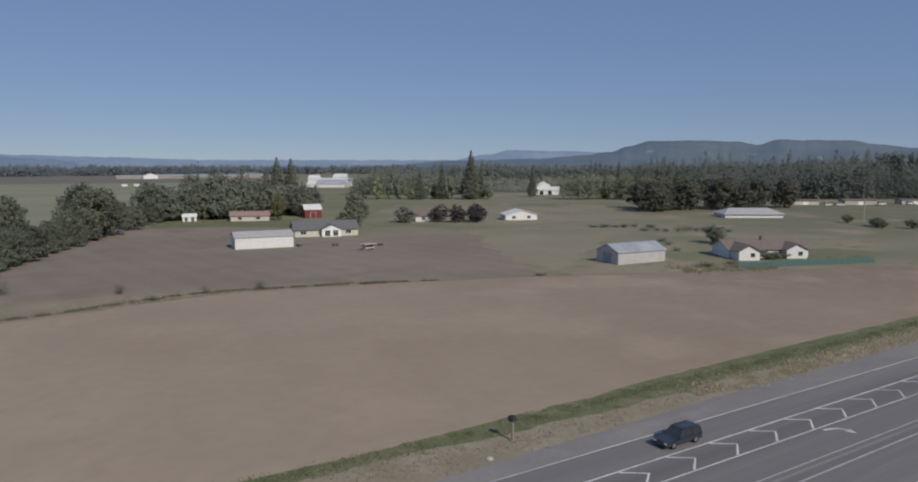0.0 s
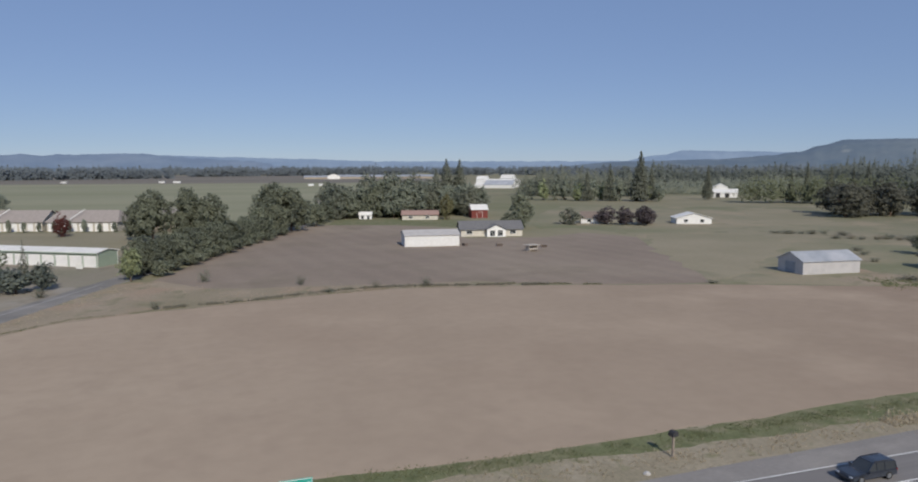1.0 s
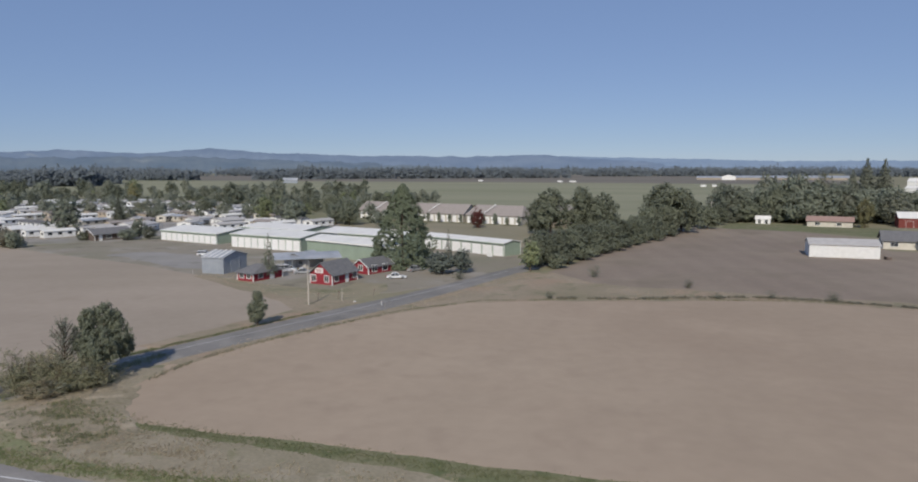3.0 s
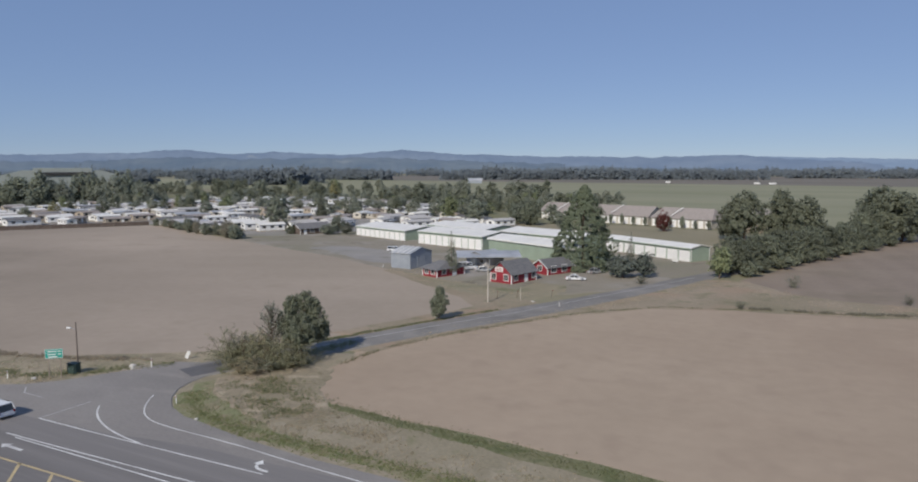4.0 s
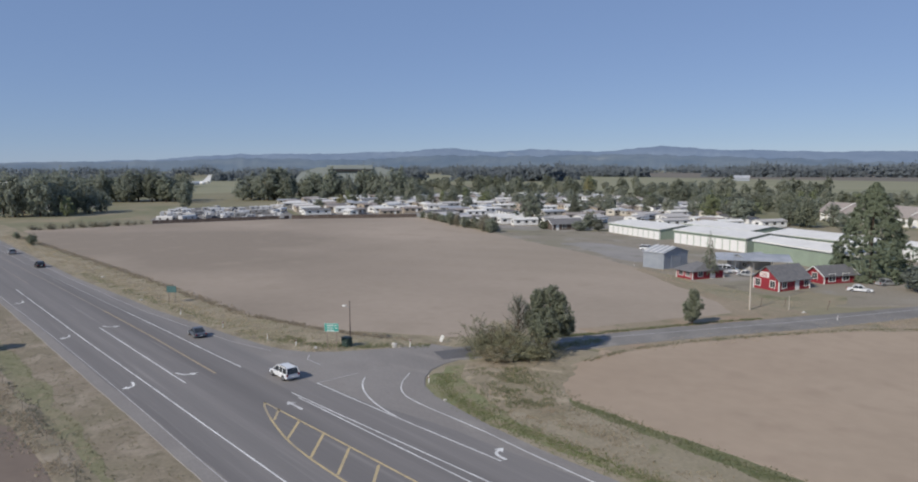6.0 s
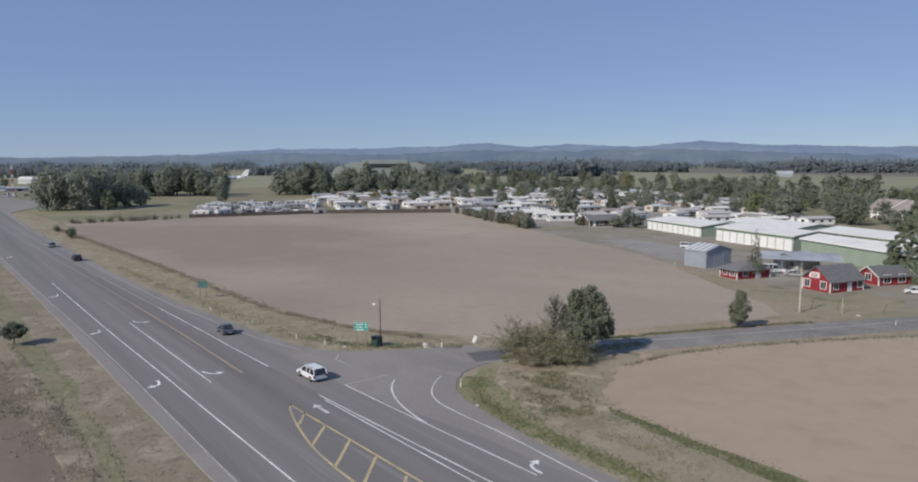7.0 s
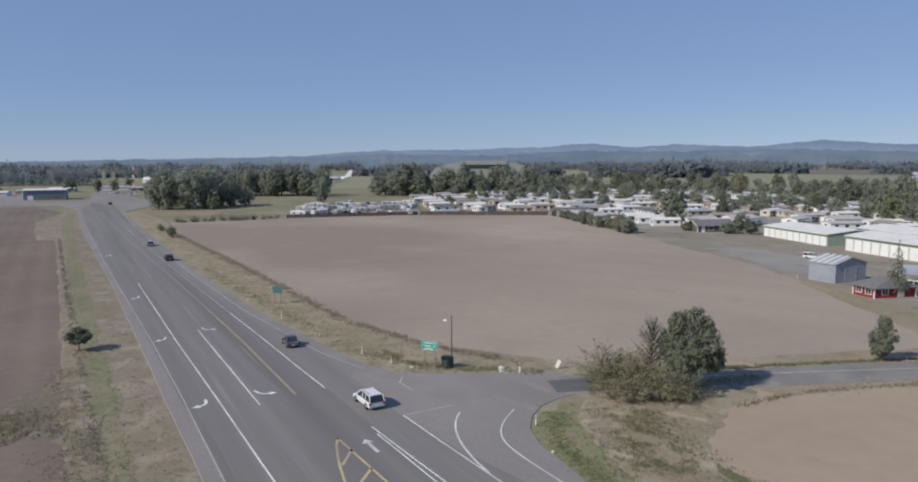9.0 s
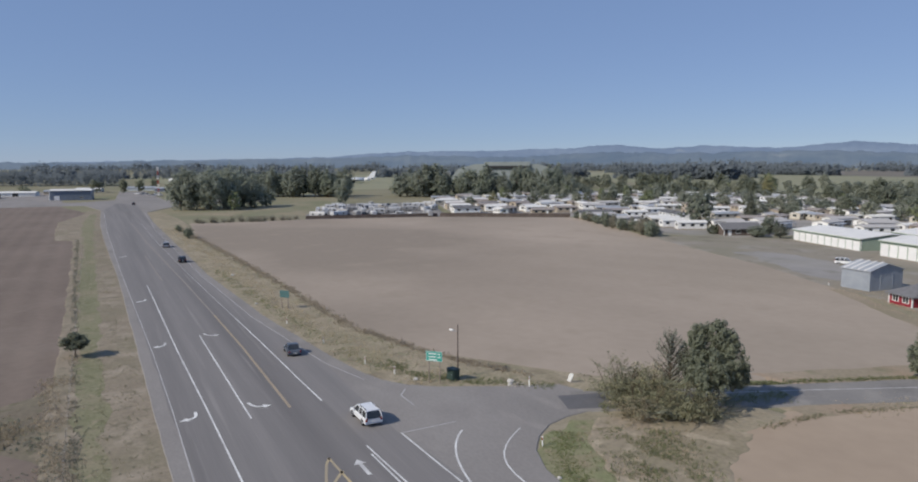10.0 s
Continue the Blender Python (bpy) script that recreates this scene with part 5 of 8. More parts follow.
# farmstead behind the barn field
barn = house("white_barn", 51.5, 212.0, -7, 17.5, 10, 3.6, 4.9, WHITE, ROOF_PALE, "long white barn with a pale metal roof", "barn", "x", 0.3, (("right", 3, 0, 2.4, 2.6, "door", WOODP, WOODP),))
hs = house("ranch_house", 78.6, 237.6, -12, 22.5, 11, 2.7, 5.2, OFFWHITE, SHINGLE_GREY, "single-storey house with a wide grey shingle roof", "house", "x", 0.6, (("front", 3.0, 0.9, 2.0, 1.2), ("front", 19, 0.9, 2.0, 1.2)))
gp = part("porch_gable", add_prism(bmesh.new(), [(9.2, 0), (9.2, 2.7), (12.6, 4.3), (16.0, 2.7), (16.0, 0)], -2.2, 2.0), WHITE, hs)
gr = part("porch_roof", add_prism(bmesh.new(), [(8.8, 2.6), (12.6, 4.4), (16.4, 2.6), (16.4, 2.78), (12.6, 4.58), (8.8, 2.78)], -2.7, 3.0), SHINGLE_GREY, hs)
for u in (11.2, 14.0):
    o = part("window", box((u - 0.85, -2.27, 0.3), (u + 0.85, -2.15, 2.3), 0.02), GLASS, hs)
    part("frame", add_box(add_box(bmesh.new(), (u - 0.95, -2.3, 0.2), (u - 0.85, -2.2, 2.4)), (u - 0.05, -2.3, 0.3), (u + 0.05, -2.2, 2.3)), TRIM, o)
house("brick_house", 77, 322, -16, 17, 9, 2.6, 4.2, OFFWHITE, ROOF_RED, "low house with a red-brown roof and cream walls", "house", "x", 0.6, (("front", 4, 0.8, 1.8, 1.1), ("front", 12, 0.8, 1.8, 1.1)))
house("garden_shed", 58.5, 334, -14, 6, 4, 2.1, 3.4, WHITE, WHITE_ROOF, "small white garden shed with open front", "shed", "x", 0.3, (("front", 1.6, 0.1, 1.2, 1.7), ("front", 4.4, 0.1, 1.2, 1.7)))
house("red_barn", 112, 322, -10, 8, 9, 4.2, 6.4, DULLRED, WHITE_ROOF, "small red barn with a bright white metal roof", "barn", "x", 0.4, (("front", 4, 0, 2.6, 2.8, "door", TRIM, DULLRED),))
house("brown_house", 147, 275, -30, 12, 9, 2.6, 5.0, WHITE, SHINGLE_BROWN, "white-gabled house with a brown roof among trees", "house", "x", 0.5, (("front", 3.5, 0.8, 1.5, 1.2), ("front", 8.5, 0.8, 1.5, 1.2)))

# houses by the pasture
sh = house("pole_barn", 124.9, 126.2, -5, 15.6, 8.6, 3.1, 4.9, LIGHTGREY, METAL_ROOF, "pale farm shed with a grey metal roof", "shed", "x", 0.3, (("left", 4.3, 0, 3.0, 2.6, "door", GREYWALL, GREYWALL),))
rh = house("ranch_house", 159.0, 119.4, -29, 22, 11, 2.5, 4.5, WHITE, SHINGLE_BROWN, "white two-gabled ranch house with a brown shingle roof", "house", "x", 0.6)
for u, w in ((3.4, 5.6), (17.6, 5.6)):
    g = part("front_wing", add_prism(bmesh.new(), [(u - w / 2, -0.2), (u - w / 2, 2.5), (u, 4.0), (u + w / 2, 2.5), (u + w / 2, -0.2)], -5.0 if u < 10 else -2.5, 2.0), WHITE, rh)
    y0 = -5.0 if u < 10 else -2.5
    part("wing_roof", add_prism(bmesh.new(), [(u - w / 2 - 0.5, 2.3), (u, 4.05), (u + w / 2 + 0.5, 2.3), (u + w / 2 + 0.5, 2.45), (u, 4.22), (u - w / 2 - 0.5, 2.45)], y0 - 0.5, 4), SHINGLE_BROWN, rh)
    for d in (0.9,):
        o = part("window", box((u + d - 0.55, y0 - 0.05, 0.9), (u + d + 0.55, y0 + 0.05, 2.0), 0.02), GLASS, rh)
        part("frame", add_box(add_box(bmesh.new(), (u + d - 0.65, y0 - 0.08, 0.78), (u + d + 0.65, y0 + 0.02, 0.9)), (u + d - 0.65, y0 - 0.08, 2.0), (u + d + 0.65, y0 + 0.02, 2.1)), TRIM, o)
part("chimney", box((11, 4.6, 4.0), (11.9, 5.5, 5.6), 0.05), SHINGLE_BROWN, rh)
house("white_house", 184.5, 258.0, -21, 15, 10, 2.6, 4.7, WHITE, WHITE_ROOF, "white single-storey house with a white roof in the pasture", "house", "y", 0.5, (("front", 4, 0.8, 1.6, 1.2), ("front", 11, 0.8, 1.6, 1.2)))
house("big_roof_house", 279, 212, -34, 27, 16, 1.9, 4.2, WHITE, ROOF_PALE, "low farm building with a very wide pale grey roof", "barn", "x", 0.8, hip=5)
house("white_barn", 368, 470, -36, 20, 12, 4.0, 6.5, WHITE, WHITE_ROOF, "tall white farm building at the wood's edge", "barn", "x", 0.4, (("front", 5, 0, 3.0, 3.2, "door", DARK, DARK), ("front", 12, 0, 3.0, 3.2, "door", DARK, DARK)))
house("white_barn", 402, 511, -36, 12, 12, 7, 10, WHITE, WHITE_ROOF, "white gabled barn standing behind another", "barn", "y", 0.4)
for k, (x, y, L, W, h) in enumerate(((404, 258, 16, 8, 3.2), (430, 240, 20, 8, 3.4), (462, 222, 18, 8, 3.2))):
    house("farm_shed", x, y, -34, L, W, h * 0.75, h, OFFWHITE, SHINGLE_BROWN, "low pale farm shed under dark trees", "shed", "x", 0.4, (("front", L / 2, 0, 3, 2, "door"),), group="farm sheds")

# far farms and airfield
for k, (x, y, a, L, W, e0, r0) in enumerate(((284, 772, -38, 34, 22, 4.0, 9), (296, 806, -38, 44, 10, 8.0, 10), (276, 782, -38, 10, 10, 4, 6), (318, 806, -38, 16, 14, 11, 15), (292, 822, -38, 13, 14, 10, 13.5))):
    house("white_warehouse", x, y, a, L, W, e0, r0, WHITE, METAL_ROOF if k < 1 else WHITE_ROOF, "far white farm warehouse among trees", "warehouse", "x", 0.5, group="far warehouses")
house("long_shed", 226, 1530, -7, 210, 40, 4.0, 8, TAN, METAL_ROOF, "very long low grey-roofed shed far off", "shed", "x", 0.8)
house("long_shed", 150, 1525, -7, 50, 30, 4, 7, TAN, METAL_ROOF, "low tan shed far off on the plain", "shed", "x", 0.8)
house("white_warehouse", 195, 1490, -7, 26, 20, 7, 11, WHITE, WHITE_ROOF, "white steep-roofed hall far off on the plain", "warehouse", "y", 0.8, group="far warehouses")
for x, y, L in ((100, 960, 9), (114, 958, 11), (-265, 1290, 12), (-112, 1240, 12), (-90, 1236, 16)):
    house("white_shed", x, y, -10, L * 0.7, 4.5, 1.7, 2.6, WHITE, WHITE_ROOF, "small white shed in the far field", "shed", "x", 0.4, group="far sheds")
house("grey_shed", -562, 1086, 25, 24, 12, 5, 9, GREYWALL, METAL_ROOF, "grey shed in the far field", "shed", "x", 0.4)


def hangar():
    e = root("hangar", -580, 366, 0, 57, "huge dark green-grey hangar with sloping sides", "hangar")
    bm = add_prism(bmesh.new(), [(-62, -1), (-46, 19.5), (-30, 24.2), (30, 24.2), (46, 19.5), (62, -1)], 0, 90)
    bmesh.ops.recalc_face_normals(bm, faces=bm.faces)
    part("wall", bm, HANGAR, e)
    part("roof_monitor", box((-21, -1.2, 22.4), (23, 80, 26.2), 0.2), HANGAR, e)
    # dark strip built in place of the shadow below the monitor
    part("monitor_shadow_band", box((-20, -2.0, 20.2), (24, -0.02, 22.4), 0.1), DARK, e, "dark band standing in for shadow below the roof monitor")
    for k in range(7):
        d = part("hangar_door", box((-21 + k * 6.2, -0.5, 0), (-15 + k * 6.2, 0.1, 18.5), 0.1), HANGAR, e)
    part("canopy", box((-10, -6, 4.6), (30, 0, 5.6), 0.1), DARK, e)
    return e


hangar()


def airliner(x, y, turn):
    e = root("airliner", x, y, 0, turn, "white four-engined jet airliner parked on the airfield", "aircraft")
    bm = bmesh.new()
    prof = [(-34, 0.3), (-31, 1.8), (-26, 3.0), (18, 3.1), (27, 2.2), (34, 0.6)]
    for k in range(len(prof) - 1):
        up0, up1 = (0 if prof[k][0] < 18 else (prof[k][0] - 18) * 0.1), (0 if prof[k + 1][0] < 18 else (prof[k + 1][0] - 18) * 0.1)
        add_tube(bm, (prof[k][0], 0, 6 + up0), (prof[k + 1][0], 0, 6 + up1), prof[k][1], prof[k + 1][1], 16)
    part("fuselage", bm, CAR_WHITE, e, smooth=True)
    part("tail_fin", add_prism(bmesh.new(), [(22, 8.5), (31.5, 18.8), (36.5, 18.8), (33, 8.0)], -0.35, 0.35), CAR_WHITE, e)
    for s in (-1, 1):
        bm = bmesh.new()
        v = [bm.verts.new(p) for p in ((-8, s * 2, 4.6), (6, s * 2, 4.6), (14, s * 29, 6.4), (10, s * 29, 6.4), (-8, s * 2, 5.4), (6, s * 2, 5.2), (14, s * 29, 6.7), (10, s * 29, 6.7))]
        for f in ((0, 3, 2, 1), (4, 5, 6, 7), (0, 1, 5, 4), (1, 2, 6, 5), (2, 3, 7, 6), (3, 0, 4, 7)):
            bm.faces.new([v[k] for k in f])
        part("wing", bm, CAR_WHITE, e)
        bm = bmesh.new()
        v = [bm.verts.new(p) for p in ((26, s * 0.5, 8.0), (32, s * 0.5, 8.0), (35, s * 10.5, 9), (32, s * 10.5, 9), (26, s * 0.5, 8.5), (32, s * 0.5, 8.4), (35, s * 10.5, 9.2), (32, s * 10.5, 9.2))]
        for f in ((0, 3, 2, 1), (4, 5, 6, 7), (0, 1, 5, 4), (1, 2, 6, 5), (2, 3, 7, 6), (3, 0, 4, 7)):
            bm.faces.new([v[k] for k in f])
        part("tailplane", bm, CAR_WHITE, e)
        for d in (9, 18):
            part("engine", tube((-6 + d * 0.35, s * d, 3.4), (-1 + d * 0.35, s * d, 3.4), 1.2, 0.9, 12), STEEL, e)
        part("landing_gear", box((0, s * 3 - 0.3, -0.05), (1.5, s * 3 + 0.3, 4.8)), DARK, e)
    part("nose_gear", box((-24, -0.3, -0.05), (-23, 0.3, 3.4)), DARK, e)
    return e


airliner(-866, 314, 55).scale = (0.8, 0.8, 0.8)
house("white_hall", -943, 479, 60, 12, 14, 12, 15, LIGHTGREY, WHITE_ROOF, "white hall with a curved roof beyond the trees", "hall", "y", 0.4)
for x, y, L in ((-960, 120, 18), (-980, 170, 20), (-930, 100, 14), (-760, 420, 22), (-840, 520, 18), (-800, 560, 26)):
    house("airfield_building", x, y, 62, L, 14, 5, 8, WHITE, WHITE_ROOF, "low white building on the far airfield", "building", "x", 0.4, group="airfield buildings")

# beyond the highway bend
bb = house("blue_building", -559, -9, 84, 25, 16, 6.6, 7.4, BLUEWALL, WHITE_ROOF, "blue-grey metal building with a white roof edge", "building", "x", 0.5, (("front", 4, 0, 3, 3, "door"), ("front", 19, 1.2, 2, 1.2)))
part("end_wall", box((-0.6, 0.2, 0), (-0.1, 15.5, 6.4), 0.03), WHITE, bb)
for k, (x, y, L) in enumerate(((-640, -48, 26), (-662, -18, 18), (-706, 4, 20), (-722, 44, 24), (-600, -62, 18), (-690, 66, 20))):
    house("shop_building", x, y, 80, L, 14, 2.8, 3.8, (WHITE, TAN, GREYWALL)[k % 3], (WHITE_ROOF, METAL_ROOF)[k % 2], "low pale roadside shop building", "building", "x", 0.4, (("front", L / 2, 0.2, 4, 2.4),), group="roadside shops")


def mast(x, y, h):
    e = root("radio_mast", x, y, 0, 20, "red and white lattice mast", "mast")
    n = 7
    for k in range(n):
        bm = bmesh.new()
        z0, z1 = h * k / n, h * (k + 1) / n
        for a in range(3):
            c, s = math.cos(a * 2.094), math.sin(a * 2.094)
            c2, s2 = math.cos((a + 1) * 2.094), math.sin((a + 1) * 2.094)
            add_tube(bm, (c * 0.6, s * 0.6, z0), (c * 0.6, s * 0.6, z1), 0.12, 0.12, 5)
            add_tube(bm, (c * 0.6, s * 0.6, z0), (c2 * 0.6, s2 * 0.6, z1), 0.07, 0.07, 4)
        part("mast_section", bm, TRIM if k % 2 == 0 else MASTRED, e)
    part("mast_base", box((-1.2, -1.2, -0.1), (1.2, 1.2, 0.4), 0.03), GRAVEL, e)
    return e


mast(-591, 61.5, 22.5)


# ---- the mobile-home park ----
def mobile_home(wall, roof, L, W, label, porch=True):
    e = root("mobile_home", 0, 0, 0, 0, label, "mobile home", "mobile homes in the park")
    part("wall", add_prism(bmesh.new(), [(-W / 2, 0.5), (-W / 2, 2.9), (0, 3.5), (W / 2, 2.9), (W / 2, 0.5)], -L / 2, L / 2), wall, e)
    part("skirting", box((-W / 2 + 0.05, -L / 2 + 0.05, -0.1), (W / 2 - 0.05, L / 2 - 0.05, 0.5)), TAN, e)
    for s in (-1, 1):
        part("roof_slope", add_prism(bmesh.new(), [(0, 3.48), (s * (W / 2 + 0.35), 2.78), (s * (W / 2 + 0.35), 2.92), (0, 3.64)], -L / 2 - 0.35, L / 2 + 0.35), roof, e)
    for s in (-1, 1):
        for yy in (-L * 0.32, 0.0, L * 0.32):
            part("window", box((s * W / 2 - 0.05, yy - 0.7, 1.5), (s * W / 2 + 0.05, yy + 0.7, 2.4), 0.02), GLASS, e)
    for s in (-1, 1):
        part("window", box((-0.8, s * L / 2 - 0.05, 1.5), (0.8, s * L / 2 + 0.05, 2.4), 0.02), GLASS, e)
    part("door", box((W / 2 - 0.02, L * 0.14, 0.55), (W / 2 + 0.06, L * 0.14 + 0.95, 2.55), 0.02), TRIM, e)
    if porch:
        bm = bmesh.new()
        add_box(bm, (W / 2 + 0.1, -L * 0.3, 2.35), (W / 2 + 3.2, L * 0.3, 2.45))
        for yy in (-L * 0.29, 0, L * 0.29):
            add_box(bm, (W / 2 + 3.0, yy - 0.06, -0.1), (W / 2 + 3.12, yy + 0.06, 2.36))
        part("carport_roof", bm, METAL_ROOF, e)
    return e


def trailer(label, L, stripe_mat):
    e = root("travel_trailer", 0, 0, 0, 0, label, "travel trailer", "trailers in the lot")
    bm = add_prism(bmesh.new(), [(-1.2, 0.55), (-1.25, 2.6), (-1.0, 3.1), (1.0, 3.1), (1.25, 2.6), (1.2, 0.55)], -L / 2, L / 2)
    bmesh.ops.bevel(bm, geom=bm.edges[:], offset=0.12, segments=1, affect="EDGES")
    part("body", bm, TRAILER, e)
    part("stripe", box((-1.27, -L / 2 + 0.3, 1.1), (1.27, L / 2 - 0.3, 1.3)), stripe_mat, e)
    for s in (-1, 1):
        for yy in (-L * 0.25, L * 0.2):
            part("window", box((s * 1.24 - 0.04, yy - 0.5, 1.6), (s * 1.24 + 0.04, yy + 0.5, 2.3), 0.02), GLASS, e)
        for yy in (-0.5, 0.5):
            part("wheel", tube((s * 1.0, yy, 0.35), (s * 1.22, yy, 0.35), 0.35, 0.35, 10), RUBBER, e)
    part("windscreen", box((-0.9, L / 2 - 0.02, 1.6), (0.9, L / 2 + 0.05, 2.4), 0.02), GLASS, e)
    part("roof_unit", box((-0.4, -0.6, 3.08), (0.4, 0.4, 3.35), 0.05), TRIM, e)
    part("drawbar", add_tube(add_tube(bmesh.new(), (-0.5, -L / 2, 0.6), (0, -L / 2 - 1.2, 0.5), 0.06, 0.06, 5), (0.5, -L / 2, 0.6), (0, -L / 2 - 1.2, 0.5), 0.06, 0.06, 5), DARK, e)
    return e


HOMES = [(WHITE, WHITE_ROOF, "white mobile home with a white metal roof"), (WHITE, ROOF_PALE, "white mobile home with a pale grey roof"), (OFFWHITE, WHITE_ROOF, "cream mobile home with a pale roof"),
         (TAN, SHINGLE_TAN, "tan mobile home with a tan shingle roof"), (OFFWHITE, METAL_ROOF, "cream mobile home with a grey metal roof"), (WHITE, SHINGLE_GREY, "white mobile home with a grey shingle roof")]
HOME_PROTO = []


def put_home(kind, x, y, turn):
    k = [h[0] for h in HOME_PROTO].index(kind) if kind in [h[0] for h in HOME_PROTO] else -1
    if k < 0:
        wall, roof, label = HOMES[kind]
        e = mobile_home(wall, roof, 10.5 + 1.5 * (kind % 3), 6.0 if kind % 2 else 4.4, label, kind % 3 == 1)
        e.matrix_basis = pose(x, y, 0, 0, 0, turn)
        HOME_PROTO.append((kind, e))
        return e
    return copy_thing(HOME_PROTO[k][1], pose(x, y, 0, 0, 0, turn))


def inside(x, y, poly):
    hit = False
    for i in range(len(poly)):
        (x0, y0), (x1, y1) = poly[i], poly[i - 1]
        if (y0 > y) != (y1 > y) and x < (x1 - x0) * (y - y0) / (y1 - y0) + x0:
            hit = not hit
    return hit


PARK = [(-272, 216), (-236, 203), (-192, 192), (-172, 210), (-168, 244), (-138, 256), (-120, 285), (-180, 330), (-235, 405), (-330, 440), (-430, 420), (-480, 330), (-440, 230), (-400, 205), (-310, 172)]
patch("park_ground", PARK, 0.06, GRAVEL, "paved and gravelled ground of the mobile-home park", "yard", 6, 0.5)
random.seed(4)
ux, uy = math.cos(radians(-20)), math.sin(radians(-20))
for r in range(-4, 40):
    for c in range(-40, 30):
        a, b = c * 10.2 + (r % 2) * 4 + random.uniform(-1.2, 1.2), r * 17.5 + random.uniform(-1.8, 1.8)
        x, y = -240 + a * ux - b * uy, 190 + a * uy + b * ux
        if inside(x, y, PARK) and random.random() < 0.72:
            near = min(math.dist((x, y), q) - r for *q, r in ((-205.9, 222.7, 7), (-215, 262, 6), (-158, 319, 6), (-178, 212, 17), (-186, 206, 8)))
            if near > 0:
                put_home(random.choice((0, 1, 1, 2, 3, 3, 4, 5, 0)), x + random.uniform(-1.5, 1.5), y + random.uniform(-2, 2), -20 + random.choice((0, 0, 180, 180, 90, 35)) + random.uniform(-9, 9))

TRAILERS = [trailer("white travel trailer with a dark stripe", 8.0, DARK), trailer("white motorhome with a tan stripe", 9.5, TAN), trailer("short white camping trailer with a grey stripe", 6.0, STEEL)]
patch("trailer_lot", [(-316.5, 100), (-304, 158), (-318, 168), (-410, 205), (-425, 150), (-345, 108)], 0.07, SIDE_ASPHALT, "grey gravel lot full of parked trailers", "yard", 5, 0.4)
spots = []
vx, vy = math.cos(radians(77)), math.sin(radians(77))
for r in range(12):
    for c in range(8):
        u, v = 3.0 + c * 8.6 + random.uniform(-1.2, 1.2) + 4.3 * (r % 2), r * 7.2 + random.uniform(-0.8, 0.8)
        x, y = -320.5 - v * 0.96 + u * vx, 103.0 + u * vy + v * 0.27
        if inside(x, y, [(-316, 100), (-303, 158), (-318, 168), (-410, 204), (-426, 150), (-345, 108)]) and random.random() < 0.7 and r not in (4, 8):
            spots.append((x, y))
for k, (x, y) in enumerate(spots):
    m = pose(x, y, 0.06, 0, 0, random.choice((-14, 78, 166, -50, 78, 30)) + random.uniform(-8, 8))
    if k < 3:
        TRAILERS[k].matrix_basis = m
    else:
        t0 = copy_thing(random.choice(TRAILERS), m)
        t0.scale = [random.uniform(0.5, 0.95)] * 3


def board_fence(p, q, h, label, material=WOOD_DARK, board=1.2):
    a, L = at_angle(p, q)
    e = root("fence", p[0], p[1], 0, a, label, "fence")
    n = int(L / board)
    me = None
    for k in range(n):
        if me is None:
            ob = part("panel", box((0.03, -0.03, 0.02), (board - 0.03, 0.03, h), 0.01), material, e)
            me = ob.data
        else:
            ob = part("panel", me, material, e)
        ob.matrix_basis = pose(k * board, 0, 0)
    for k in range(0, n + 1, 2):
        ob = part("post", box((k * board - 0.05, 0.035, -0.1), (k * board + 0.05, 0.12, h + 0.08)), WOOD_DARK, e)
    return e


board_fence((-316.8, 99.5), (-303.5, 159), 1.7, "weathered dark board fence along the park", board=2.4)
board_fence((-303.4, 159.4), (-270, 211), 1.8, "brown board fence behind the field", board=2.4)
board_fence((144.9, 106.1), (183.0, 93.5), 1.5, "teal green mesh fence by the white house", TEAL, 2.0)


# ---- distance: ridges and woods ----
def ridge(name, rows, dist, material, label, rough=6.0, base=0.0):
    """A far ridge: rows of bearing (degrees from north towards west) and height above the plain."""
    bm = bmesh.new()
    b0, b1 = rows[0][0], rows[-1][0]
    n = int(abs(b1 - b0) * 6)
    strips = []
    for k in range(n + 1):
        b = b0 + (b1 - b0) * k / n
        for (p, hp), (q, hq) in zip(rows, rows[1:]):
            if min(p, q) <= b <= max(p, q):
                f = (b - p) / (q - p)
                f = f * f * (3 - 2 * f)
                h = hp + (hq - hp) * f
        h += rough * (noise.noise((b * 0.9, dist * 0.01, 0)) + 0.5 * noise.noise((b * 2.7, dist * 0.01, 2)) + 0.25 * noise.noise((b * 9, dist * 0.01, 4)))
        a = radians(b)
        col = []
        for d, f in ((-420, 0.0), (-260, 0.45), (-110, 0.8), (0, 1.0), (90, 0.0)):
            jig = 1 + 0.12 * noise.noise((b * 1.6, d * 0.01, 7))
            dd = dist + d * jig
            col.append(bm.verts.new((-math.sin(a) * dd, math.cos(a) * dd, base - 2 + max(1.0, h) * f * (jig if 0 < f < 1 else 1))))
        strips.append(col)
    for u, v in zip(strips, strips[1:]):
        for k in range(4):
            bm.faces.new((u[k], v[k], v[k + 1], u[k + 1]))
    bmesh.ops.recalc_face_normals(bm, faces=bm.faces)
    return tagged(part(name, bm, material, smooth=True), label, "hills", kind="structure")


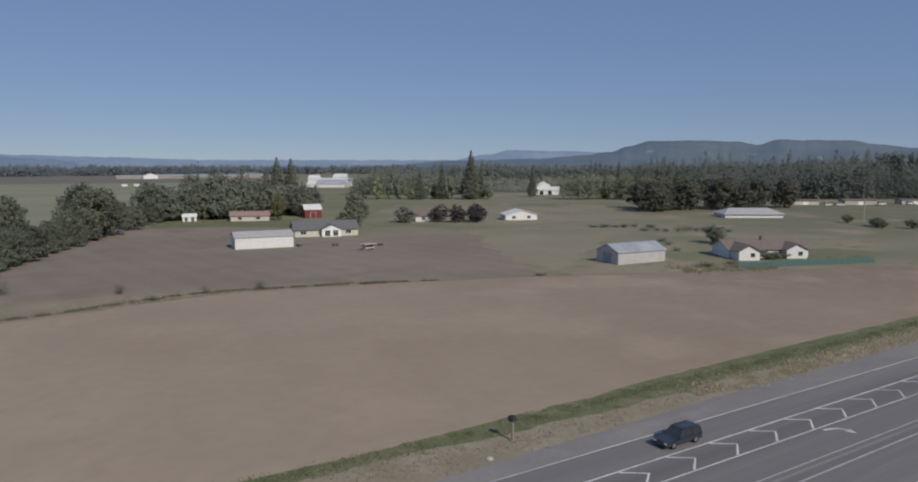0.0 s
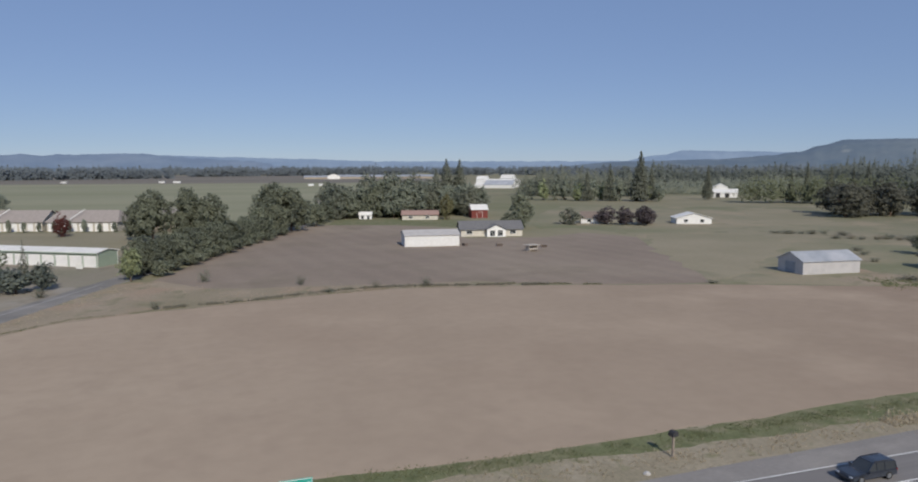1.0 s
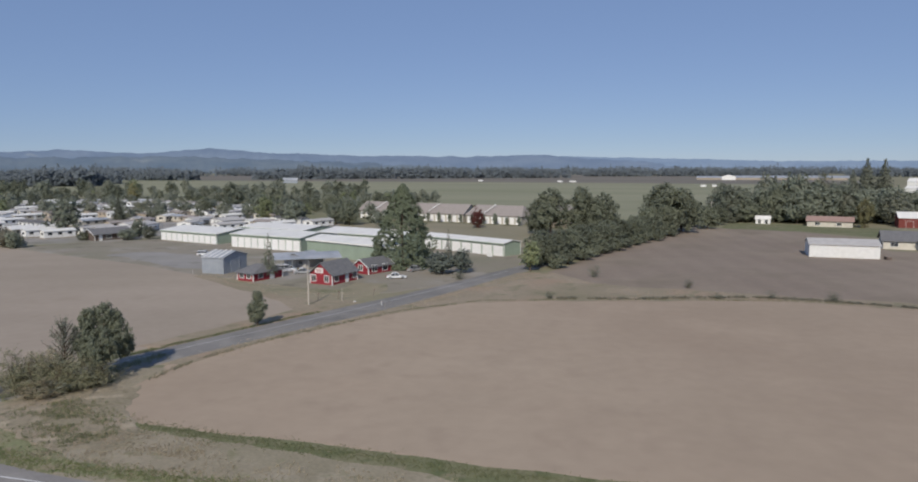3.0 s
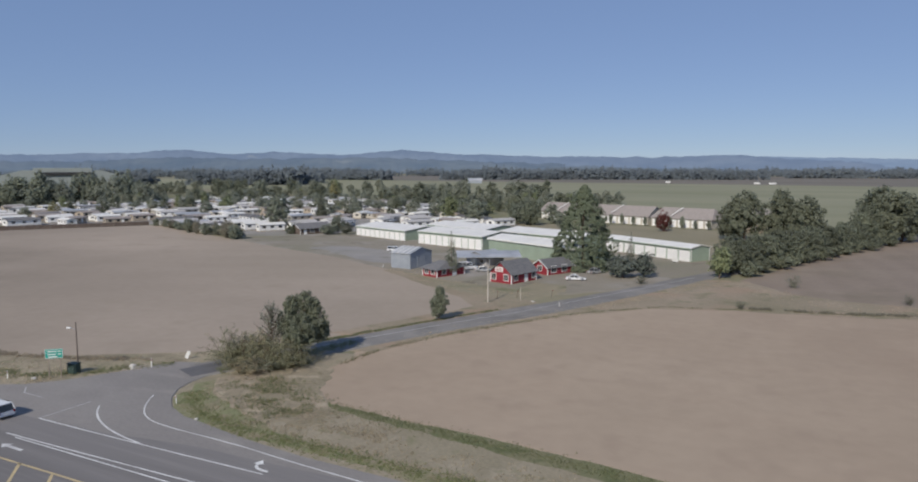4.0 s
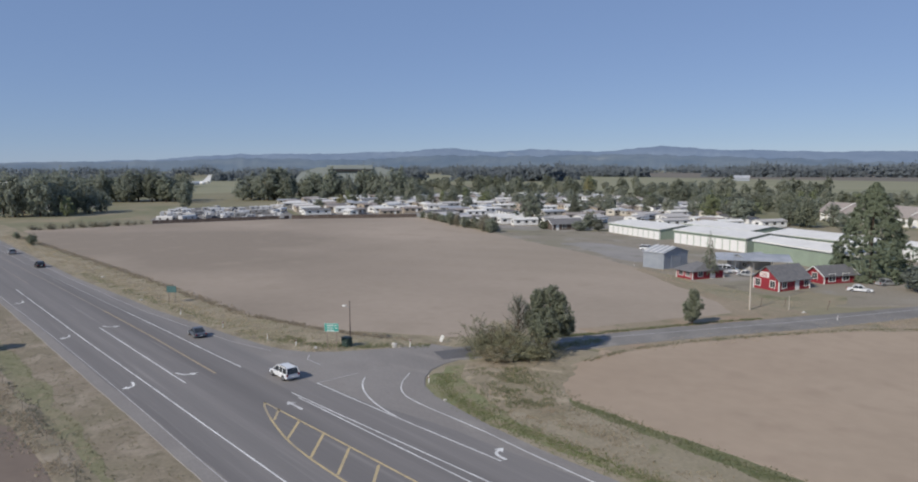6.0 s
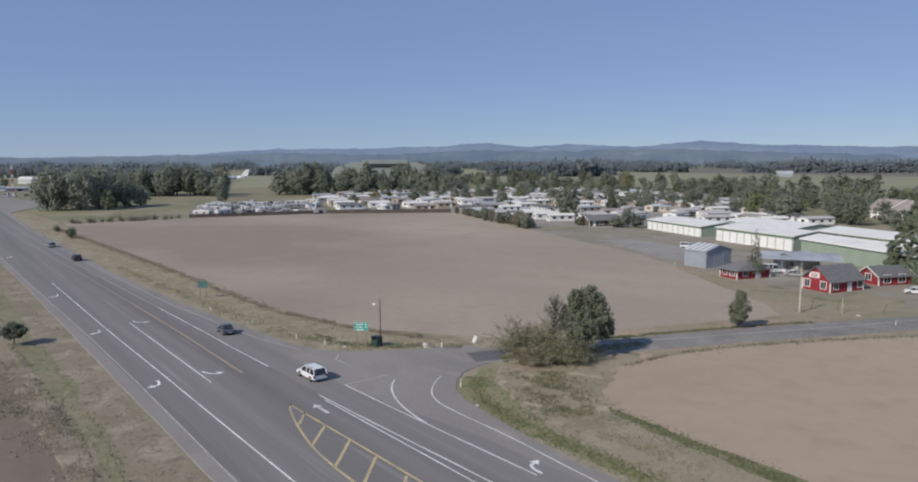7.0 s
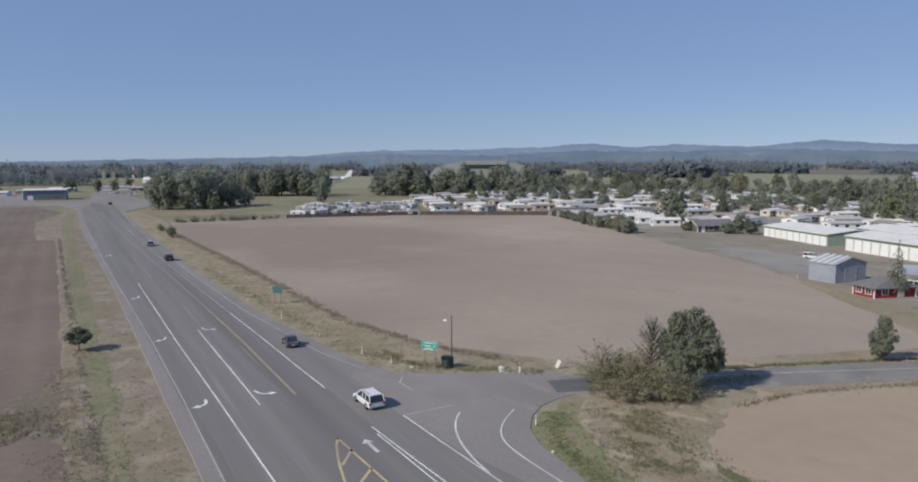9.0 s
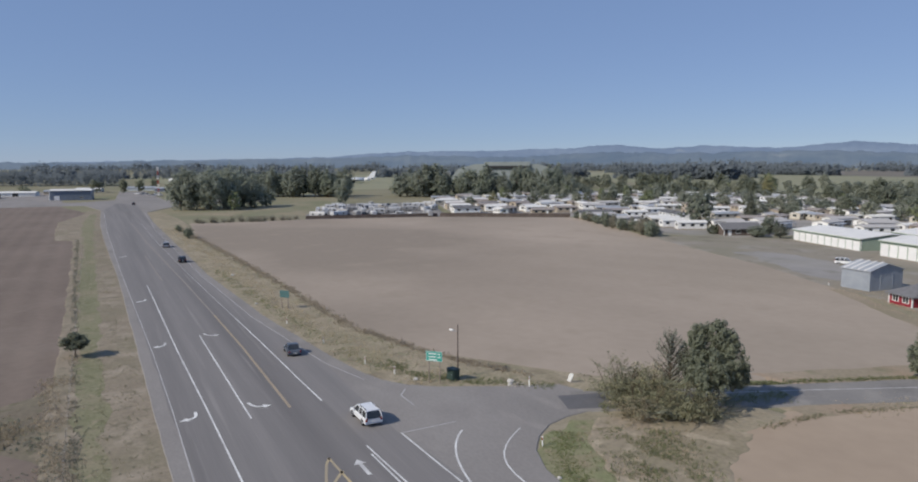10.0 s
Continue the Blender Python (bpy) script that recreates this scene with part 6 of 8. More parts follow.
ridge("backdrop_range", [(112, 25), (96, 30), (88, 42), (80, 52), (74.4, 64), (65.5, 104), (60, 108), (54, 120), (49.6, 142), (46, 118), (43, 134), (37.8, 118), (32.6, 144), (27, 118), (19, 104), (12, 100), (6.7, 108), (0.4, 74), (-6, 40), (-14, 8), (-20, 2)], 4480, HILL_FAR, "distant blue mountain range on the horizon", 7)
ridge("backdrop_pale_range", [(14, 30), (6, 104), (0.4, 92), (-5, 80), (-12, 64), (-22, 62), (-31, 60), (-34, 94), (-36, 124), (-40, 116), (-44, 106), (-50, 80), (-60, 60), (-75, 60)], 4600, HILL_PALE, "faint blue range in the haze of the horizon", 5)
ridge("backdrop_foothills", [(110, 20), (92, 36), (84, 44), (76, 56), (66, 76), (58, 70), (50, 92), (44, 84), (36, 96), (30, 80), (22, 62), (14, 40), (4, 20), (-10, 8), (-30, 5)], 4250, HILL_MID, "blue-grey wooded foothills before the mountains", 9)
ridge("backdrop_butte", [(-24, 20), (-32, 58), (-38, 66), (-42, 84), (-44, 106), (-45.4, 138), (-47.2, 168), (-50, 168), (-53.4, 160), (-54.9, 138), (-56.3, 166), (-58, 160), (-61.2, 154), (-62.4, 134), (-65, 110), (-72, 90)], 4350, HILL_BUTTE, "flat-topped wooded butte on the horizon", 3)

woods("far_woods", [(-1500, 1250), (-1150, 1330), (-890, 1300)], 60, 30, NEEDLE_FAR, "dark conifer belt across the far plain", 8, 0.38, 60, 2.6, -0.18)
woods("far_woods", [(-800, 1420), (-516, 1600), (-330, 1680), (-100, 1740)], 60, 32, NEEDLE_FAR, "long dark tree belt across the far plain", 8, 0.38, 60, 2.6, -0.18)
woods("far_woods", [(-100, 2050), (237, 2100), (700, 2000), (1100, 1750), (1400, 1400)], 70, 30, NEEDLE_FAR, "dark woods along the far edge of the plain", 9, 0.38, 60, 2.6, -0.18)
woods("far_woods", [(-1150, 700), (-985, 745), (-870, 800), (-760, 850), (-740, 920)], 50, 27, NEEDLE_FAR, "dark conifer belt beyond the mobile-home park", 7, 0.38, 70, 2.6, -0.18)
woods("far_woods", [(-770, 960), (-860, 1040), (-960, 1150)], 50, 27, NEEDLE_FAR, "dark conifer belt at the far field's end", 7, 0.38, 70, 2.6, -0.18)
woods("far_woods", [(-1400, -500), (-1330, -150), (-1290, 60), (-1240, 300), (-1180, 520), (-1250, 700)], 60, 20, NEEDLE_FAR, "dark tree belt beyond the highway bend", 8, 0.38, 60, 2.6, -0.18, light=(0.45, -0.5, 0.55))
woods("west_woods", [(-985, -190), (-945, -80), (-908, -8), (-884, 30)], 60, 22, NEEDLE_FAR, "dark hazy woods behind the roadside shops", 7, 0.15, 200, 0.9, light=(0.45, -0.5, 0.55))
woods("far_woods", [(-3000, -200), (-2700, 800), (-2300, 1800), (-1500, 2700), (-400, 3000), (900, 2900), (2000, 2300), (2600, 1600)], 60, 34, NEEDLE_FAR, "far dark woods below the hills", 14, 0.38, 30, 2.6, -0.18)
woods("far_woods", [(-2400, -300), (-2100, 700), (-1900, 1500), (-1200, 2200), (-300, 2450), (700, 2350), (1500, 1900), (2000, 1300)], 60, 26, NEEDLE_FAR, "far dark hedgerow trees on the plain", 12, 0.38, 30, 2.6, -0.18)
woods("east_woods", [(410, 330), (470, 292), (540, 250), (620, 190), (760, 100)], 90, 29, FIR_DARK, "dark mixed woods behind the pasture", 8, 0.25, 280, 0.75)
woods("east_woods", [(520, 500), (620, 400), (760, 300), (950, 180)], 90, 36, FIR_DARK, "tall dark fir woods behind the pasture", 9, 0.4, 240, 0.9)
rise = [(690 + 310 * f + RNG.uniform(-20, 20) + 60 * g, 350 - 190 * f + RNG.uniform(-20, 20) + 60 * g, RNG.uniform(38, 49) * (0.75 + 0.3 * min(1, 3 * f)), RNG.uniform(17, 25)) for f in np.linspace(0, 1, 30) for g in (0, 0.5, 1)]
scattered("east_woods", "far", FIR_DARK, rise, "tall dark fir woods on a low rise")
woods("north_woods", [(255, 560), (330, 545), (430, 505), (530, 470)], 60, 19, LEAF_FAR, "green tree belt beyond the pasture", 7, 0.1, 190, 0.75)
woods("north_woods", [(370, 650), (480, 690), (700, 640), (900, 520), (1100, 420)], 80, 27, FIR_DARK, "dark woods rising behind the tree belt", 8, 0.4, 80, 1.9)
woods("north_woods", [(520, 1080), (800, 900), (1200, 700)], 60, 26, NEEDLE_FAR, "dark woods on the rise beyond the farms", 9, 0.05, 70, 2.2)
woods("north_woods", [(238, 560), (270, 532), (303, 508), (330, 494)], 46, 24, NEEDLE, "mixed green woods behind the farms", 6.5, 0.35, 240, 0.8)
woods("poplar_belt", [(332, 392), (350, 378), (400, 352), (440, 330)], 22, 25, LEAF_POPLAR, "pale green poplar belt at the pasture's end", 4.5, 0.0, 260, 0.85)

# ---- single trees ----
tree("hero", LEAF_DARK, -61.2, 69.8, 9.3, 7.8, "full dark green tree at the field corner", turn=41)
for x, y, h, w, lv in ((-65.0, 63.2, 5.6, 7.8, BRUSH_OLIVE), (-61.8, 63.6, 4.8, 7.4, BRUSH_OLIVE), (-67.0, 62.8, 6.2, 6.4, BRUSH_OLIVE), (-60.2, 66.0, 4.8, 6.4, BRUSH_OLIVE), (-62.4, 61.6, 3.0, 6.0, BRUSH_DRY), (-65.4, 65.8, 5.6, 6.4, BRUSH_DRY), (-63.4, 64.6, 5.4, 6.4, BRUSH_OLIVE)):
    tree("thicket", lv, x, y, h, w, "sprawling half-dry roadside bush", "roadside bushes", "bush")
for x, y, h, w in ((-62.2, 63.6, 1.9, 6.4), (-65.2, 64.2, 1.8, 5.0)):
    tree("shrub", LEAF_OLIVE, x, y, h, w, "dense olive heart of the roadside bushes", "roadside bushes", "bush")
tree("thicket", BRUSH_OLIVE, -59.4, 67.6, 3.0, 5.4, "low half-dry bush under the corner tree", "roadside bushes", "bush")
tree("spire", LEAF_OLIVE, -63.4, 66.6, 8.8, 6.2, "gaunt spiky young tree beside the roadside bushes", turn=10)
tree("sapling", LEAF_DARK, -56.8, 98.8, 5.9, 4.7, "small dark green tree beside the side road")
tree("cone", EVERGREEN, -54.6, 168.6, 21.4, 17.6, "broad dark evergreen beside the storage units")
tree("thin_spruce", LEAF_DARK, -78.6, 143.0, 10.6, 4.4, "slender sparse conifer before a red cottage")
for x, y, h, w in ((-41.5, 157.6, 5.6, 8.0), (-37.6, 160.5, 6.4, 7.5), (-44.5, 161, 5.0, 6)):
    tree("shrub", NEEDLE_BLUE, x, y, h, w, "wide blue-green juniper bush by the yard", "junipers", "bush")
tree("thin_spruce", NEEDLE, -42.5, 168, 10, 3.5, "thin young conifer by the yard")
# row of trees along the barn field
tree("column", LEAF_LIGHT, -21.8, 167.6, 8.0, 5.6, "yellow-green bushy conifer at the row's end", "tree row")
for k in range(24):
    f = k / 23
    x, y = -18.6 + 36 * f + RNG.normal() * 0.8, 175 + 94 * f
    tree("row", LEAF_DARK, x - 2.5, y + 1, (8.0, 9.0, 7.4, 8.6, 8.0)[k % 5] * (1 if f < 0.85 else 1.4), (9, 10.5, 9.5)[k % 3], "dark green tree in the row beside the field", "tree row")
    if k % 2 == 0:
        tree("shrub", LEAF_DARK, x + 1.5, y - 1, 4.2, 6.5, "low dark undergrowth in the tree row", "tree row", "bush")
for x, y, h, w in ((-26, 258, 17.5, 12), (-15, 262, 18, 12), (-7, 256, 16, 11), (16, 275, 19, 17), (22, 282, 17, 14), (30, 308, 11, 8), (41, 322, 9, 7), (34, 300, 10, 8), (-31, 263, 13, 9)):
    tree("row", LEAF_DARK, x, y, h, w * 1.25, "tall dark green tree above the row", "tree row")
# grove behind the far houses
for k in range(56):
    x, y = 46 + RNG.uniform(0, 84), 338 + RNG.uniform(-3, 30)
    tall = 1 if 62 < x < 104 else 0.8
    if k % 9 == 0:
        tree("spruce", NEEDLE, x, y, RNG.uniform(18, 23) * tall, RNG.uniform(8, 10), "dark conifer in the farm grove", "farm grove")
    else:
        tree("oak", (LEAF, LEAF_DARK, LEAF, LEAF_OLIVE)[k % 4], x, y, RNG.uniform(15, 22.5) * tall, RNG.uniform(13, 18), "green tree in the farm grove", "farm grove")
for x, y, h, w in ((125, 406, 30, 17), (134, 408, 29.5, 18), (116, 398, 24, 13), (279, 434, 36, 19), (262, 447, 27, 11), (292, 440, 26, 10), (246, 452, 22, 9), (388, 372, 26, 10), (376, 380, 27, 10), (366, 384, 22, 9), (400, 365, 24, 9), (341, 440, 26, 10), (430, 380, 27, 11)):
    tree("spruce", NEEDLE, x, y, h, w, "tall dark fir above the other trees", "firs")
tree("oak", LEAF_DARK, 112.8, 262, 17.2, 12, "large dark tree behind the grey-roofed house")
tree("round", LEAF_DARK, 104, 254, 8, 8, "dark round tree behind the house")
tree("round", LEAF_YELLOW, 98, 318, 13, 9, "yellowing tree by the far houses")
tree("round", LEAF_OLIVE, 140, 272, 7.0, 11.5, "rounded olive-brown tree by the brown house")
for x, y in ((155, 268), (161, 261), (167, 257), (172, 262)):
    tree("round", LEAF_PURPLE, x, y, 8.4, 10.5, "dark purple-leaved tree by the brown house", "purple trees")
for k in range(12):
    x, y = 212 + k * 7.5 + RNG.normal() * 3, 484 - k * 5.2 + RNG.normal() * 5
    tree("far", (LEAF, LEAF_LIGHT, LEAF)[k % 3], x, y, RNG.uniform(12, 17), RNG.uniform(9, 13), "green tree at the pasture's edge", "pasture trees")
for x, y, h, w in ((284, 262, 21, 17), (300, 284, 22, 18), (296, 268, 21, 16), (318, 272, 23, 17), (329, 256, 22, 17), (312, 262, 20, 16), (344, 262, 23, 17), (338, 246, 18, 14), (358, 252, 22, 16), (374, 244, 22, 17)):
    tree("oak", OAK_DARK, x, y, h * 0.82, w * 1.3, "spreading dark oak in the pasture", "pasture oaks")
for k in range(9):
    f = k / 8
    tree("brush", (LEAF_OLIVE, DRYLEAF)[k % 2], 199 + 24 * f + RNG.normal(), 186 - 17 * f + RNG.normal(), RNG.uniform(1.6, 2.6), RNG.uniform(4, 6), "scrubby brown-green bush in the pasture hedge", "pasture hedge", "bush")
for k in range(6):
    tree("brush", (LEAF_OLIVE, DRYLEAF)[k % 2], 194 + 3.4 * k + RNG.normal(), 209 - 2.2 * k + RNG.normal(), RNG.uniform(1.4, 2.4), RNG.uniform(4, 6), "scrubby brown-green bush in the pasture hedge", "pasture hedge", "bush")
for x, y, h, w in ((165.0, 112.4, 2.8, 4.4), (167.8, 111.0, 2.4, 4.0), (171.2, 110.6, 2.0, 3.0)):
    tree("shrub", LEAF_DARK, x, y, h, w, "dark garden shrub between the house gables", "garden shrubs", "bush")
tree("round", LEAF_DARK, 186, 145, 6.4, 8.6, "rounded dark tree beside the ranch house")
for x, y, h, w in ((196, 207, 1.8, 6), (203, 202, 1.8, 4), (210, 194, 1.7, 5), (216, 181, 1.9, 7), (222, 178, 1.6, 6), (299, 165, 4.2, 6), (287, 147, 4.6, 6.5), (292, 150, 3.6, 6), (284, 143, 3.2, 5), (292, 136, 4.2, 7), (176, 158, 1.4, 5), (170, 150, 1.5, 4), (150, 112, 1.2, 5), (142, 113, 1.3, 6), (160, 138, 1.4, 4), (166, 112, 2.2, 4.5)):
    tree("shrub" if h > 2.5 else "brush", LEAF_OLIVE if h < 2.5 else LEAF_DARK, x, y, h * (1 if h > 2.5 else 1.3), w, "low dark shrub in the pasture", "pasture shrubs", "bush")
# scattered bushes on the field edges
for x, y, h, w in ((13.6, 150.7, 2.7, 2.3), (-6.2, 161.3, 3.7, 3.0), (-13.5, 132.2, 2.2, 2.0), (38.8, 140.6, 2.6, 2.6), (28, 141.2, 2.2, 2.2), (-36, 151.5, 2.6, 3.2), (18, 139.5, 1.5, 3), (98.5, 124, 1.0, 3.5)):
    tree("brush", LEAF_OLIVE, x, y, h * 1.1, w * 1.1, "small dusty bush on the field edge", "field bushes", "bush")
tree("standard", LEAF_DARK, -112.4, 13.2, 3.3, 3.7, "small round-headed dark tree beside the roadside ditch")
tree("shrub", LEAF_DARK, -257, 43.4, 4.2, 4.4, "dark round bush on the highway verge", name="bush")
tree("shrub", LEAF_DARK, -282, 43.2, 3.2, 3.0, "dark bush on the highway verge", name="bush")
for k in range(22):
    y0 = 52.5 + (k * 2.25 if k < 16 else 30 + (k - 16) * 2.6) + RNG.normal() * 0.8
    tree("brush", (DRYLEAF, LEAF_OLIVE, DRYLEAF)[k % 3], -317.5 + RNG.normal() * 1.8, y0, RNG.uniform(1.6, 4.2), RNG.uniform(3.0, 5.5), "scrubby olive-brown bush along the field's end", "field-end scrub", "bush")
# grove by the highway bend
for x, y, h, w in ((-413, 58, 21, 12), (-408, 62, 23, 13), (-402, 72, 22, 12), (-410, 82, 24, 13), (-420, 72, 22, 13), (-424, 92, 20, 12), (-432, 70, 20, 12), (-414, 97, 15, 10), (-426, 106, 12, 9)):
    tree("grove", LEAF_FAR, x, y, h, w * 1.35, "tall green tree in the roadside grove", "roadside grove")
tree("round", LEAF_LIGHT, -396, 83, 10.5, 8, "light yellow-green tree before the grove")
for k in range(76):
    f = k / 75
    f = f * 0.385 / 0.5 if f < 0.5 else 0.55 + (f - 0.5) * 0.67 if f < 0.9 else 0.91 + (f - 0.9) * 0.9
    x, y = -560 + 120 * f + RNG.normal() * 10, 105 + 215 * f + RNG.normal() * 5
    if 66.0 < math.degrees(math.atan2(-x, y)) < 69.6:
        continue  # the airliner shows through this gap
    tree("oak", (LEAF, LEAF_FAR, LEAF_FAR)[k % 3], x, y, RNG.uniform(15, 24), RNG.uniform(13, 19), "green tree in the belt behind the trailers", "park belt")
for x, y, h, w, lv in ((-413, 148, 10, 9, LEAF), (-359, 221, 8.5, 7, LEAF_YELLOW), (-352, 202, 7.2, 6.5, LEAF_DARK), (-346, 240, 8.4, 7.5, LEAF_DARK), (-206, 223, 16, 15, LEAF), (-322, 407, 17, 10, LEAF_YELLOW), (-224, 191.5, 6.6, 5.6, LEAF),
                       (-217, 189.5, 5.6, 4.6, DRYLEAF), (-211, 188, 5.2, 4.8, LEAF), (-194, 182.8, 6.4, 6, DRYLEAF), (-188, 180.6, 6.2, 5.5, LEAF), (-255, 207, 4.4, 6, LEAF), (-262, 209, 3.6, 5, LEAF), (-243, 202, 3.6, 4, LEAF),
                       (-433, 449, 18, 14, LEAF), (-388, 492, 17, 13, LEAF_LIGHT), (-250, 418, 14, 13, LEAF), (-197, 378, 14.8, 12, LEAF_DARK), (-143, 285, 12.6, 12, LEAF), (-125, 303, 12, 9, LEAF_DARK), (-112, 300, 10.5, 9, LEAF), (-165, 322, 12, 10, LEAF_DARK),
                       (-172, 330, 11, 9, LEAF_LIGHT), (-98, 276, 8.5, 10, LEAF), (-86, 280, 7, 9, LEAF), (-135, 342, 10, 9, LEAF), (-152, 350, 12, 10, LEAF_DARK), (-450, 312, 22, 12, LEAF), (-104, 318, 10, 8, LEAF)):
    tree("round", lv, x, y, h, w, {LEAF_YELLOW.name: "yellowing tree among the mobile homes", LEAF_LIGHT.name: "light green tree among the mobile homes"}.get(lv.name, "green tree among the mobile homes"), "park trees")
for x, y, h, w, lv in ((-196, 187, 5.2, 5.5, LEAF_OLIVE), (-200, 189, 6.0, 5.5, DRYLEAF), (-206, 190, 4.2, 5, LEAF), (-190, 184.6, 4.6, 4.6, LEAF_OLIVE), (-171, 212, 4.0, 7, LEAF), (-165, 216, 4.6, 6, LEAF_OLIVE), (-174, 222, 7, 7, LEAF), (-184, 206, 4, 5, LEAF_DARK), (-229, 196, 4.2, 6, LEAF_OLIVE), (-238, 199, 3.4, 6, LEAF), (-249, 203, 3.6, 6, LEAF_OLIVE),
                       (-148, 294, 13, 15, LEAF_OLIVE), (-156, 300, 11, 12, LEAF), (-140, 322, 15, 13, LEAF_DARK), (-118, 288, 12, 12, LEAF_DARK), (-126, 292, 10, 10, LEAF), (-168, 306, 12, 11, LEAF_LIGHT), (-178, 318, 13, 12, LEAF)):
    tree("oak", lv, x, y, h, w, "leafy green tree at the park's edge", "park trees")
for k in range(20):
    f = k / 19
    tree(("brush", "shrub", "oak")[k % 3], (LEAF_OLIVE, LEAF, DRYLEAF)[k % 3], -268 + 80 * f + RNG.normal() * 1.2, 212 - 29 * f + RNG.normal() * 1.2, RNG.uniform(2.2, 5.2), RNG.uniform(3.2, 5.5), "scrubby bush along the park's edge", "park hedge", "bush")
tree("spruce", NEEDLE, -215, 262, 13, 8, "dark spruce among the mobile homes")
tree("round", LEAF_RED, -58.9, 284.5, 8.6, 7.5, "deep red maple before the apartments")
for k in range(12):
    tree("column", LEAF, -100 + k * 5.6, 317 - k * 1.62, RNG.uniform(3.6, 5.5), 2.6, "small green street tree before the apartments", "street trees")
# countless smaller trees between and behind the mobile homes
pool = []
for k in range(300):
    a, b = RNG.uniform(0, 1), RNG.uniform(0, 1)
    x, y = -480 + 345 * a, 235 + 60 * a + b * (130 + 170 * (1 - abs(a - 0.5)))
    if x < -185 or y > 335:
        pool.append((x, y, RNG.uniform(4.0, 11), RNG.uniform(5.5, 10)))
back = [(-640 + RNG.uniform(0, 440), 440 + RNG.uniform(0, 170), RNG.uniform(9, 17), RNG.uniform(9, 15)) for k in range(110)]
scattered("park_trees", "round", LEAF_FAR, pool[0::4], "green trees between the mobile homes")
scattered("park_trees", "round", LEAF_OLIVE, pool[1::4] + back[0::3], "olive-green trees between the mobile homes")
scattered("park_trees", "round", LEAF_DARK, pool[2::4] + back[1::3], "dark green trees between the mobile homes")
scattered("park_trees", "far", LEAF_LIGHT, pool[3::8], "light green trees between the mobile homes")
scattered("park_trees", "round", LEAF_FAR, pool[7::8] + back[2::6], "haze-paled green trees between the mobile homes")
for x, y, h, w in ((-700, 55, 12, 9), (-660, 40, 13, 10), (-640, 92, 11, 10), (-690, 20, 12, 12), (-745, 70, 12, 9), (-650, -30, 8, 12)):
    tree("far", LEAF_DARK, x, y, h, w, "dark tree by the roadside shops", "shop trees")


